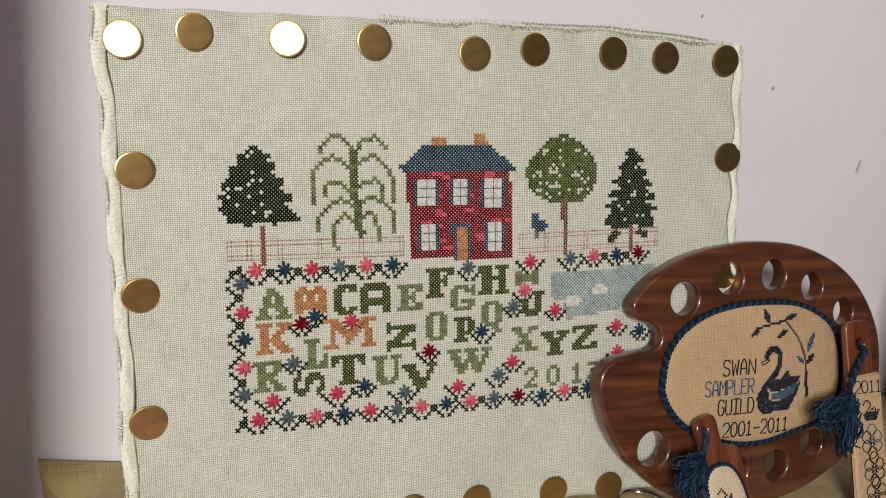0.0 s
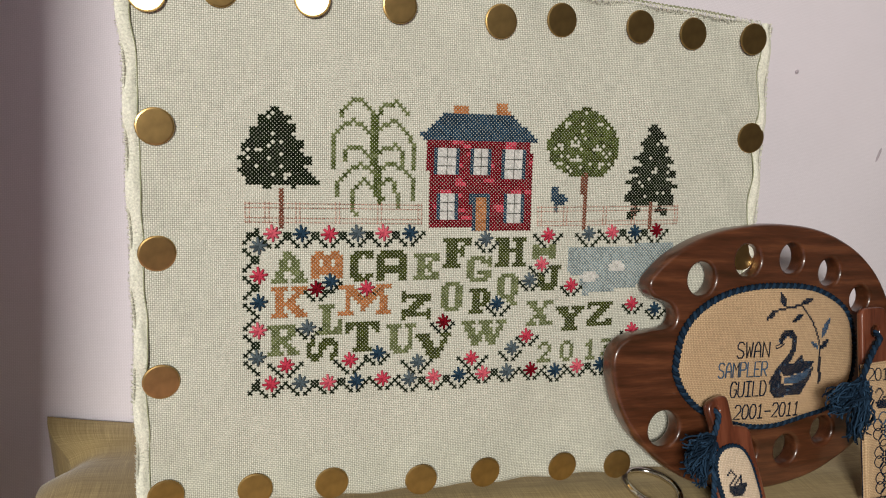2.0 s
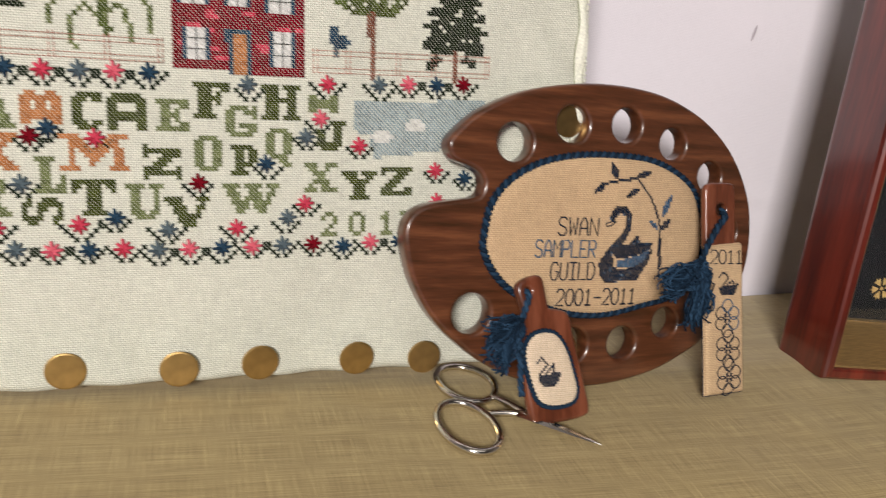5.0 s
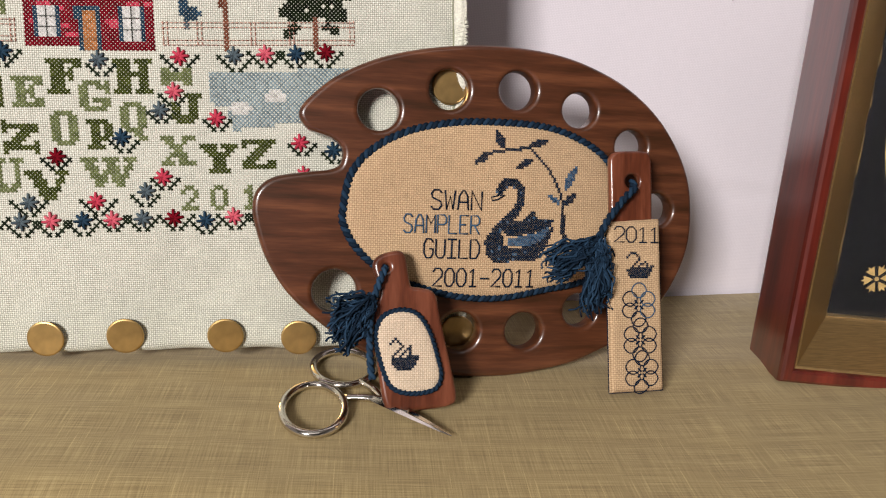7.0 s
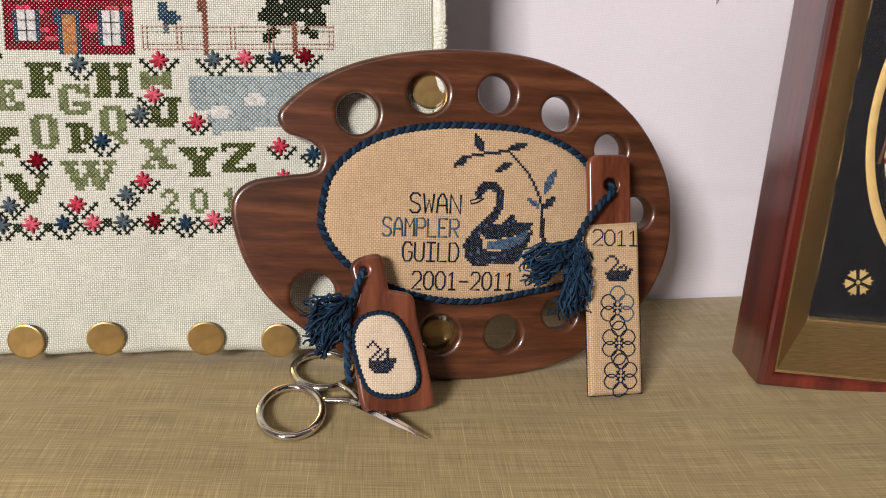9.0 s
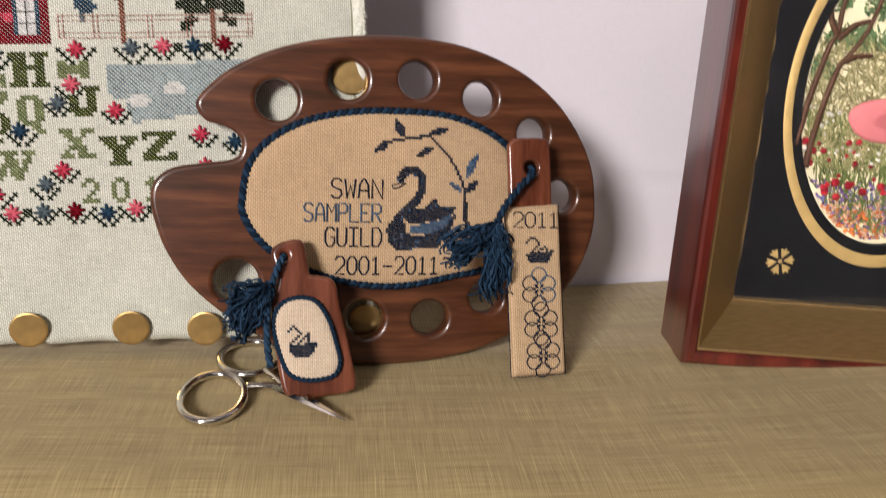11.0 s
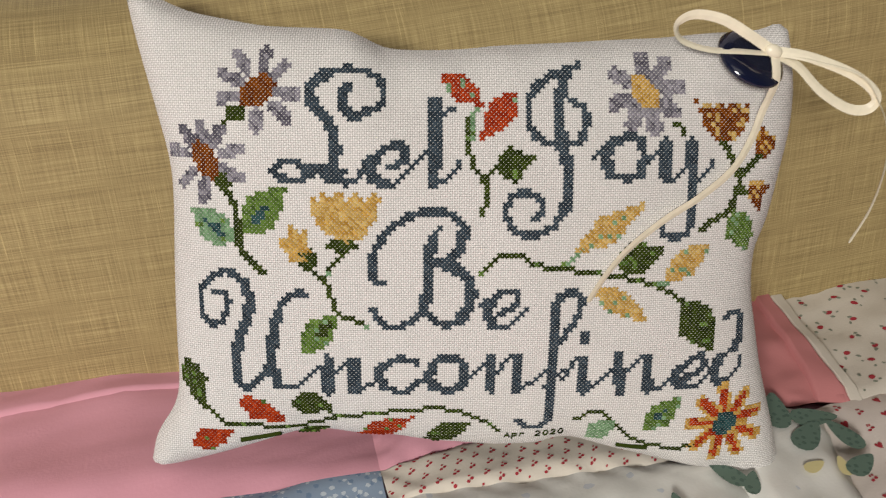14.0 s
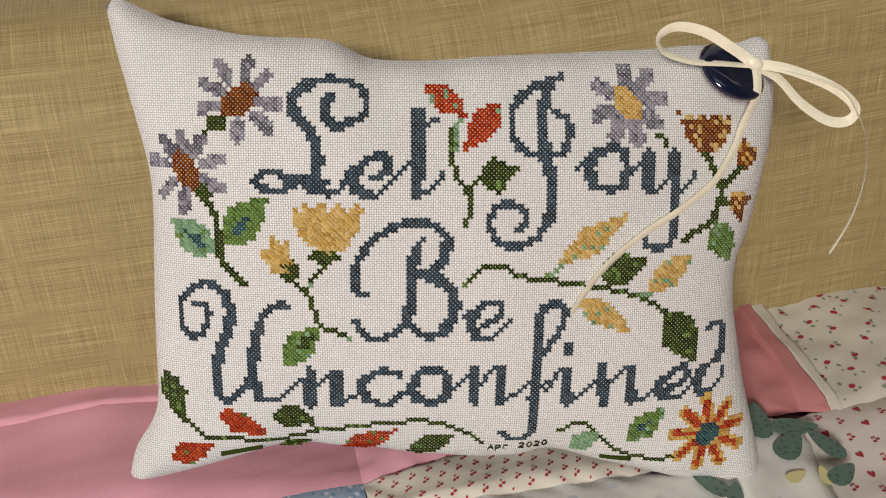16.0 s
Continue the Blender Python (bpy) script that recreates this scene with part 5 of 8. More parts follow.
def sampler_trees():
    c = Chart()
    c.fill([(7.1, 73.9), (8.6, 71.9), (10.7, 70.8), (9.8, 69.4), (12.4, 68.2), (11.3, 66.2), (11.9, 65.5), (14.6, 64.1), (13.0, 62.2), (16.3, 60.0), (14.0, 58.4), (16.7, 56.3), (17.8, 53.9), (15.8, 53.6), (14.0, 54.8), (11.3, 53.1), (9.2, 54.3), (7.1, 53.8), (4.3, 53.1), (2.5, 54.5), (0.7, 53.6), (-0.1, 55.3), (-2.4, 57.4), (-0.4, 59.0), (-2.2, 60.1), (-0.1, 61.5), (-1.4, 63.4), (1.7, 65.2), (0.2, 67.3), (3.0, 68.5), (2.3, 70.3), (5.0, 70.8), (5.3, 72.2)], DARKGREEN)
    sew(sprinkle(c, 0.10, None, 3), "stitched_tree", "dark green fruit tree in cross stitch")
    sew(Chart().stroke([(8.5, 52.5), (8.5, 43.9)], BARK, 1.0, False), "tree_trunk", "brown stitched trunk")
    c = Chart()
    for pts in ([(31.9, 70.8), (31.9, 65.5), (32.4, 60.1), (32.9, 55.0), (33.6, 50.4)], ):
        c.stroke(pts, MOSS, 2, False)
    for pts in ([(23.2, 71.0), (24.3, 73.5), (27.5, 75.7), (30.4, 74.1), (31.0, 72.1)], [(33.1, 72.4), (34.2, 74.5), (37.2, 75.0), (39.0, 74.6), (40.4, 72.4)], [(21.8, 58.8), (21.7, 66.3), (23.5, 68.2), (26.9, 70.0), (29.6, 68.9), (31.3, 67.0)],
                [(32.5, 67.0), (34.9, 69.3), (37.5, 70.3), (40.0, 68.0), (41.8, 65.7), (42.4, 58.7)], [(24.4, 60.0), (24.5, 62.5), (27.0, 63.9), (29.6, 63.2), (31.4, 61.2)], [(32.9, 61.5), (34.9, 63.3), (37.3, 64.0), (39.3, 62.8), (39.5, 59.8)],
                [(22.9, 51.6), (23.1, 55.6), (25.5, 57.8), (28.4, 59.1), (30.7, 58.3), (32.3, 57.4)], [(33.2, 57.7), (35.9, 59.2), (39.5, 58.4), (42.0, 55.7), (42.8, 50.4)], [(27.1, 46.6), (26.7, 52.8), (29.2, 55.1), (31.4, 54.2), (32.6, 53.4)], [(33.8, 53.9), (35.9, 55.4), (37.7, 54.2), (38.1, 48.0)]):
        c.stroke(pts, SAGE, 1)
    for k, v in list(c.cells.items()):
        if v == SAGE and (k[0] + k[1]) % 5 == 0:
            c.cells[k] = MOSS
    sew(c, "stitched_tree", "weeping willow in sage green cross stitch")
    c = Chart()
    c.fill([(87.9, 75.3), (92.9, 75.8), (95.6, 74.0), (98.9, 72.2), (100.9, 69.6), (102.3, 66.0), (101.6, 62.1), (100.0, 58.9), (96.5, 56.8), (92.1, 57.3), (88.1, 56.6), (84.2, 58.8), (81.3, 61.2), (80.2, 64.5), (80.7, 68.0), (83.3, 70.9), (85.9, 72.8)], MOSS)
    sew(sprinkle(sprinkle(c, 0.3, OLIVE, 6, False), 0.17, None, 5), "stitched_tree", "round green orchard tree in cross stitch")
    sew(Chart().stroke([(91.9, 57.3), (92.4, 51.2), (92.6, 42.9)], BARK, 1.6, False), "tree_trunk", "brown stitched trunk")
    c = Chart()
    c.fill([(113.4, 72.6), (116.7, 68.6), (114.9, 67.1), (119.0, 65.2), (116.6, 63.8), (120.6, 61.6), (117.7, 60.2), (121.8, 57.9), (118.3, 56.6), (122.1, 54.3), (119.1, 53.1), (121.9, 50.0), (118.7, 48.5), (114.6, 50.3), (111.5, 48.5), (106.4, 49.6), (104.3, 51.1), (108.0, 54.1), (104.5, 55.4), (109.4, 57.3), (105.6, 58.7), (110.5, 60.9), (107.4, 62.5), (111.1, 65.0), (108.2, 66.7), (112.3, 69.1), (111.1, 70.2)], DARKGREEN)
    sew(sprinkle(c, 0.08, None, 8), "stitched_tree", "dark green fir tree in cross stitch")
    c = Chart()
    c.stroke([(106.6, 45.8), (108.7, 47.6)], DARKGREEN, 2, False)
    c.stroke([(116.4, 47.7), (118.5, 46.5)], DARKGREEN, 2, False)
    c.stroke([(113.1, 49.2), (113.7, 42.9)], BARK, 1, False)
    sew(c, "tree_trunk", "brown stitched trunk with low dark green twigs")
    c = Chart()
    c.fill([(82.0, 53.7), (83.7, 54.2), (84.5, 51.9), (86.8, 51.2), (87.6, 52.5), (87.3, 50.3), (85.6, 49.0), (83.9, 48.7), (82.0, 50.3)], BLUE)
    c.stroke([(83.2, 48.4), (83.6, 47.4)], GREY, 1, False)
    sew(c, "stitched_bird", "small blue-grey bird in cross stitch")


def sampler_fence():
    for rails, posts in ((([(-0.2, 48.8), (45.5, 48.3)], [(-0.3, 45.2), (45.6, 44.5)]), ([(0.2, 49.7), (0.1, 44.1)], [(5.0, 49.7), (4.9, 44.0)], [(12.6, 49.6), (12.6, 43.9)], [(22.7, 49.6), (22.7, 43.8)], [(33.6, 49.5), (33.6, 43.6)], [(44.4, 49.2), (44.5, 43.5)])),
                         (([(77.8, 47.8), (123.0, 48.2)], [(77.9, 43.8), (123.3, 44.1)]), ([(78.6, 48.7), (78.8, 43.0)], [(86.4, 48.7), (86.6, 42.9)], [(98.8, 48.6), (99.1, 43.1)], [(107.9, 48.9), (108.2, 43.3)], [(122.2, 49.2), (122.6, 43.7)]))):
        verts, faces = [], []
        lines = []
        for (x0, y0), (x1, y1) in rails:
            n = int(x1 - x0)
            for up in (-0.55, 0.55):
                lines += [((x0 + i, y0 + (y1 - y0) * i / n + up), (x0 + i + 0.72, y0 + (y1 - y0) * (i + 0.72) / n + up)) for i in range(n)]
        for (x0, y0), (x1, y1) in posts:
            n = int(abs(y1 - y0))
            for out in (-0.5, 0.5):
                lines += [((x0 + out, y0 + (y1 - y0) * i / n), (x0 + out, y0 + (y1 - y0) * (i + 0.72) / n)) for i in range(n)]
        for a, b in lines:
            tube(verts, faces, [LINEN_LOCAL(*a)[0] + SAMPLER.n * 0.0002, LINEN_LOCAL((a[0] + b[0]) / 2, (a[1] + b[1]) / 2)[0] + SAMPLER.n * 0.0006, LINEN_LOCAL(*b)[0] + SAMPLER.n * 0.0002], 0.0003, 4)
        mesh_part("stitched_fence", verts, faces, T_FENCE, SAMPLER_THING, "pale pink rail fence in running stitch")


def sampler_house():
    c = Chart()
    c.fill([(46.1, 65.8), (75.4, 65.5), (76.5, 42.1), (47.3, 42.8)], RED)
    rnd = random.Random(2)
    cells = sorted(c.cells)
    for k in range(26):
        i, j = rnd.choice(cells)
        for a in range(rnd.choice((2, 3, 3))):
            if (i + a, j) in c.cells:
                c.cells[i + a, j] = ROSE
    c.fill([(44.1, 67.2), (50.9, 73.0), (54.4, 73.1), (69.8, 72.9), (77.0, 66.4), (76.1, 65.5), (62.2, 65.8), (44.9, 66.4)], BLUE)
    c.fill([(52.6, 75.4), (56.5, 75.5), (56.6, 73.1), (53.0, 73.0)], ORANGE)
    c.fill([(65.0, 75.5), (68.4, 75.6), (68.6, 73.2), (65.4, 73.1)], ORANGE)
    panes = []
    for corners in ([(47.9, 63.8), (54.3, 63.9), (54.8, 56.7), (48.3, 56.7)], [(57.6, 63.8), (63.9, 63.8), (64.1, 56.6), (58.0, 56.6)], [(67.2, 63.8), (73.4, 63.6), (73.7, 56.2), (67.7, 56.3)], [(49.0, 52.2), (54.9, 52.0), (55.4, 44.9), (49.5, 44.9)], [(67.9, 51.7), (73.9, 51.6), (74.3, 44.4), (68.3, 44.4)]):
        xs, ys = [round(p[0]) for p in corners], [round(p[1]) for p in corners]
        x0, x1, y0, y1 = min(xs), max(xs) - 1, min(ys), max(ys) - 1
        for i in range(x0, x1 + 1):
            for j in range(y0, y1 + 1):
                c.cells[i, j] = BLUE if i in (x0, x1) else WHITE
        panes.append((x0 + 1, x1, y0, y1 + 1))
    c.fill([(58.4, 51.6), (63.9, 51.6), (64.4, 42.3), (58.8, 42.4)], BLUE)
    c.fill([(59.7, 50.7), (63.0, 50.6), (63.2, 42.3), (60.1, 42.4)], ORANGE)
    sew(c, "stitched_house", "red stitched house with blue roof, five windows and a door", thick=0.44)
    lines = []
    for x0, x1, y0, y1 in panes:
        for q in (1 / 3, 2 / 3):
            lines.append([(x0, y0 + (y1 - y0) * q), (x1, y0 + (y1 - y0) * q)])
        lines.append([((x0 + x1) / 2, y0), ((x0 + x1) / 2, y1)])
    verts, faces = [], []
    for line in lines:
        tube(verts, faces, [LINEN_LOCAL(x, y)[0] + SAMPLER.n * 0.0008 for x, y in line], 0.00022, 4)
    mesh_part("window_bars", verts, faces, T_VINE, SAMPLER_THING, "thin dark backstitched window bars")


LETTERS = {
    "A": ("...XX....", "...XXX...", "..XX.XX..", "..XX.XX..", "..XXXXX..", ".XX..XXX.", ".XX...XX.", "XXXX.XXXX",),
    "B": (".XX..XX.", "XXXXXXXX", "XX.XX.XX", "XX.XX.XX", "XXXXXXXX", "XXXXXXXX", "XX....XX",),
    "C": (".XXXXX", "XXX.XX", "XX....", "XX....", "XX....", "XX....", "XXX.XX", ".XXXX.",),
    "D": (".XXXXXX.", "XXXXXXXX", "XX....XX", "XX....XX", "XXXXXXXX", "XXXXXXXX", "XX....XX", "XX....XX",),
    "E": ("XXXXXXX", ".XX..XX", ".XX.X..", ".XXXX..", ".XX.X..", ".XX..XX", "XXXXXXX",),
    "F": ("XXXXXXXX", ".XXX..XX", ".XXX.X..", ".XXXXX..", ".XXX.X..", ".XXX....", ".XXX....", "XXXXX...",),
    "G": (".XXXX.X", "XX..XXX", "XX....X", "XX.....", "XX.XXXX", "XX...XX", ".XXXXX.",),
    "H": ("XXXX.XXXX", ".XXX..XX.", ".XXX..XX.", ".XXXXXXX.", ".XXX..XX.", ".XXX..XX.", ".XXX..XX.", "XXXX.XXXX",),
    "I": ("XX...XX", "XXXXXXX", "XXXXXXX", "XX...XX",),
    "J": ("...XXXX", "....XX.", "XX..XX.", "XX..XX.", "XX..XX.", "XXXXXX.", ".XXXX..",),
    "K": ("XXXX.XXXX", ".XX...XX.", ".XX..XX..", ".XX.XX...", ".XXXXX...", ".XX.XXX..", ".XX..XXX.", "XXXX..XXX",),
    "L": (".XXXX..", "..XX...", "..XX...", "..XX...", "..XX..X", "..XX..X", "..XX.XX", "XXXXXXX",),
    "M": ("XXXX......XXXX", "..XXX....XXX..", "..XXXX..XXXX..", "..X.XXXXXX.XX.", "..X..XXXX..XX.", "..X...XX...XX.", "..X...X....XX.", "XXXX......XXXX",),
    "N": ("X.......", "XXXXXXXX", "X...XXXX", "...XXX..", "..XXX...", "XXXX...X", "XXXXXXXX", "X......X",),
    "O": (".XXXX.", "XX..XX", "XX..XX", "XX..XX", "XX..XX", "XX..XX", "XX..XX", ".XXXX.",),
    "P": ("XXXXX.", ".XX.XX", ".XX.XX", ".XX.XX", ".XXXX.", ".XX...", "XXXX..",),
    "Q": (".XXXX.", "XX..XX", "XX..XX", "XX..XX", "XX..XX", "XX..XX", ".XXXX.", "...XX.", "....XX",),
    "R": ("XXXXXXX.", ".XX..XX.", ".XX..XX.", ".XXXXX..", ".XXXX...", ".XX.XX..", ".XX..XX.", "XXXX.XXX",),
    "S": (".XXXX.", "XX..XX", "XX....", ".XXXX.", "...XXX", "....XX", "XX..XX", ".XXXX.",),
    "T": ("XXXXXXXXX", "XX.XXX.XX", "X..XXX..X", "...XXX...", "...XXX...", "...XXX...", "...XXX...", "..XXXXX..",),
    "U": ("XXXX.XXX", ".XX...X.", ".XX...X.", ".XX...X.", ".XX...X.", ".XX...X.", ".XXX.XX.", "..XXXX..",),
    "V": ("XXXX...XXX", ".XXX....X.", "..XXX..XX.", "..XXX..X..", "...XXXXX..", "...XXXX...", "....XXX...",),
    "W": ("XXXX.XXXX.XXX", ".XX...XX...X.", ".XXX..XXX.XX.", "..XX.XXXX.X..", "..XXXX.XXXX..", "...XXX.XXX...", "...XX...XX...",),
    "X": ("XXX..XXX", ".XX..X..", "..XXX...", "...XX...", "..XXXX..", ".X..XX..", "XXX.XXXX",),
    "Y": ("XXXX.XXXX", ".XXX..XX.", "..XXXXX..", "...XXX...", "...XXX...", "...XXX...", "..XXXXX..",),
    "Z": ("XXXXXXXX", "X...XXX.", "...XXX..", "..XXX...", ".XXX....", "XXX...XX", "XXXXXXXX",),
    "2": (".XX.", "X..X", "...X", "..X.", ".X..", "XXXX",),
    "0": (".XX.", "X..X", "X..X", "X..X", "X..X", ".XX.",),
    "1": (".X.", "XX.", ".X.", ".X.", ".X.", "XXX",),
    "3": ("XXX.", "...X", ".XX.", "...X", "X..X", ".XX.",),
}


def quarter(rows):
    """A letter laid on its back."""
    wide = max(len(r) for r in rows)
    rows = [r.ljust(wide, ".") for r in rows]
    return ["".join(rows[c][wide - 1 - r] for c in range(len(rows))) for r in range(wide)]


def sampler_alphabet():
    words = "A B C D E F G H I K L M N O P Q J R S T U V W X Y Z 2 0 1 3".split()
    feet = [(6, 29), (16, 30), (26, 29), (33, 29), (43, 29), (51, 32), (58, 28), (66, 32), (77, 34), (6, 20), (17, 15), (23, 20), (40, 18), (51, 20), (59, 19), (67, 21), (79, 25), (5, 10), (15, 8), (25, 10), (36, 9), (44, 7), (57, 10), (76, 15), (85, 13), (95, 14), (80, 4), (87, 4), (95, 4), (100, 4)]
    dark = "CDFHJNPSTVYZ"
    for letter, (x, y) in zip(words, feet):
        rows = quarter(LETTERS[letter]) if letter == "S" else LETTERS[letter]
        slot = ORANGE if letter in "BKM" else OLIVE if letter in dark else SAGE
        sew(Chart().glyph(round(x), round(y), rows, slot), "stitched_letter", "stitched " + ("numeral " if letter.isdigit() else "letter ") + letter)


def sampler_border():
    top, left, low = Chart(), Chart(), Chart()

    def vee(c, x, y, turn=False, arms=4):
        for k in range(1, arms + 1):
            for s in (-1, 1):
                i, j = (k * s, k - 4) if not turn else (k - 4, k * s)
                c.cells[math.floor(x + i), math.floor(y + j)] = VINE
    ring = (PINK, BLUE, ROSE, GREY, PINK, BLUE, ROSE, GREY, PINK, BLUE, PINK, GREY, RED, BLUE)
    for k, (x, y) in enumerate([(6.3, 41.8), (13.5, 41.7), (20.6, 41.5), (27.7, 41.6), (34.7, 41.7), (41.8, 41.6)]):
        vee(top, x, y)
        star(x, y, ring[k])
    for k, (x, y) in enumerate([(94.1, 40.9), (101.5, 41.3), (108.7, 41.3), (115.8, 41.7)]):
        vee(top, x, y)
        star(x, y, (GREY, PINK, BLUE, RED)[k], 2.1)
    for k, (x, y) in enumerate([(2.9, 38.6), (2.9, 31.1), (2.9, 24.2), (2.7, 16.9), (2.4, 9.8)]):
        vee(left, x, y, True)
        star(x, y, (GREY, ROSE, BLUE, PINK, GREY)[k])
    left.stroke([(0.3, 0.1), (2.7, 3.5)], VINE, 1, False)
    left.stroke([(0.9, 41.2), (2.8, 41.7)], VINE, 1, False)
    for k, (x, y) in enumerate([(5.8, 2.7), (13.3, 2.6), (20.5, 2.2), (27.9, 2.1), (35.1, 2.3), (42.4, 1.8), (49.3, 1.9), (56.6, 1.9), (63.6, 2.0), (70.7, 2.2), (78.0, 2.2), (85.5, 1.5), (92.4, 2.4), (99.8, 2.4)]):
        vee(low, x, y)
        star(x, y, ring[(k + 2) % 14])
    spots = [(17.3, 27.4), (20.9, 29.2), (30.3, 27.2), (15.1, 17.1), (51.7, 17.2), (26.2, 7.9), (33.7, 9.3), (44.7, 6.4), (9.6, 7.4), (67.0, 21.7), (76.3, 28.1), (79.8, 32.5), (89.3, 26.2), (109.0, 20.2), (117.0, 18.2), (124.0, 14.8), (109.7, 12.4), (71.9, 8.8), (76.1, 12.2), (60.1, 6.5), (63.0, 39.8), (81.5, 40.6)]
    tones = (RED, BLUE, ROSE, GREY, RED, ROSE, BLUE, GREY, ROSE, BLUE, GREY, PINK, ROSE, ROSE, BLUE, ROSE, ROSE, GREY, ROSE, ROSE, GREY, ROSE)
    loose = Chart()
    for k, ((x, y), t) in enumerate(zip(spots, tones)):
        vee(loose, x, y, False, 4 if k in (8, 5, 7, 19, 21) else 3)
        star(x, y, t, 2.1)
    sew(top, "border_vine", "dark green zigzag border vine")
    sew(left, "border_vine", "dark green zigzag border vine")
    sew(low, "border_vine", "dark green zigzag border vine")
    sew(loose, "border_vine", "dark green stems of scattered flowers")
    c = Chart()
    c.fill([(87.9, 37.0), (121.8, 37.8), (122.5, 27.6), (105.6, 24.8), (92.9, 23.3), (91.5, 28.6), (88.3, 30.0)], POND)
    for p in [(95.0, 28.5), (103.8, 31.2)]:
        c.oval(p, 2.6, 1.6, WHITE)
    sew(c, "stitched_pond", "pale blue stitched pond with two white patches", (), 0.3)


sampler_trees()
sampler_fence()
sampler_house()
sampler_alphabet()
sampler_border()


# ---- stitching on the palette, the fob and the needle case ----
STROKES = {
    "S": "1,.85 .75,1 .25,1 0,.8 .1,.6 .9,.4 1,.2 .75,0 .25,0 0,.15", "W": "0,1 .2,0 .5,.7 .8,0 1,1", "A": "0,0 .1,.7 .4,1 .6,1 .9,.7 1,0|.05,.4 .95,.4", "N": "0,0 0,1 1,0 1,1",
    "M": "0,0 0,1 .5,.5 1,1 1,0", "P": "0,0 0,1 .75,1 1,.85 1,.6 .75,.48 0,.48", "L": "0,1 0,0 1,0", "E": "1,1 0,1 0,0 1,0|0,.5 .7,.5", "R": "0,0 0,1 .75,1 1,.85 1,.6 .75,.48 0,.48|.4,.48 1,0",
    "G": "1,.82 .75,1 .25,1 0,.75 0,.25 .25,0 .75,0 1,.2 1,.48 .6,.48", "U": "0,1 0,.2 .25,0 .75,0 1,.2 1,1", "I": "0,0 1,0|.5,0 .5,1|0,1 1,1", "D": "0,0 0,1 .65,1 1,.7 1,.3 .65,0 0,0",
    "2": "0,.8 .2,1 .75,1 1,.8 .95,.55 0,0 1,0", "0": ".3,0 0,.25 0,.75 .3,1 .7,1 1,.75 1,.25 .7,0 .3,0", "1": ".15,.8 .5,1 .5,0|.1,0 .9,0", "-": "0,.45 1,.45",
}


def lettering(name, text, sheet, low, high, material, parent, ground, radius, label, gap=0.3):
    """Backstitched capitals between two corners."""
    (x0, y0), (x1, y1) = low, high
    pitch = (x1 - x0) / (len(text) + gap * (len(text) - 1)) * (1 + gap)
    wide = pitch / (1 + gap)
    for k, ch in enumerate(text):
        lines = []
        for run in STROKES[ch].split("|"):
            pts = [tuple(float(q) for q in p.split(",")) for p in run.split()]
            lines.append([(x0 + k * pitch + a * wide, y0 + b * (y1 - y0)) for a, b in pts])
        verts, faces = [], []
        for line in lines:
            tube(verts, faces, [ground(x, y)[0] + sheet.n * radius * 0.6 for x, y in line], radius, 5)
        mesh_part("stitched_letter", verts, faces, material, parent, label)


def inverse_of(ob):
    return Matrix.Translation(-Vector(ob.location))


PAD_LOCAL = local_ground(PAD_GROUND, inverse_of(PALETTE_THING))
TAG_LOCAL = local_ground(TAG_GROUND, inverse_of(TAG_THING))
MARK_LOCAL = local_ground(MARK_GROUND, inverse_of(MARK_THING))


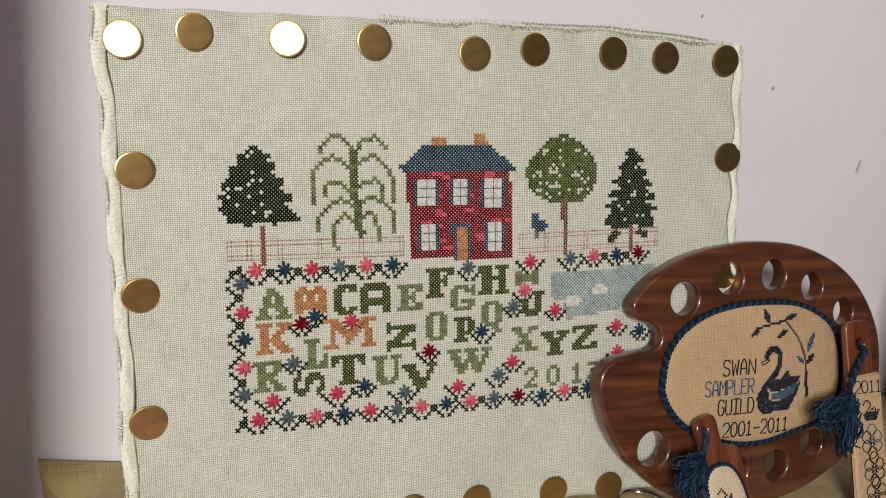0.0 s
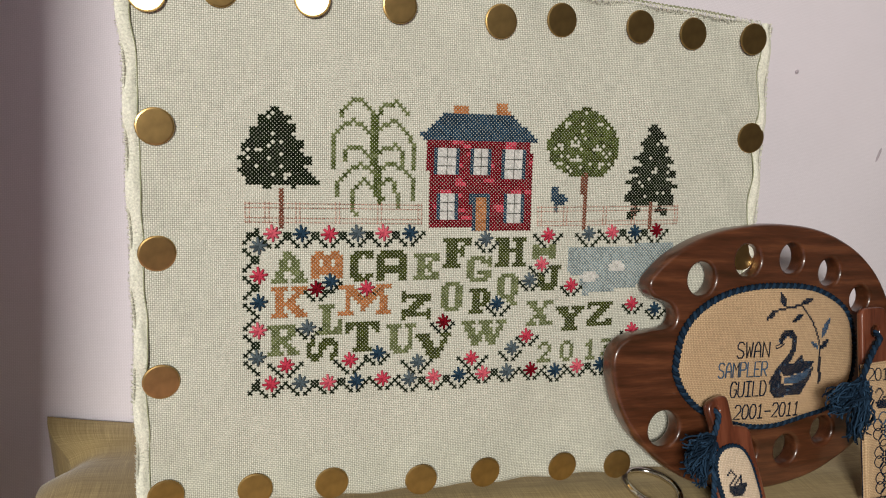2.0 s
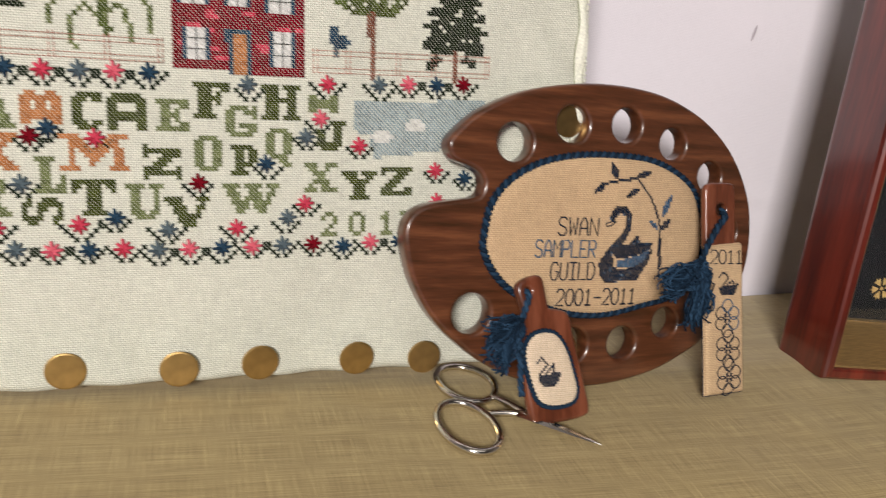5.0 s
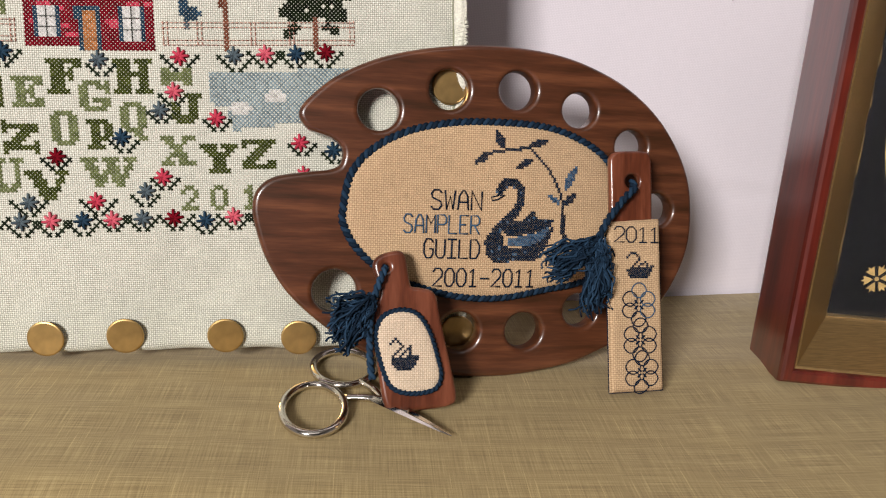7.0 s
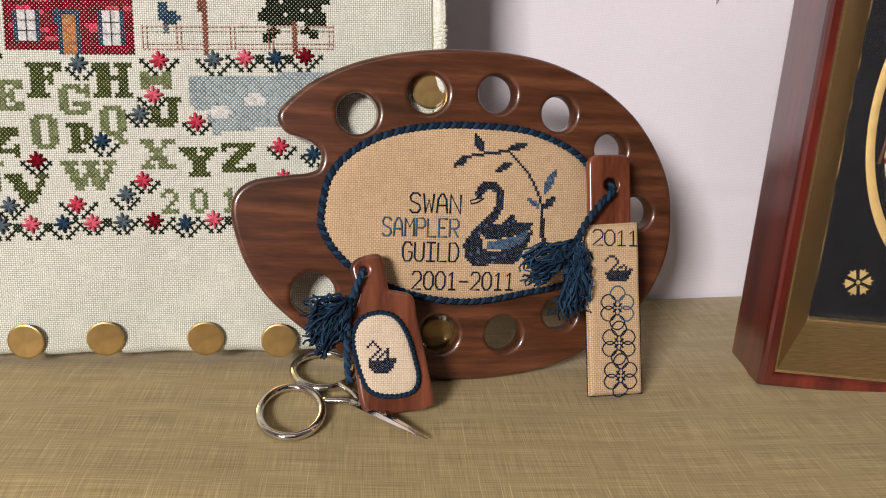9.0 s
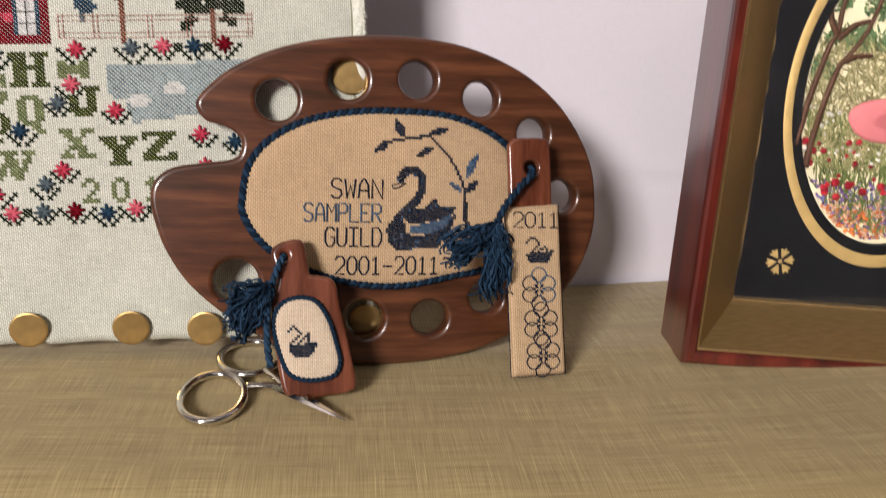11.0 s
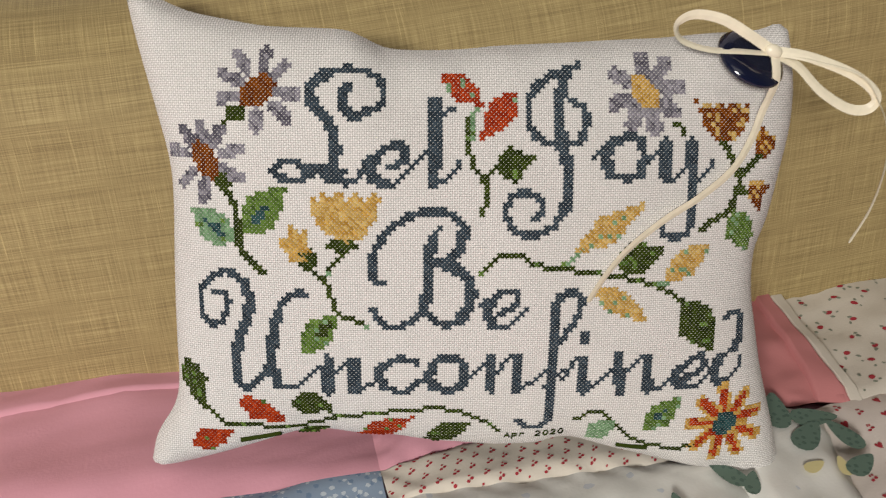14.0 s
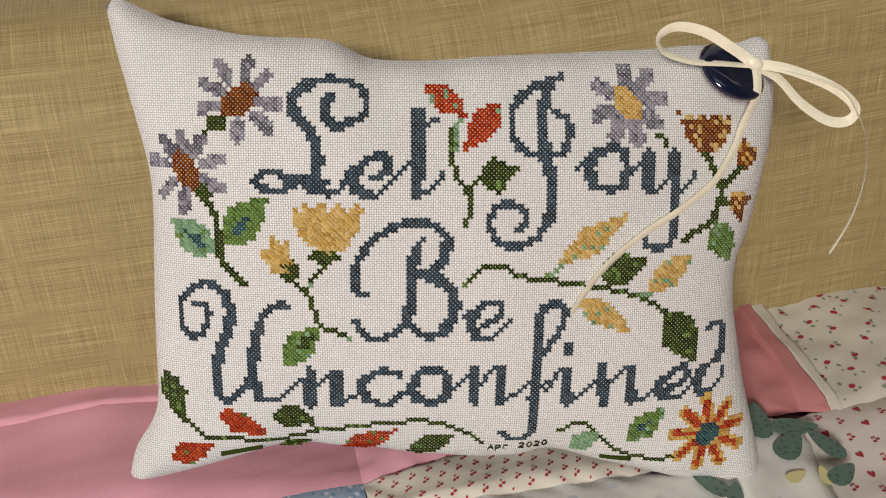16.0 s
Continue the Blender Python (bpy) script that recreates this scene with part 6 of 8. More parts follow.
def palette_stitching():
    for text, ends, m in (("SWAN", [(-31.3, 94.3), (-3.7, 104.6)], M_NAVYDARK), ("SAMPLER", [(-45.6, 81.5), (-4.4, 91.3)], M_TEALBLUE), ("GUILD", [(-34.2, 68.3), (-3.9, 78.4)], M_NAVYDARK), ("2001-2011", [(-28.7, 52.9), (28.4, 62.6)], M_NAVYDARK)):
        lettering("stitched_letter", text, PALETTE, ends[0], ends[1], m, PALETTE_THING, PAD_LOCAL, 0.0005, "backstitched dark blue letter" if m is M_NAVYDARK else "backstitched faded blue letter")
    c = Chart(1.35)
    c.stroke([(6.4, 105.2), (8.2, 108.4), (12.9, 110.1), (17.9, 106.5), (17.6, 98.1), (11.9, 89.9), (4.8, 82.9), (1.2, 76.9)], 0, 3.4)
    c.fill([(-0.7, 77.2), (2.6, 82.8), (8.3, 84.2), (9.3, 76.1), (15.2, 74.1), (25.5, 75.8), (31.2, 79.1), (38.0, 87.4), (36.7, 81.1), (31.5, 72.8), (27.2, 67.0), (3.9, 66.7), (-0.4, 71.3)], 0)
    c.fill([(7.2, 86.7), (13.5, 90.3), (19.7, 88.5), (26.2, 95.3), (28.0, 90.3), (38.2, 89.9), (34.8, 85.8), (26.7, 83.1), (14.9, 80.3), (10.0, 82.1)], 0)
    c.fill([(11.1, 78.7), (18.4, 80.4), (28.0, 83.1), (35.7, 86.7), (32.4, 80.1), (25.5, 75.8), (12.5, 76.2)], 1)
    rnd = random.Random(31)
    for k in list(c.cells):
        if rnd.random() < 0.05:
            c.cells[k] = 1
    c.sew("stitched_swan", PALETTE, [M_NAVYDARK, M_TEALBLUE], PALETTE_THING, "navy swan in cross stitch", PAD_LOCAL, 0.5)
    c = Chart(1.35)
    c.stroke([(44.2, 75.9), (43.7, 85.7), (43.0, 92.0)], 0, 2, False)
    c.stroke([(43.0, 92.0), (41.5, 102.9), (38.1, 110.6), (34.2, 116.7), (29.4, 122.7), (25.4, 125.6), (22.0, 128.9), (16.2, 129.2)], 0, 1)
    c.stroke([(19.4, 129.4), (13.1, 127.3), (3.6, 126.6), (-0.1, 124.9)], 0, 1)
    for a, b, w, s in ((*[(7.3, 128.2), (2.5, 137.7)], 5.0, 0), (*[(-0.1, 125.5), (-8.7, 119.0)], 4.4, 0), (*[(21.0, 129.4), (33.7, 133.7)], 4.4, 0), (*[(24.5, 123.4), (15.1, 117.5)], 4.4, 0), (*[(42.6, 106.1), (50.4, 121.4)], 4.6, 1), (*[(43.0, 97.9), (50.5, 106.3)], 4.2, 0), (*[(41.0, 99.1), (32.9, 104.2)], 3.4, 1)):
        c.leaf(a, b, w, s)
    c.sew("stitched_sprig", PALETTE, [M_NAVYDARK, M_TEALBLUE], PALETTE_THING, "navy leafy sprig in cross stitch", PAD_LOCAL, 0.5)
    beak = [PAD_LOCAL(*p)[0] + PALETTE.n * 0.0004 for p in [(7.0, 105.5), (4.6, 102.4), (1.5, 101.7), (2.2, 99.8), (5.3, 100.6), (9.1, 103.1)]]
    verts, faces = [], []
    tube(verts, faces, beak, 0.0004, 5)
    mesh_part("stitched_beak", verts, faces, M_NAVYDARK, PALETTE_THING, "backstitched swan beak")


def little_swan(sheet, neck, wing, hull, thing_ob, ground, step):
    c = Chart(step)
    c.stroke(neck, 0, 1.2, False)
    c.stroke(wing, 0, 1.2, False)
    c.fill(hull, 0)
    c.sew("stitched_swan", sheet, [M_NAVYDARK], thing_ob, "tiny navy swan in cross stitch", ground, 0.5)


palette_stitching()
little_swan(TAG, [(-16.2, 29.2), (-13.6, 32.3), (-10.1, 30.6), (-9.8, 27.5), (-13.2, 23.8), (-14.6, 21.0)], [(-10.1, 22.7), (-5.5, 27.8), (-4.9, 22.7)], [(-16.1, 21.6), (-10.1, 22.7), (-0.3, 24.4), (-4.0, 17.0), (-12.3, 15.9)], TAG_THING, TAG_LOCAL, 1.25)
little_swan(MARK, [(-13.5, 74.9), (-11.0, 78.0), (-6.7, 76.8), (-6.7, 73.8), (-10.8, 70.1), (-12.1, 67.7)], [(-6.3, 70.2), (-2.5, 73.2), (-1.7, 69.0)], [(-14.1, 69.2), (-6.3, 69.9), (1.8, 70.9), (-1.0, 64.2), (-11.4, 64.1)], MARK_THING, MARK_LOCAL, 1.15)
ENDS = [(-21.0, 83.5), (5.1, 91.6)]
lettering("stitched_letter", "2011", MARK, ENDS[0], ENDS[1], M_NAVYDARK, MARK_THING, MARK_LOCAL, 0.0004, "backstitched dark blue numeral", 0.2)


def blackwork():
    """Three interlaced rosettes of six rings down the strip."""
    for k, (x, y) in enumerate([(-6.3, 50.2), (-5.1, 31.4), (-3.8, 13.9)]):
        for q in range(6):
            w = radians(60 * q + 30)
            cx, cy = x + 5.3 * math.cos(w) * (1.0 if q in (1, 4) else 1.12), y + (6.2 if q not in (1, 4) else 7.7) * math.sin(w)
            ring = [MARK_LOCAL(cx + 4.1 * math.cos(t) * (1 + 0.05 * math.cos(4 * t)), cy + 4.0 * math.sin(t))[0] + MARK.n * 0.0003 for t in (2 * math.pi * s / 14 for s in range(14))]
            verts, faces = [], []
            tube(verts, faces, ring, 0.00036, 5, True)
            mesh_part("stitched_ring", verts, faces, M_TEALBLUE if k == 0 and q in (0, 1, 5) else M_NAVYDARK, MARK_THING, "backstitched knotwork ring")
        lines = []
        for q in range(4):
            w = radians(90 * q + 45)
            lines.append([(x + 0.8 * math.cos(w), y + 0.8 * math.sin(w)), (x + 3.4 * math.cos(w), y + 3.4 * math.sin(w))])
        verts, faces = [], []
        for line in lines:
            tube(verts, faces, [MARK_LOCAL(*p)[0] + MARK.n * 0.0004 for p in line], 0.0005, 5)
        mesh_part("stitched_knot", verts, faces, M_NAVYDARK, MARK_THING, "navy knot at a rosette's heart")


blackwork()


# ---- the embroidered garden in the frame ----
def garden():
    th, inv, deep = FRAME_THING, F_INV, -0.0466
    silk = {n: thread(n, [rgb(a), rgb(b)], 0.55) for n, a, b in (("garden_green", "6f7c4a", "93a066"), ("leaf_green", "5c7450", "86a074"), ("meadow", "a8a070", "c4bc94"), ("brown_silk", "5e4434", "7d5f4c"), ("red_silk", "b0283c", "d04450"), ("orange_silk", "d8703c", "e89858"), ("purple_silk", "7c5c94", "a488b8"), ("white_silk", "e6e0d4", "f6f2ea"), ("peach_silk", "d8a888", "e8c0a4"), ("blue_silk", "6c80b0", "8c9cc4"), ("pink_silk", "dc7c84", "f0a4a4"))}
    ground_m = plain("painted_silk", rgb("cfc4a2"), 0.7, vary=0.12, scale=30)
    n = 60
    rim = [inv @ FRAME.at(F_CX + (0.87 * F_RX - 0.3) * math.cos(2 * math.pi * k / n), F_CY + (0.89 * F_RY - 0.3) * math.sin(2 * math.pi * k / n), deep) for k in range(n)]
    mesh_part("silk_ground", rim, [tuple(range(n))], ground_m, th, "pale silk ground of the embroidery", smooth=False)

    def within(x, y, pad=0.0):
        return ((x - F_CX) / (0.87 * F_RX - pad)) ** 2 + ((y - F_CY) / (0.89 * F_RY - pad)) ** 2 < 0.97
    rnd = random.Random(21)

    def knots(name, mat, label, count, box, size, keep=None):
        verts, faces = [], []
        for _ in range(count):
            x, y = rnd.uniform(box[0], box[2]), rnd.uniform(box[1], box[3])
            if not within(x, y, 1.5) or (keep and not keep(x, y)):
                continue
            r = size * rnd.uniform(0.6, 1.25)
            k = len(verts)
            p = inv @ FRAME.at(x, y, deep)
            for ring, (f, h) in enumerate(((1, 0.2), (0.75, 0.8))):
                for s in range(6):
                    w = s * math.pi / 3 + ring * 0.5
                    verts.append(p + (FRAME.u * math.cos(w) + FRAME.v * math.sin(w)) * (r * f * 0.001) + FRAME.n * (r * h * 0.0008))
            verts.append(p + FRAME.n * (r * 0.0009))
            for s in range(6):
                q = (s + 1) % 6
                faces.append((k + s, k + q, k + 6 + q, k + 6 + s))
                faces.append((k + 6 + s, k + 6 + q, k + 12))
        if verts:
            tagged(mesh_part(name, verts, faces, mat, th, label), kind="stuff")

    def blades(name, mat, label, count, box, length, radius, lean=0.3, keep=None):
        verts, faces = [], []
        for _ in range(count):
            x, y = rnd.uniform(box[0], box[2]), rnd.uniform(box[1], box[3])
            if not within(x, y, 3) or (keep and not keep(x, y)):
                continue
            w = rnd.gauss(math.pi / 2, lean)
            d = length * rnd.uniform(0.6, 1.3)
            tube(verts, faces, [inv @ FRAME.at(x, y, deep + 0.0002), inv @ FRAME.at(x + math.cos(w) * d, y + math.sin(w) * d, deep + 0.0007)], radius, 4, taper=0.5)
        if verts:
            tagged(mesh_part(name, verts, faces, mat, th, label), kind="stuff")
    x0, x1, y0, y1 = F_CX - 0.87 * F_RX, F_CX + 0.87 * F_RX, F_CY - 0.89 * F_RY, F_CY + 0.89 * F_RY
    blades("meadow_stitches", silk["meadow"], "straw-green meadow stitches", 2200, (x0, F_CY - 45, x1, F_CY + 28), 7, 0.0006, 0.9)
    blades("grass_stitches", silk["garden_green"], "green grass stitches", 1700, (x0, y0, x1, F_CY - 18), 9, 0.0005, 0.4)
    blades("hedge_stitches", silk["leaf_green"], "far green hedge stitches", 500, (x0, F_CY + 26, x1, F_CY + 36), 4, 0.0007, 0.8)
    for a in ([(62, 125), (64, 142), (67, 160), (72, 182), (75, 189), (76, 205), (80, 222)], [(70, 112), (71, 128), (74, 148), (79, 170), (83, 176), (92, 192), (98, 214)], [(75, 189), (71, 195), (69, 203)], [(76, 186), (84, 194), (92, 197)], [(82, 174), (88, 177), (97, 178)]):
        verts, faces = [], []
        tube(verts, faces, [inv @ FRAME.at(p.x, p.y, deep + 0.0012) for p in smooth_path([(*q, 0) for q in a], 5)], 0.0020, 6, taper=0.6)
        mesh_part("stitched_trunk", verts, faces, silk["brown_silk"], th, "brown stitched tree trunk")
    for a, r in zip([(64, 172), (72, 207), (88, 187), (100, 205), (70, 168)], (9, 10, 11, 12, 8)):
        knots("tree_leaves", silk["leaf_green"], "clump of knotted green leaves", 260, (a[0] - r, a[1] - r * 0.6, a[0] + r, a[1] + r * 0.6), 0.9, lambda x, y, a=a, r=r: ((x - a[0]) / r) ** 2 + ((y - a[1]) / (r * 0.6)) ** 2 < 1)
    bx, by = F_CX - 6, F_CY - 8
    # a plain pink satin-stitch shape amid the flowers, in place of the embroidered figure
    verts, faces = [], []
    for j in range(9):
        for i in range(24):
            f, w = j / 8, 2 * math.pi * i / 24
            r = math.sin(f * math.pi / 2)
            verts.append(inv @ FRAME.at(bx + 22 * r * math.cos(w) * (1 + 0.06 * math.sin(3 * w)), by - 6 + 13 * r * math.sin(w), deep + 0.0005 + 0.004 * math.cos(f * math.pi / 2)))
    for j in range(8):
        for i in range(24):
            faces.append((j * 24 + i, j * 24 + (i + 1) % 24, (j + 1) * 24 + (i + 1) % 24, (j + 1) * 24 + i))
    mesh_part("pink_figure_shape", verts, faces, silk["pink_silk"], th, "plain rounded pink satin-stitch mound")
    knots("red_flowers", silk["red_silk"], "red knotted poppies", 60, (x0, F_CY - 62, x1, F_CY - 26), 2.4)
    knots("white_flowers", silk["white_silk"], "white knotted daisies", 90, (x0, F_CY - 40, x1, F_CY - 8), 1.4)
    knots("orange_flowers", silk["orange_silk"], "orange knotted flowers", 260, (x0, y0, x1, F_CY - 66), 1.3)
    knots("purple_flowers", silk["purple_silk"], "purple knotted flowers", 420, (x0, F_CY - 78, x1, F_CY - 50), 1.1)
    knots("peach_flowers", silk["peach_silk"], "peach knotted flowers", 500, (x0, y0, x1, F_CY - 62), 1.2)
    knots("blue_flowers", silk["blue_silk"], "blue knotted flowers", 130, (x0, F_CY - 72, x1, F_CY - 54), 1.0)
    knots("lilac_flowers", silk["purple_silk"], "lilac knotted flowers", 200, (x0, y0, x1, F_CY - 80), 1.0)
    glass_m, nt, b = nodes_of("picture_glass", 0.03)
    b.inputs["Transmission Weight"].default_value, b.inputs["IOR"].default_value = 1.0, 1.45
    pane = bmesh.new()
    vs = [pane.verts.new(inv @ FRAME.at(x, y, l)) for l in (-0.0424, -0.0412) for x, y in ((36.4, 29.8), (F_W - 36.4, 29.8), (F_W - 36.4, F_H - 29.8), (36.4, F_H - 29.8))]
    for f in ((0, 1, 2, 3), (4, 5, 6, 7), (0, 1, 5, 4), (1, 2, 6, 5), (2, 3, 7, 6), (3, 0, 4, 7)):
        pane.faces.new([vs[k] for k in f])
    glass = part("glass", pane, glass_m, th, "clear picture glass", False)
    glass.visible_shadow = False


garden()


# ---- stitching on the pillow ----
Q_SLATE = thread("slate_blue_cotton", [rgb("46535f"), rgb("606e7a")])
Q_LILAC = thread("lilac_grey_cotton", [rgb("a29eaa"), rgb("bcb8c2")])
Q_PLUM = thread("grey_plum_cotton", [rgb("787482"), rgb("94909c")])
Q_RUST = thread("rust_cotton", [rgb("84420f"), rgb("a8661c")])
Q_GOLD = thread("gold_cotton", [rgb("e2b45c"), rgb("f0cc80")])
Q_BUFF = thread("buff_yellow_cotton", [rgb("e4ba66"), rgb("f0d494")])
Q_FOREST = thread("forest_green_cotton", [rgb("3f4c1a"), rgb("5c6b2a")])
Q_LEAF = thread("leaf_green_cotton", [rgb("6c8845"), rgb("8ba85c")])
Q_MINT = thread("mint_green_cotton", [rgb("90b48c"), rgb("a8c8a4")])
Q_SCARLET = thread("scarlet_cotton", [rgb("b83c14"), rgb("d8622e")])
Q_TEAL = thread("teal_cotton", [rgb("3f6064"), rgb("547a7c")])
Q_ALL = [Q_SLATE, Q_LILAC, Q_PLUM, Q_RUST, Q_GOLD, Q_BUFF, Q_FOREST, Q_LEAF, Q_MINT, Q_SCARLET, Q_TEAL]
SLATE, LILAC, PLUM, RUST, GOLD, BUFF, FOREST, LEAF, MINT, SCARLET, TEAL = range(11)
PILLOW_LOCAL = local_ground(PILLOW_GROUND, inverse_of(PILLOW_THING))


def islands(chart):
    """The chart's cells, parted into groups that touch."""
    left, out = dict(chart.cells), []
    while left:
        todo, cells = [next(iter(left))], {}
        while todo:
            k = todo.pop()
            if k in left:
                cells[k] = left.pop(k)
                todo += [(k[0] + a, k[1] + b) for a in (-1, 0, 1) for b in (-1, 0, 1)]
        if any(v is not None for v in cells.values()):
            out.append(cells)
    return out


def sew_pillow(chart, name, label, thick=0.5):
    if label in ("scarlet bud", "small rust bud", "buff yellow seed head", "scarlet pod") and len(islands(chart)) > 1:
        for cells in islands(chart):
            c = Chart(chart.step)
            c.cells = cells
            sew_pillow(c, name, label, thick)
        return None
    used = sorted({v for v in chart.cells.values() if v is not None})
    back = {v: k for k, v in enumerate(used)}
    c = Chart(chart.step)
    c.cells = {k: (None if v is None else back[v]) for k, v in chart.cells.items()}
    return c.sew(name, PILLOW, [Q_ALL[v] for v in used], PILLOW_THING, label, PILLOW_LOCAL, thick)


def pillow_letters():
    thin, mid, thick = 1.0, 1.9, 2.35
    L = Chart(1.12)
    L.stroke([(-32.4, 31.6), (-33.9, 29.5), (-33.5, 26.6), (-30.9, 24.8), (-28.2, 25.4)], SLATE, mid)
    L.stroke([(-28.2, 25.4), (-25.0, 27.2), (-24.1, 30.1), (-25.0, 33.0), (-28.2, 35.1), (-33.0, 35.6), (-37.2, 34.7)], SLATE, 1.5)
    L.stroke([(-37.2, 34.7), (-40.7, 32.3), (-41.5, 29.4), (-39.6, 26.3), (-37.2, 23.4), (-35.7, 20.3), (-35.5, 15.8), (-36.3, 12.9)], SLATE, thick)
    L.stroke([(-36.3, 12.9), (-39.2, 11.5), (-42.4, 12.6), (-45.6, 14.0), (-48.9, 13.6), (-50.3, 11.9), (-48.7, 10.2), (-43.8, 9.9), (-39.8, 11.5), (-37.1, 10.0), (-31.8, 9.2), (-28.8, 11.6), (-26.7, 14.0)], SLATE, 1.4)
    L.stroke([(-33.8, 11.6), (-43.1, 12.0)], SLATE, 2, False)
    sew_pillow(L, "stitched_letter", "slate-blue script letter L")
    E = Chart(1.12)
    E.stroke([(-27.2, 14.6), (-27.5, 12.4), (-26.4, 10.0), (-23.8, 9.0)], SLATE, thick)
    E.stroke([(-23.8, 9.0), (-20.3, 9.3), (-16.5, 13.0), (-13.3, 17.3)], SLATE, 1.2)
    E.stroke([(-26.4, 13.5), (-23.7, 17.0), (-20.5, 18.1), (-18.7, 16.5), (-19.5, 14.4), (-22.4, 12.7)], SLATE, 1.4)
    E.stroke([(-18.9, 16.7), (-19.3, 14.4)], SLATE, 1.9, False)
    sew_pillow(E, "stitched_letter", "slate-blue script letter e")
    T = Chart(1.12)
    T.stroke([(-11.7, 28.1), (-12.0, 9.3)], SLATE, thick, False)
    T.stroke([(-11.7, 9.3), (-9.0, 9.6), (-6.6, 13.6)], SLATE, 1.2)
    T.stroke([(-10.6, 23.7), (-7.4, 26.7)], SLATE, 1.2, False)
    sew_pillow(T, "stitched_letter", "slate-blue script letter t")
    J = Chart(1.12)
    J.stroke([(23.1, 36.8), (17.6, 35.1), (12.7, 31.8), (10.5, 27.3), (11.0, 22.0), (13.8, 18.8)], SLATE, 1.5)
    J.stroke([(13.8, 18.8), (18.2, 18.0), (22.6, 19.1), (24.6, 22.9), (24.1, 26.6), (21.2, 28.4)], SLATE, 1.5)
    J.stroke([(19.6, 34.6), (18.1, 28.3), (18.4, 20.3), (19.9, 13.4), (20.4, 7.9), (19.3, 2.4)], SLATE, thick)
    J.stroke([(19.3, 2.4), (15.7, -2.2), (10.2, -3.5), (6.4, -1.1), (5.2, 2.4), (6.8, 6.0), (9.9, 6.9), (13.1, 5.3), (14.3, 2.4), (12.3, 0.6)], SLATE, 1.4)
    J.stroke([(20.8, 36.2), (18.5, 32.2)], SLATE, 1.4, False)
    sew_pillow(J, "stitched_letter", "slate-blue script letter J")
    O = Chart(1.12)
    O.stroke([(30.7, 18.6), (29.3, 15.3), (30.3, 11.3)], SLATE, thick)
    O.stroke([(30.3, 10.7), (35.1, 10.1), (38.0, 10.7)], SLATE, 1.4, False)
    O.stroke([(31.0, 19.1), (34.6, 19.7), (37.8, 19.1), (38.7, 15.3), (38.0, 10.7)], SLATE, 2.0)
    O.stroke([(26.8, 15.6), (29.3, 17.2)], SLATE, 1.2, False)
    O.stroke([(38.5, 12.9), (40.7, 14.8), (43.3, 16.7)], SLATE, 1.1, False)
    sew_pillow(O, "stitched_letter", "slate-blue script letter o")
    Y = Chart(1.12)
    Y.stroke([(44.1, 18.6), (44.4, 10.1)], SLATE, thick, False)
    Y.stroke([(44.7, 9.8), (47.9, 10.3), (50.4, 15.3)], SLATE, 1.2)
    Y.stroke([(50.9, 18.6), (51.8, -0.8)], SLATE, thick, False)
    Y.stroke([(51.6, -0.8), (50.2, -3.8), (46.1, -4.4), (43.2, -1.6)], SLATE, 1.5)
    Y.stroke([(52.2, 8.3), (56.5, 13.6)], SLATE, 1.1, False)
    sew_pillow(Y, "stitched_letter", "slate-blue script letter y")
    B = Chart(1.12)
    B.stroke([(-24.8, -15.5), (-27.2, -13.5), (-26.9, -8.6), (-24.1, -3.8), (-20.3, -0.2), (-15.5, 2.0), (-10.1, 2.4), (-6.5, 0.7), (-4.9, -2.1)], SLATE, 1.5)
    B.stroke([(-4.9, -2.1), (-5.6, -6.0), (-8.1, -9.3), (-11.0, -10.4)], SLATE, 2.2)
    B.stroke([(-10.5, -10.4), (-6.8, -11.7), (-3.3, -15.5), (-3.3, -20.7), (-5.7, -24.4)], SLATE, thick)
    B.stroke([(-5.7, -24.4), (-8.8, -25.9), (-11.9, -24.7), (-13.8, -22.9)], SLATE, 1.4)
    B.stroke([(-10.9, -1.5), (-12.7, -4.3)], SLATE, 1.2, False)
    B.stroke([(-12.5, -4.3), (-13.3, -9.8), (-13.5, -16.9), (-14.9, -21.9)], SLATE, thick)
    B.stroke([(-14.9, -21.9), (-17.8, -24.9), (-22.4, -26.4), (-25.4, -24.6), (-26.8, -21.7)], SLATE, 1.5)
    B.stroke([(-27.2, -8.5), (-26.9, -13.4)], SLATE, 2.1, False)
    sew_pillow(B, "stitched_letter", "slate-blue script letter B")
    E = Chart(1.12)
    E.stroke([(1.2, -20.1), (1.0, -23.0), (2.7, -25.7)], SLATE, thick)
    E.stroke([(2.7, -25.7), (6.4, -25.9), (10.9, -21.7)], SLATE, 1.2)
    E.stroke([(1.8, -21.3), (3.7, -18.1), (7.0, -17.0), (8.7, -18.8), (7.1, -21.4), (3.8, -22.8)], SLATE, 1.4)
    E.stroke([(-1.0, -20.7), (0.9, -20.7)], SLATE, 1, False)
    sew_pillow(E, "stitched_letter", "slate-blue script letter e")
    U = Chart(1.12)
    U.stroke([(-66.2, -18.9), (-63.9, -18.5), (-62.9, -21.3), (-64.2, -24.9), (-66.4, -26.9), (-69.5, -25.5), (-70.3, -22.3), (-69.3, -17.3), (-66.0, -14.0), (-61.9, -13.3), (-58.7, -15.7)], SLATE, 1.4)
    U.stroke([(-58.7, -15.7), (-57.4, -20.0), (-58.5, -25.1), (-60.5, -30.4), (-61.7, -36.7), (-61.4, -41.3)], SLATE, thick)
    U.stroke([(-61.4, -41.3), (-59.3, -43.7), (-56.8, -41.7), (-53.4, -37.2)], SLATE, 1.4)
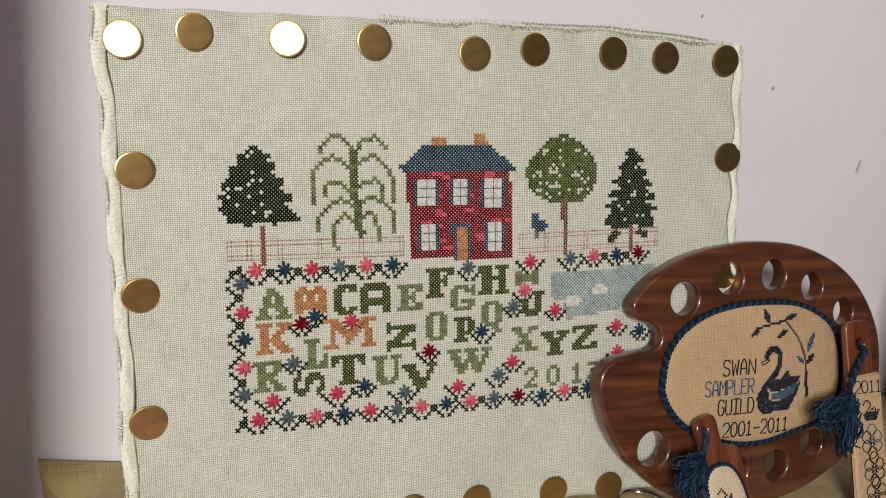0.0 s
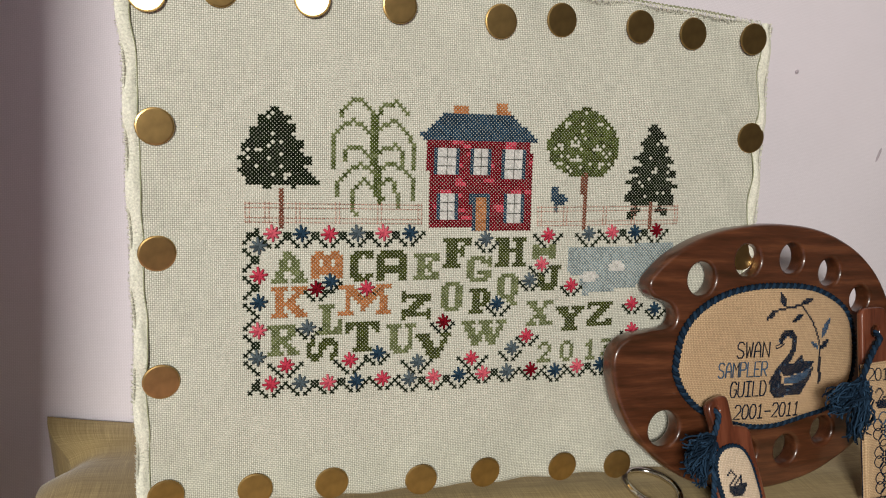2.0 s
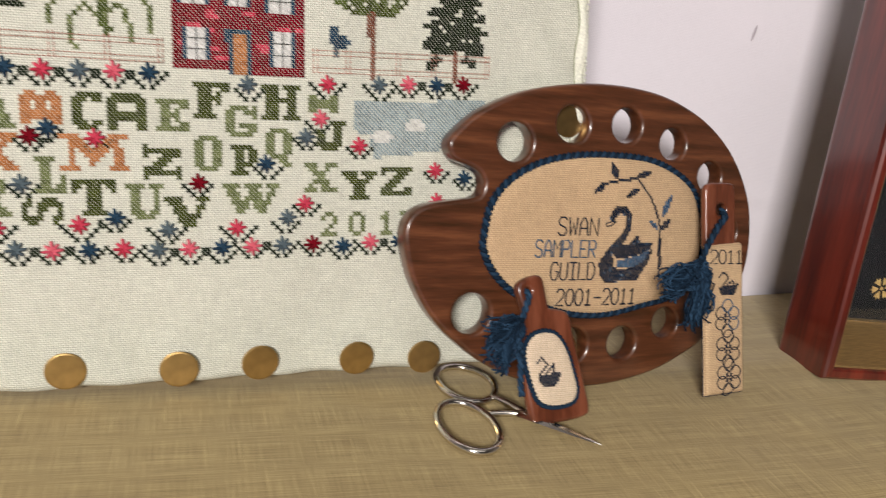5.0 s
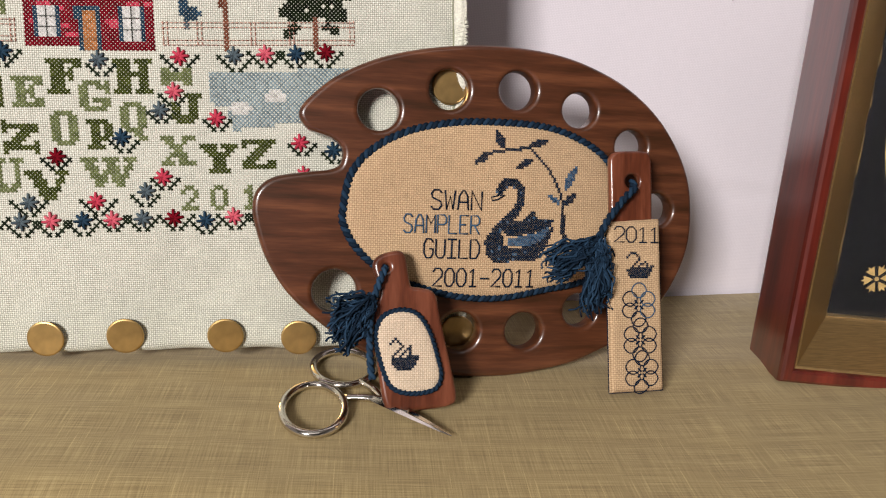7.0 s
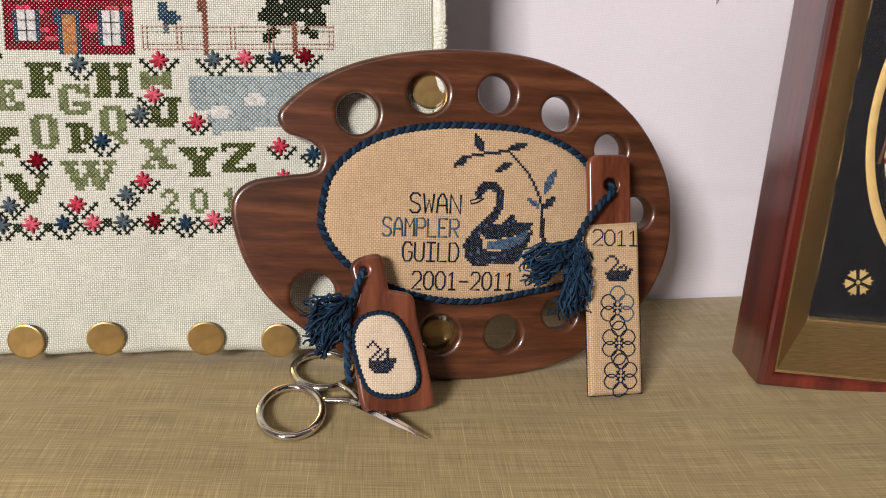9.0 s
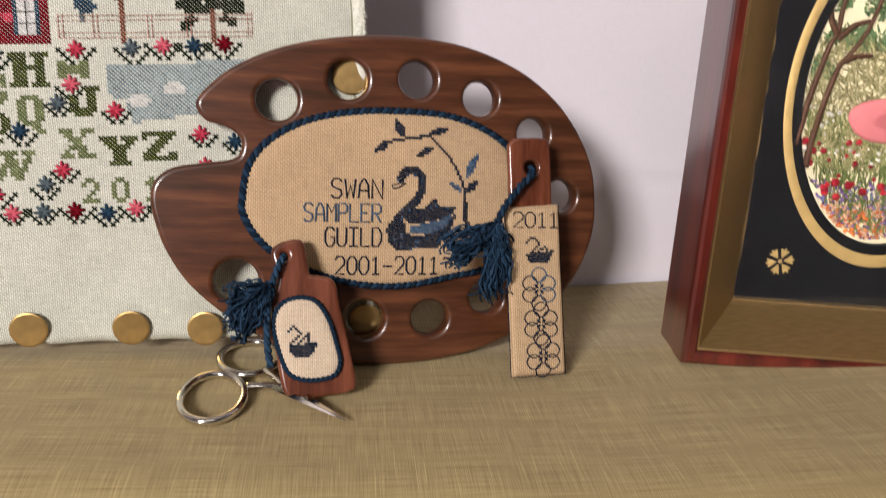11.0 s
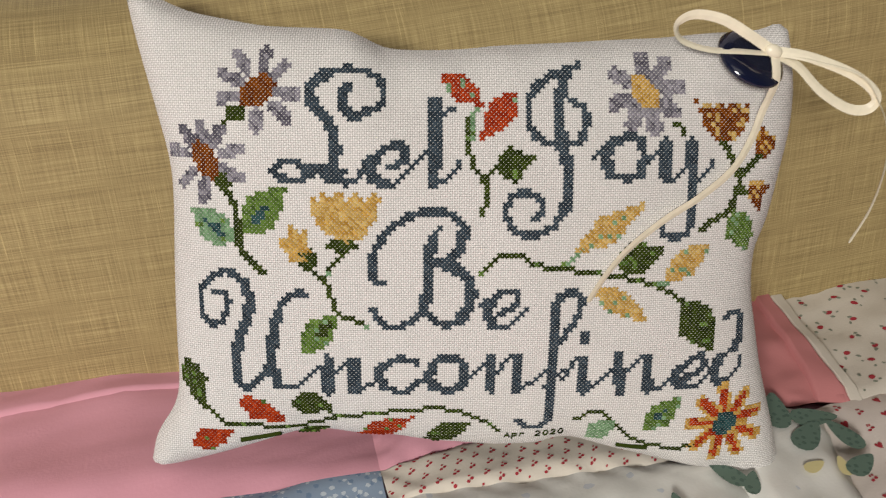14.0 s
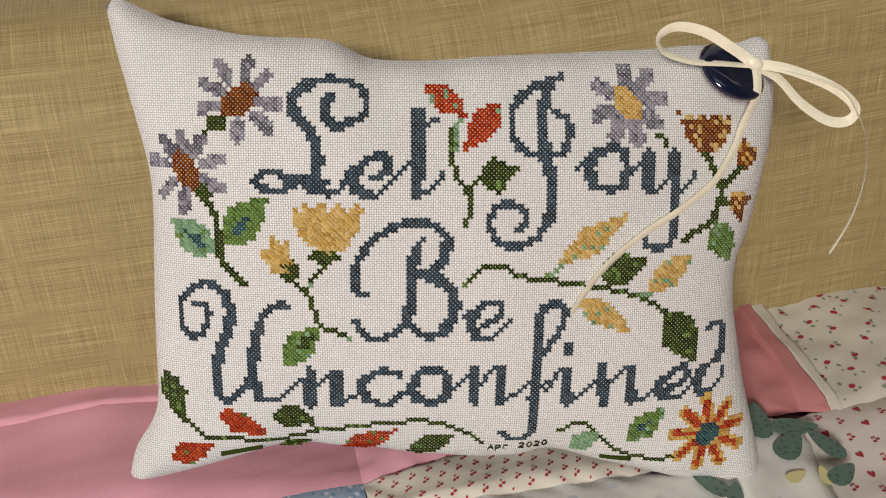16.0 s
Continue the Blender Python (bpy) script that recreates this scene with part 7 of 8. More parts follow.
    U.stroke([(-43.5, -18.5), (-45.0, -17.5), (-48.5, -20.0), (-50.6, -23.8)], SLATE, 1.4)
    U.stroke([(-50.6, -23.8), (-52.0, -30.1), (-52.4, -37.2), (-51.2, -42.4)], SLATE, thick)
    U.stroke([(-51.2, -42.7), (-46.4, -43.6), (-43.7, -40.7), (-39.9, -37.2)], SLATE, 1.2)
    sew_pillow(U, "stitched_letter", "slate-blue script letter U")
    for stems, link in ((([(-38.4, -35.2), (-38.6, -44.1)], [(-32.0, -35.5), (-32.1, -44.0)]), [(-37.4, -39.7), (-34.5, -36.0), (-32.0, -35.5)]), (([(2.3, -34.4), (2.6, -43.1)], [(8.8, -34.5), (9.3, -43.3)]), [(3.6, -38.7), (6.3, -35.0), (8.8, -34.5)]), (([(34.8, -35.2), (35.6, -44.4)], [(42.4, -35.8), (43.2, -44.5)]), [(36.4, -40.3), (39.4, -36.3), (42.4, -35.8)])):
        N = Chart(1.12)
        for s in stems:
            N.stroke(s, SLATE, thick, False)
        N.stroke(link, SLATE, 1.2)
        sew_pillow(N, "stitched_letter", "slate-blue script letter n")
    C = Chart(1.12)
    C.stroke([(-25.0, -37.1), (-25.6, -39.9), (-24.2, -42.8)], SLATE, thick)
    C.stroke([(-24.7, -37.5), (-22.8, -35.6), (-19.4, -34.9), (-16.3, -35.7)], SLATE, 1.5)
    C.stroke([(-24.2, -42.8), (-22.0, -43.7), (-18.9, -43.8), (-15.4, -40.6)], SLATE, 1.4)
    C.stroke([(-30.9, -44.7), (-25.6, -40.6)], SLATE, 1.1, False)
    sew_pillow(C, "stitched_letter", "slate-blue script letter c")
    O = Chart(1.12)
    O.stroke([(-12.1, -36.6), (-13.2, -39.7), (-11.7, -42.6)], SLATE, thick)
    O.stroke([(-11.5, -35.6), (-8.1, -34.5), (-5.3, -35.5), (-4.0, -38.6), (-5.2, -42.4)], SLATE, 1.9)
    O.stroke([(-11.5, -42.9), (-8.0, -43.6), (-5.2, -42.7)], SLATE, 1.5)
    O.stroke([(-3.5, -41.4), (-1.0, -38.6), (1.5, -36.2)], SLATE, 1.1, False)
    O.stroke([(-15.4, -40.6), (-13.2, -38.5)], SLATE, 1.1, False)
    sew_pillow(O, "stitched_letter", "slate-blue script letter o")
    F = Chart(1.12)
    F.stroke([(18.1, -21.5), (17.6, -30.4), (17.9, -41.2), (17.8, -52.9)], SLATE, thick)
    F.stroke([(18.1, -20.9), (19.4, -18.6), (22.3, -17.8), (24.6, -19.6), (23.6, -23.7), (21.0, -28.1), (18.8, -30.7)], SLATE, 1.5)
    F.stroke([(17.8, -53.2), (16.2, -55.3), (12.6, -55.4), (9.8, -53.3)], SLATE, 1.4)
    F.stroke([(10.1, -42.6), (14.4, -40.8), (17.8, -36.5)], SLATE, 1.2)
    F.stroke([(15.9, -42.8), (22.2, -38.2)], SLATE, 1.2, False)
    sew_pillow(F, "stitched_letter", "slate-blue script letter f")
    I = Chart(1.12)
    I.stroke([(25.6, -35.8), (26.3, -44.1)], SLATE, thick, False)
    I.stroke([(20.2, -41.3), (23.5, -35.7), (25.6, -35.5)], SLATE, 1.2, False)
    I.stroke([(26.7, -44.1), (29.7, -42.6), (34.3, -36.4)], SLATE, 1.2)
    I.oval([(25.8, -29.8)][0], 1.6, 2.0, SLATE)
    sew_pillow(I, "stitched_letter", "slate-blue script letter i")
    E = Chart(1.12)
    E.stroke([(51.1, -39.7), (50.4, -41.9), (52.5, -44.0)], SLATE, thick)
    E.stroke([(43.7, -44.5), (46.9, -44.0), (50.2, -40.3)], SLATE, 1.1)
    E.stroke([(51.2, -40.4), (54.6, -36.8), (57.3, -36.0), (58.2, -38.3), (55.9, -40.7), (52.9, -41.8)], SLATE, 1.5)
    E.stroke([(52.5, -44.0), (56.4, -44.4), (60.7, -40.1)], SLATE, 1.2)
    sew_pillow(E, "stitched_letter", "slate-blue script letter e")
    D = Chart(1.12)
    D.stroke([(62.7, -37.3), (61.0, -40.1), (62.4, -43.4)], SLATE, 2.4)
    D.stroke([(62.7, -43.5), (65.4, -43.4), (67.5, -41.3), (69.1, -37.9)], SLATE, 1.3)
    D.stroke([(63.0, -37.4), (65.5, -36.3), (67.3, -34.3)], SLATE, 1.3)
    D.stroke([(67.3, -34.3), (68.4, -29.7), (68.2, -26.9)], SLATE, 2.2)
    D.stroke([(68.2, -26.5), (66.0, -24.8), (63.5, -26.5)], SLATE, 1.4)
    sew_pillow(D, "stitched_letter", "slate-blue script letter d")


def daisy(center, angles, inner, outer, wide, slots, hub, hub_size, hub_turn, label):
    """Blunt petals at the given angles in mixed shades, round an oval heart."""
    c = Chart(1.12)
    x, y = center
    rnd = random.Random(len(angles) + int(x))
    for k, deg in enumerate(angles):
        w, r = radians(deg), outer * rnd.uniform(0.9, 1.06)
        at = lambda q: (x + r * q * math.cos(w), y + r * q * math.sin(w))
        c.stroke([at(inner / outer), at(0.62)], slots[k % len(slots)], wide * 0.62, False)
        c.stroke([at(0.55), at(0.9)], slots[(k + 1) % len(slots)], wide, False)
    for k in list(c.cells):
        if rnd.random() < 0.45:
            c.cells[k] = slots[rnd.randrange(len(slots))]
    c.oval(center, hub_size[0], hub_size[1], hub, hub_turn)
    sew_pillow(c, "stitched_flower", label, 0.46)


def dotted(chart, slot, share, seed, only=None):
    rnd = random.Random(seed)
    for k in list(chart.cells):
        if (only is None or chart.cells[k] == only) and rnd.random() < share:
            chart.cells[k] = slot
    return chart


def pillow_flowers():
    daisy((-54.1, 30.4), (78, 42, -4, -42, -92, 192, 155, 120), 4.4, 10.2, 2.6, (LILAC, PLUM, LILAC), RUST, (4.9, 3.2), 38, "lilac-grey daisy with a rust centre")
    daisy((-67.2, 14.1), (97, 128, 166, 222, 266, -26, 18, 62), 4.2, 10.0, 2.6, (LILAC, LILAC, PLUM), RUST, (5.2, 2.9), -58, "lilac-grey daisy with a rust centre")
    daisy((39.1, 30.6), (95, 52, 8, -34, -74, -114, 200, 150), 3.0, 9.7, 3.3, (LILAC, PLUM, LILAC), GOLD, (4.6, 3.0), -48, "lilac flower with a yellow centre")
    c = Chart(1.12)
    x, y = [(66.1, -55.7)][0]
    for inner, outer, wide, slot in ((3.0, 10.0, 3.0, GOLD), (4.6, 9.4, 1.75, SCARLET)):
        for k in range(9):
            w = 2 * math.pi * k / 9 + 0.3
            c.stroke([(x + inner * math.cos(w), y + inner * math.sin(w)), (x + outer * math.cos(w), y + outer * math.sin(w))], slot, wide, False)
    c.oval((x, y), 3.0, 3.6, TEAL, -30)
    sew_pillow(c, "stitched_flower", "gold and scarlet flower with a blue centre")
    c = Chart(1.12).leaf(*[(-10.0, 34.5), (-0.1, 27.2)], 6.5, SCARLET).leaf(*[(8.0, 30.7), (-0.7, 19.5)], 7, SCARLET)
    sew_pillow(dotted(c, MINT, 0.1, 2), "stitched_flower", "scarlet bud")
    c = Chart(1.12)
    for pts in ([(-3.5, 24.3), (-3.8, 18.7), (-2.8, 13.1), (-0.1, 9.3), (1.1, 6.4), (0.5, 3.9), (-0.7, 1.7)], [(-0.1, 9.1), (2.6, 12.3), (4.5, 13.1)], [(8.6, 13.9), (10.5, 14.8), (11.9, 15.6)]):
        c.stroke(pts, FOREST, 1.3)
    c.leaf(*[(2.9, 12.6), (11.1, 14.8)], 8.5, FOREST)
    c.stroke([(-2.0, 26.1), (-2.8, 22.9), (-3.1, 19.8)], MINT, 1)
    sew_pillow(dotted(c, LEAF, 0.08, 4), "stitched_stem", "forest green stem with one leaf")
    c = Chart(1.12).fill([(-41.9, 7.5), (-40.2, 4.3), (-38.4, 7.0), (-36.8, 4.6), (-35.0, 7.6), (-32.9, 4.4), (-30.7, 7.3), (-28.4, 4.4), (-26.2, 6.3), (-25.0, 5.5), (-26.0, 0.1), (-29.3, -3.8), (-33.1, -5.2), (-37.6, -3.0), (-40.8, 0.5)], BUFF)
    sew_pillow(dotted(c, GOLD, 0.3, 6), "stitched_flower", "buff yellow tulip")
    c = Chart(1.12).fill([(-50.2, -4.3), (-47.7, -4.5), (-46.5, -1.5), (-44.7, -3.4), (-43.3, -1.7), (-42.6, -5.8), (-41.5, -8.0), (-43.2, -10.3), (-46.2, -10.1), (-48.4, -7.3)], BUFF)
    sew_pillow(dotted(c, GOLD, 0.35, 7), "stitched_flower", "small buff yellow tulip")
    c = Chart(1.12)
    for pts in ([(-32.5, -6.0), (-33.9, -8.5), (-35.9, -10.5), (-37.8, -12.7), (-38.2, -15.0)], [(-42.7, -10.3), (-40.6, -12.8), (-38.4, -15.0)], [(-38.2, -15.0), (-37.4, -18.4), (-36.4, -21.5)], [(-36.1, -21.8), (-33.7, -23.8), (-30.4, -24.9), (-28.2, -26.7)]):
        c.stroke(pts, FOREST, 1.3)
    c.oval([(-42.7, -9.5)][0], 2.2, 2.4, FOREST).oval([(-34.2, -6.0)][0], 3.6, 1.5, FOREST)
    c.leaf(*[(-45.1, -33.4), (-35.6, -22.9)], 7.8, LEAF).leaf(*[(-41.0, -29.7), (-37.0, -25.0)], 3, FOREST)
    sew_pillow(dotted(c, MINT, 0.06, 3), "stitched_stem", "forest green branching stem")
    c = Chart(1.12)
    for pts in ([(-62.7, 8.0), (-60.6, 4.5), (-59.6, 0.7), (-59.5, -3.4), (-58.8, -7.3), (-57.0, -10.0), (-54.9, -11.9), (-53.0, -13.0)], [(-58.8, -6.2), (-61.0, -4.9), (-62.3, -4.1)]):
        c.stroke(pts, FOREST, 1.4)
    c.oval([(-62.9, 8.8)][0], 2.0, 2.0, FOREST)
    c.leaf(*[(-58.4, -3.4), (-47.6, 8.2)], 9.5, LEAF).leaf(*[(-56.4, -1.2), (-51.0, 4.1)], 2.8, TEAL)
    c.leaf(*[(-60.7, -6.0), (-71.4, 2.5)], 9.0, MINT).leaf(*[(-62.7, -4.6), (-67.8, -0.4)], 2.6, TEAL)
    c.oval([(-58.9, 25.6)][0], 2.4, 1.8, FOREST).stroke([(-60.0, 25.1), (-61.7, 23.2)], FOREST, 1, False)
    sew_pillow(dotted(c, LEAF, 0.06, 9, MINT), "stitched_stem", "green stem with two leaves")
    c = Chart(1.12).fill([(51.9, 29.0), (53.1, 26.8), (54.6, 28.5), (56.4, 26.8), (58.2, 29.0), (60.4, 26.9), (62.5, 28.8), (64.4, 27.2), (66.5, 29.4), (66.3, 25.0), (64.3, 20.5), (60.9, 18.8), (57.2, 19.4), (54.1, 23.0)], RUST)
    sew_pillow(dotted(c, BUFF, 0.22, 11), "stitched_flower", "rust and gold tulip")
    c = Chart(1.12).fill([(69.6, 23.0), (71.4, 20.8), (74.5, 19.9), (73.7, 16.5), (71.1, 14.8), (68.3, 16.3), (68.1, 19.9)], RUST)
    c.fill([(67.5, 8.9), (69.4, 9.7), (73.7, 7.3), (71.8, 5.1), (71.1, 1.3), (68.9, 3.2), (67.1, 5.8)], RUST)
    sew_pillow(dotted(c, GOLD, 0.3, 12), "stitched_flower", "small rust bud")
    c = Chart(1.12)
    for pts in ([(59.3, 19.1), (61.0, 16.1), (62.7, 13.2), (64.2, 10.4), (63.8, 6.7), (62.7, 3.3), (60.6, 1.1), (57.6, -0.5), (54.7, -2.7)], [(69.4, 14.9), (66.9, 12.3), (64.5, 9.8)], [(67.1, 5.8), (64.7, 7.6)]):
        c.stroke(pts, FOREST, 1.5)
    c.leaf(*[(62.8, 1.9), (69.7, -9.5)], 8.5, LEAF)
    c.stroke([(46.4, 23.5), (48.7, 22.4), (48.2, 20.5)], FOREST, 1.2)
    sew_pillow(dotted(c, MINT, 0.15, 13, LEAF), "stitched_stem", "green stem with buds and one leaf")
    c = Chart(1.12)
    for pts in ([(-0.1, -12.4), (2.4, -9.6), (5.7, -8.2), (9.0, -8.5), (12.7, -10.3), (17.5, -11.7), (23.2, -12.4), (28.9, -13.3), (36.2, -14.6), (42.2, -16.2), (47.8, -18.8), (52.6, -21.9)], [(34.1, -11.7), (37.2, -10.3)]):
        c.stroke(pts, FOREST, 1.3)
    c.leaf(*[(32.6, -11.4), (44.7, -7.6)], 8.5, FOREST)
    c.leaf(*[(51.0, -20.7), (60.2, -34.6)], 11, FOREST)
    c.stroke([(20.0, -11.2), (23.9, -7.8)], MINT, 1, False).stroke([(46.7, -15.8), (44.3, -16.6)], MINT, 1, False)
    sew_pillow(dotted(c, LEAF, 0.12, 14), "stitched_stem", "forest green bough with leaves")
    c = Chart(1.12).leaf(*[(22.7, -7.5), (39.4, 4.0)], 7, BUFF).leaf(*[(45.5, -15.2), (58.0, -6.3)], 7.5, BUFF).leaf(*[(27.3, -16.4), (42.0, -26.0)], 6.5, BUFF)
    dotted(c, GOLD, 0.25, 15)
    sew_pillow(dotted(c, MINT, 0.08, 16), "stitched_flower", "buff yellow seed head")
    c = Chart(1.12)
    for pts in ([(-70.3, -49.7), (-67.6, -52.5), (-64.2, -54.0), (-57.7, -54.7), (-50.5, -55.2), (-43.2, -54.7), (-37.9, -53.3), (-34.4, -51.9)], [(-37.3, -52.6), (-28.7, -51.3), (-20.0, -50.0), (-11.4, -49.1), (-4.1, -50.3), (1.2, -53.1), (5.5, -56.4)], [(-40.1, -49.3), (-38.4, -50.6), (-36.5, -52.6)]):
        c.stroke(pts, FOREST, 1.2)
    c.leaf(*[(-75.3, -36.1), (-71.3, -50.1)], 7.5, FOREST).leaf(*[(-48.3, -47.1), (-37.8, -49.3)], 8, FOREST).leaf(*[(-47.9, -59.8), (-39.5, -56.5)], 5.5, FOREST).leaf(*[(-14.8, -60.4), (-2.0, -54.1)], 7, FOREST)
    c.stroke([(-47.2, -49.1), (-44.4, -49.7)], FOREST, 1, False)
    sew_pillow(dotted(c, LEAF, 0.1, 17), "stitched_stem", "forest green trailing stem with leaves")
    c = Chart(1.12).leaf(*[(-62.4, -46.7), (-49.8, -53.5)], 6.5, SCARLET).leaf(*[(-75.4, -61.1), (-63.8, -56.3)], 7, SCARLET).leaf(*[(-32.4, -60.5), (-16.9, -52.1)], 7, SCARLET)
    sew_pillow(dotted(c, LEAF, 0.1, 18), "stitched_flower", "scarlet pod")
    c = Chart(1.12)
    c.stroke([(25.6, -53.5), (28.7, -51.5), (32.3, -51.3), (35.4, -54.3), (39.9, -58.5), (45.4, -61.5), (51.7, -63.1), (58.0, -62.3)], FOREST, 1.3)
    c.leaf(*[(43.4, -56.8), (52.6, -47.3)], 8, LEAF).leaf(*[(28.7, -59.9), (36.0, -54.3)], 7, MINT).leaf(*[(45.6, -54.5), (49.2, -50.5)], 2.2, TEAL)
    sew_pillow(dotted(c, MINT, 0.12, 19, LEAF), "stitched_stem", "green trailing stem with two pale leaves")
    # small backstitched notes along the foot: a date, and two that stay plain bars
    lines = {"2": "0,.8 .3,1 .8,.9 .9,.6 0,0 1,0", "0": ".3,0 0,.4 .3,1 .7,1 1,.5 .7,0 .3,0", "A": "0,0 .5,1 1,0|.2,.4 .8,.4", "p": "0,-.4 0,.7 .8,.7 .9,.3 .1,.1", "r": "0,0 .1,.7 .8,.6"}
    (x0, y0), (x1, y1) = [(6.9, -59.1), (23.3, -58.3)]
    verts, faces = [], []
    text = "Apr 2020"
    for k, ch in enumerate(text):
        if ch == " ":
            continue
        for run in lines[ch].split("|"):
            pts = [tuple(float(q) for q in p.split(",")) for p in run.split()]
            ox, oy = x0 + (x1 - x0) * k / len(text), y0 + (y1 - y0) * k / len(text)
            tube(verts, faces, [PILLOW_LOCAL(ox + a * 1.35, oy + b * 1.7)[0] + PILLOW.n * 0.0004 for a, b in pts], 0.00036, 4)
    mesh_part("stitched_date", verts, faces, Q_FOREST, PILLOW_THING, "tiny backstitched date Apr 2020")
    for a, b in (([(-62.3, -59.4)][0], [(-51.8, -57.7)][0]), ([(37.4, -62.2)][0], [(45.7, -63.1)][0])):
        verts, faces = [], []
        tube(verts, faces, [PILLOW_LOCAL(a[0] + (b[0] - a[0]) * q / 8, a[1] + (b[1] - a[1]) * q / 8)[0] + PILLOW.n * 0.0003 for q in range(9)], 0.0011, 5)
        mesh_part("stitched_bar", verts, faces, Q_FOREST, PILLOW_THING, "small dark green stitched bar")


pillow_letters()
pillow_flowers()


# ---- button and ribbon ----
def build_button():
    th = thing("round_button", "shiny dark navy button sewn to the pillow's corner", "button", place=PILLOW.at(*(64.0, 38.0)))
    p, n = PILLOW_GROUND(*(64.0, 38.0))
    m, nt, b = nodes_of("navy_plastic", 0.12)
    b.inputs["Base Color"].default_value = (0.006, 0.009, 0.03, 1)
    b.inputs["Coat Weight"].default_value = 0.6
    bm = bmesh.new()
    rings = ((0.0, 0.0034), (0.4, 0.0036), (0.62, 0.0037), (0.80, 0.0035), (0.92, 0.0029), (0.98, 0.0021), (1.0, 0.0012), (0.93, 0.0))
    r = 0.0142
    loops = [[bm.verts.new((r * q * math.cos(2 * math.pi * k / 40), r * q * math.sin(2 * math.pi * k / 40), h)) for k in range(40)] for q, h in rings[1:]]
    top = bm.verts.new((0, 0, rings[0][1]))
    for k in range(40):
        bm.faces.new((top, loops[0][k], loops[0][(k + 1) % 40]))
        for a, c in zip(loops, loops[1:]):
            bm.faces.new((a[k], c[k], c[(k + 1) % 40], a[(k + 1) % 40]))
    bpy.context.view_layer.update()
    ob = part("button_disc", bm, m, th, "glossy navy disc with raised rim")
    turn = (PILLOW.n * 0.72 + PILLOW.v * 0.62 + PILLOW.u * 0.26).normalized().to_track_quat("Z", "Y").to_matrix().to_4x4()
    ob.matrix_world = Matrix.Translation(p + PILLOW.n * 0.0062) @ turn
    return p + PILLOW.n * 0.0085


KNOT = build_button()


def ribbon_band(name, pts, lifts, wide, material, parent, inv, label, twist=0.0):
    path = smooth_path([inv @ PILLOW.at(x, y, l) for (x, y), l in zip(pts, lifts)], 8)
    verts, faces, uvs = [], [], []
    n = len(path)
    run = 0.0
    for k, p in enumerate(path):
        d = (path[min(k + 1, n - 1)] - path[max(k - 1, 0)]).normalized()
        side = d.cross(PILLOW.n).normalized()
        face = side.cross(d)
        w = math.sin(twist * k / n)
        side = (side * math.cos(twist * k / n + 0.25) + face * math.sin(twist * k / n + 0.25)).normalized()
        up = d.cross(side).normalized()
        half = wide / 2 * (1 if k < n - 1 else 0.6)
        verts += [p + side * half, p + up * 0.00012, p - side * half, p - up * 0.00025]
    for k in range(n - 1):
        for s in range(4):
            a, b = 4 * k + s, 4 * k + (s + 1) % 4
            faces.append((a, b, b + 4, a + 4))
    return mesh_part(name, verts, faces, material, parent, label, smooth=False)


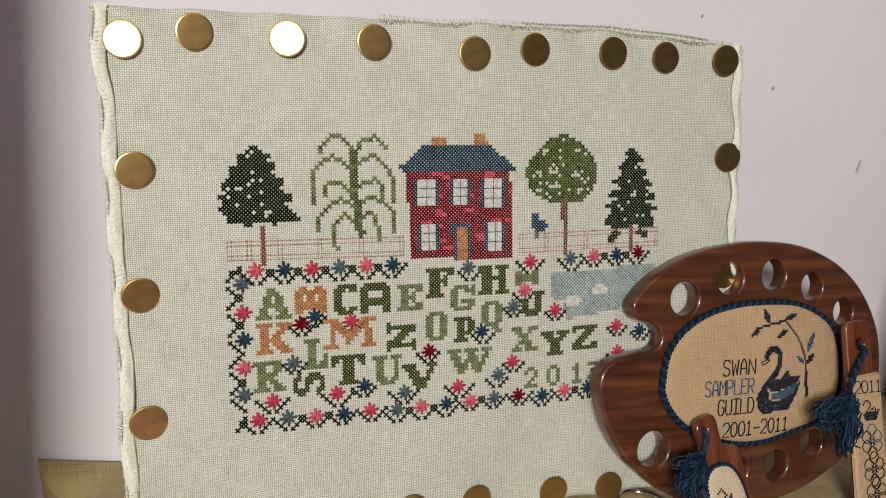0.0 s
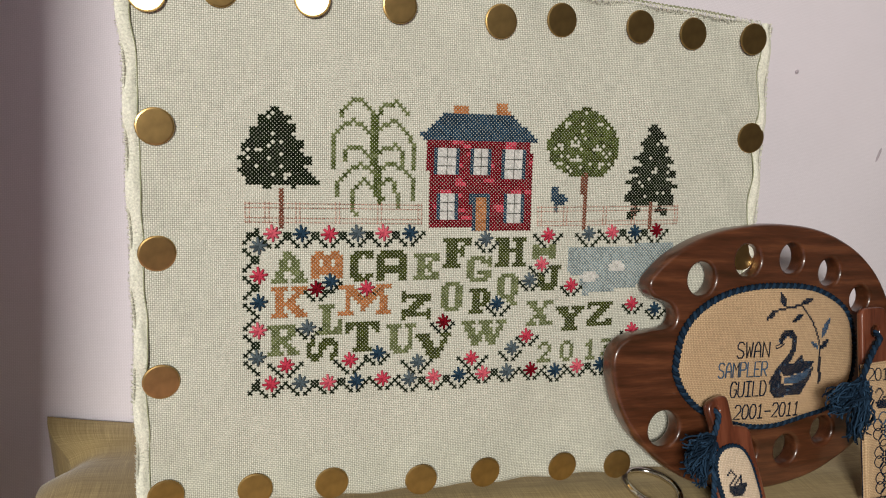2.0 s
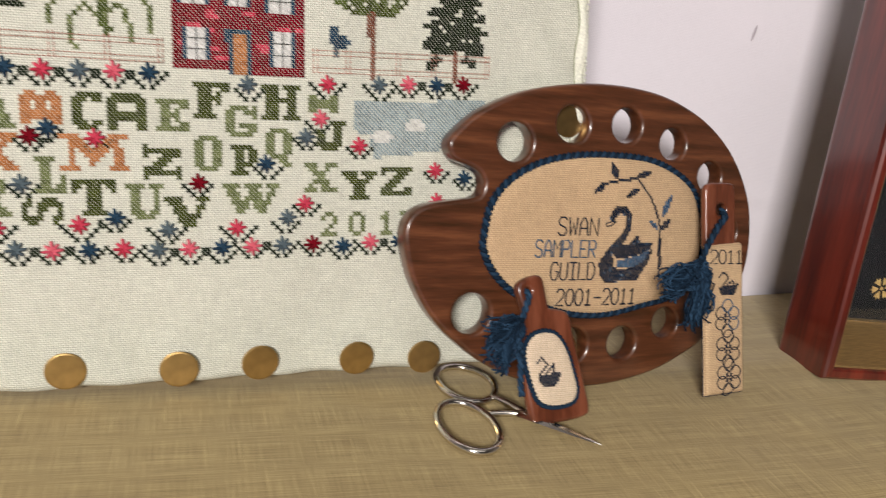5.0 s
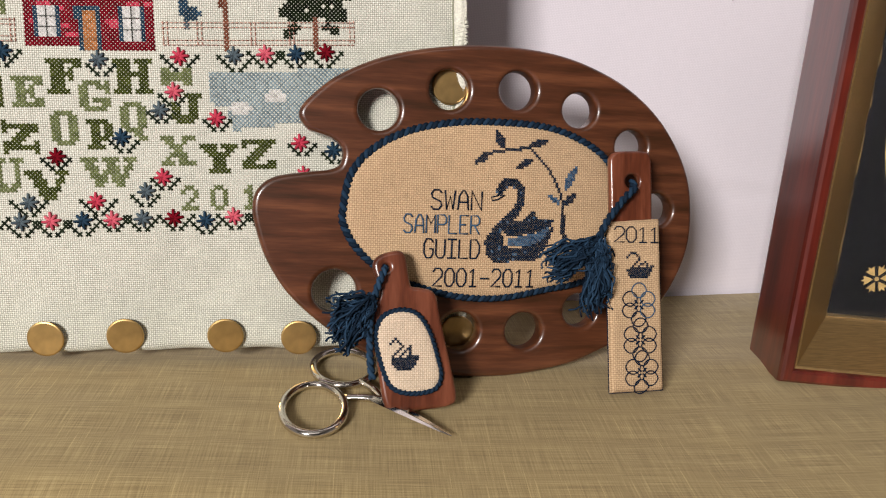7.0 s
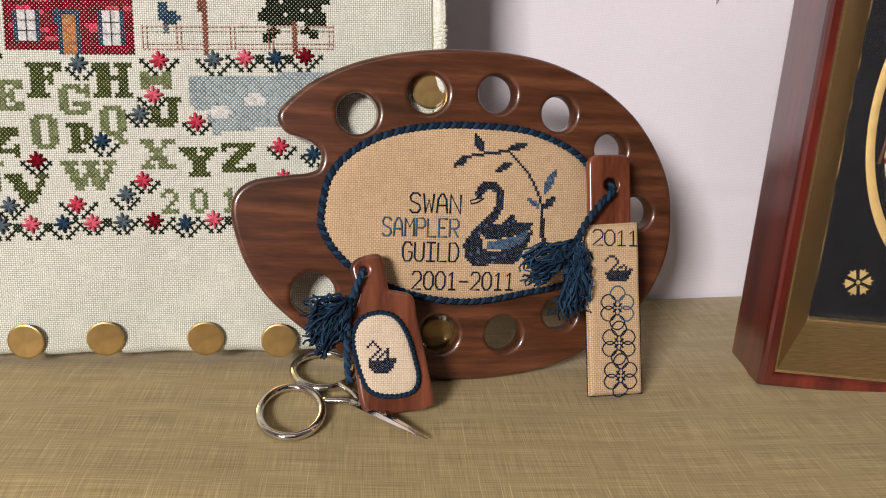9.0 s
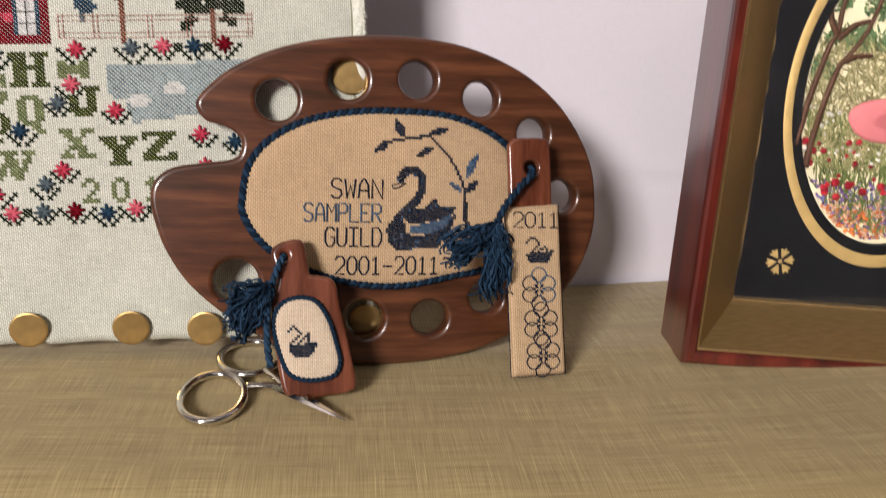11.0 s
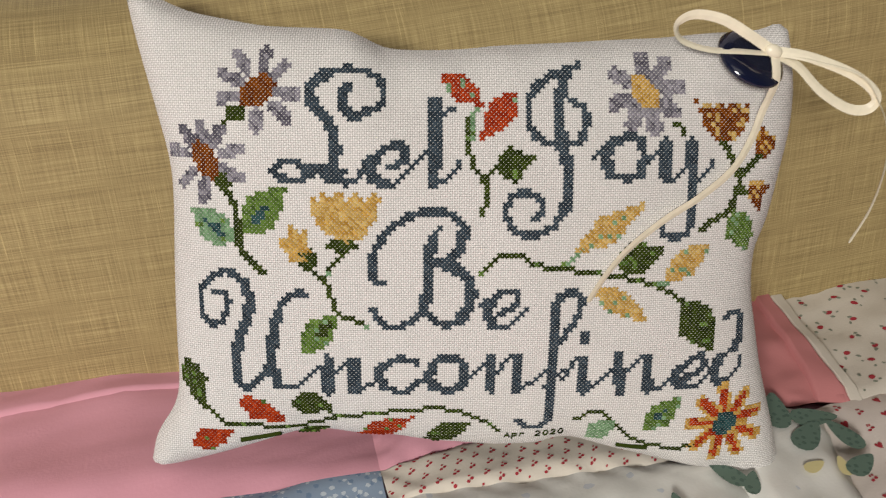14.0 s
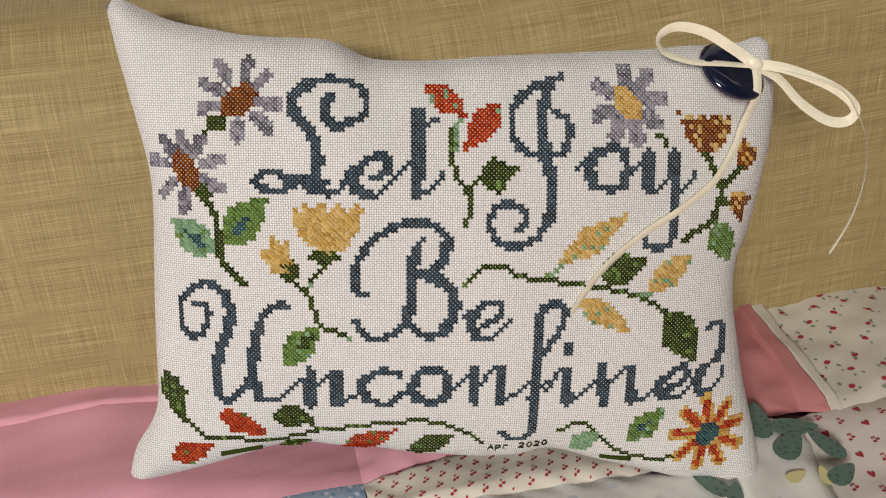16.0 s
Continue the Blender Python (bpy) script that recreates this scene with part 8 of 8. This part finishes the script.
def build_ribbon():
    m = plain("cream_satin", rgb("efe6cf"), 0.32, vary=0.05, scale=300)
    knot = [(67.8, 40.2)][0]
    th = thing("satin_ribbon", "narrow cream satin ribbon tied in a bow over the button", "ribbon", place=PILLOW.at(*knot, 0.015))
    inv = inverse_of(th)
    top = PILLOW_GROUND(*knot)[0]
    base = (top - PILLOW.at(*knot)).dot(PILLOW.n) + 0.0145
    ribbon_band("bow_loop", [(67.8, 40.2), (61.8, 43.5), (54.6, 47.1), (48.1, 48.2), (44.4, 46.1), (46.1, 42.8), (52.6, 40.6), (60.9, 40.1), (67.8, 39.6)], (base, base + 0.002, base + 0.003, base + 0.002, base + 0.001, base - 0.002, base - 0.002, base - 0.001, base), 0.0038, m, th, inv, "flat cream bow loop", 0.8)
    ribbon_band("bow_loop", [(67.8, 40.2), (75.8, 38.9), (87.1, 34.9), (93.9, 30.3), (93.3, 27.0), (88.1, 27.0), (80.6, 31.1), (74.5, 36.8), (68.4, 39.6)], (base, base + 0.002, base + 0.002, base, base - 0.002, base - 0.002, base - 0.001, base - 0.001, base), 0.0040, m, th, inv, "flat cream bow loop", -0.7)

    def on_cloth(pts, over):
        out = []
        for x, y in pts:
            p, _ = PILLOW_GROUND(x, y)
            out.append((p - PILLOW.at(x, y)).dot(PILLOW.n) + over)
        return out
    tail = [(68.1, 39.6), (69.0, 33.4), (68.5, 26.3), (66.2, 19.2), (61.4, 11.8), (53.0, 5.4), (44.2, 0.1), (35.6, -6.6), (30.0, -13.2), (25.8, -20.0)]
    lifts = on_cloth(tail, 0.0022)
    lifts[0], lifts[1], lifts[2] = base + 0.001, base + 0.0005, lifts[2] + 0.002
    ribbon_band("ribbon_tail", tail, lifts, 0.0040, m, th, inv, "long cream ribbon tail across the pillow", 0.5)
    tail = [(68.7, 39.6), (77.5, 37.7), (88.6, 34.7), (94.7, 28.8), (98.5, 21.6), (100.6, 12.6), (100.4, 1.8), (97.9, -8.0)]
    ribbon_band("ribbon_tail", tail, (base, base + 0.003, base + 0.003, base, base - 0.002, base - 0.006, base - 0.012, base - 0.018), 0.0014, m, th, inv, "curling cream ribbon tail", 1.6)
    bm = bmesh.new()
    turn = Matrix((PILLOW.u, PILLOW.v, PILLOW.n)).transposed().to_4x4()
    bmesh.ops.create_uvsphere(bm, u_segments=14, v_segments=8, radius=1, matrix=Matrix.Translation(inv @ PILLOW.at(*knot, base + 0.0008)) @ turn @ Matrix.Rotation(radians(-25), 4, "Z") @ Matrix.Diagonal((0.0036, 0.0026, 0.0017, 1)))
    part("knot", bm, m, th, "small tight ribbon knot")


build_ribbon()
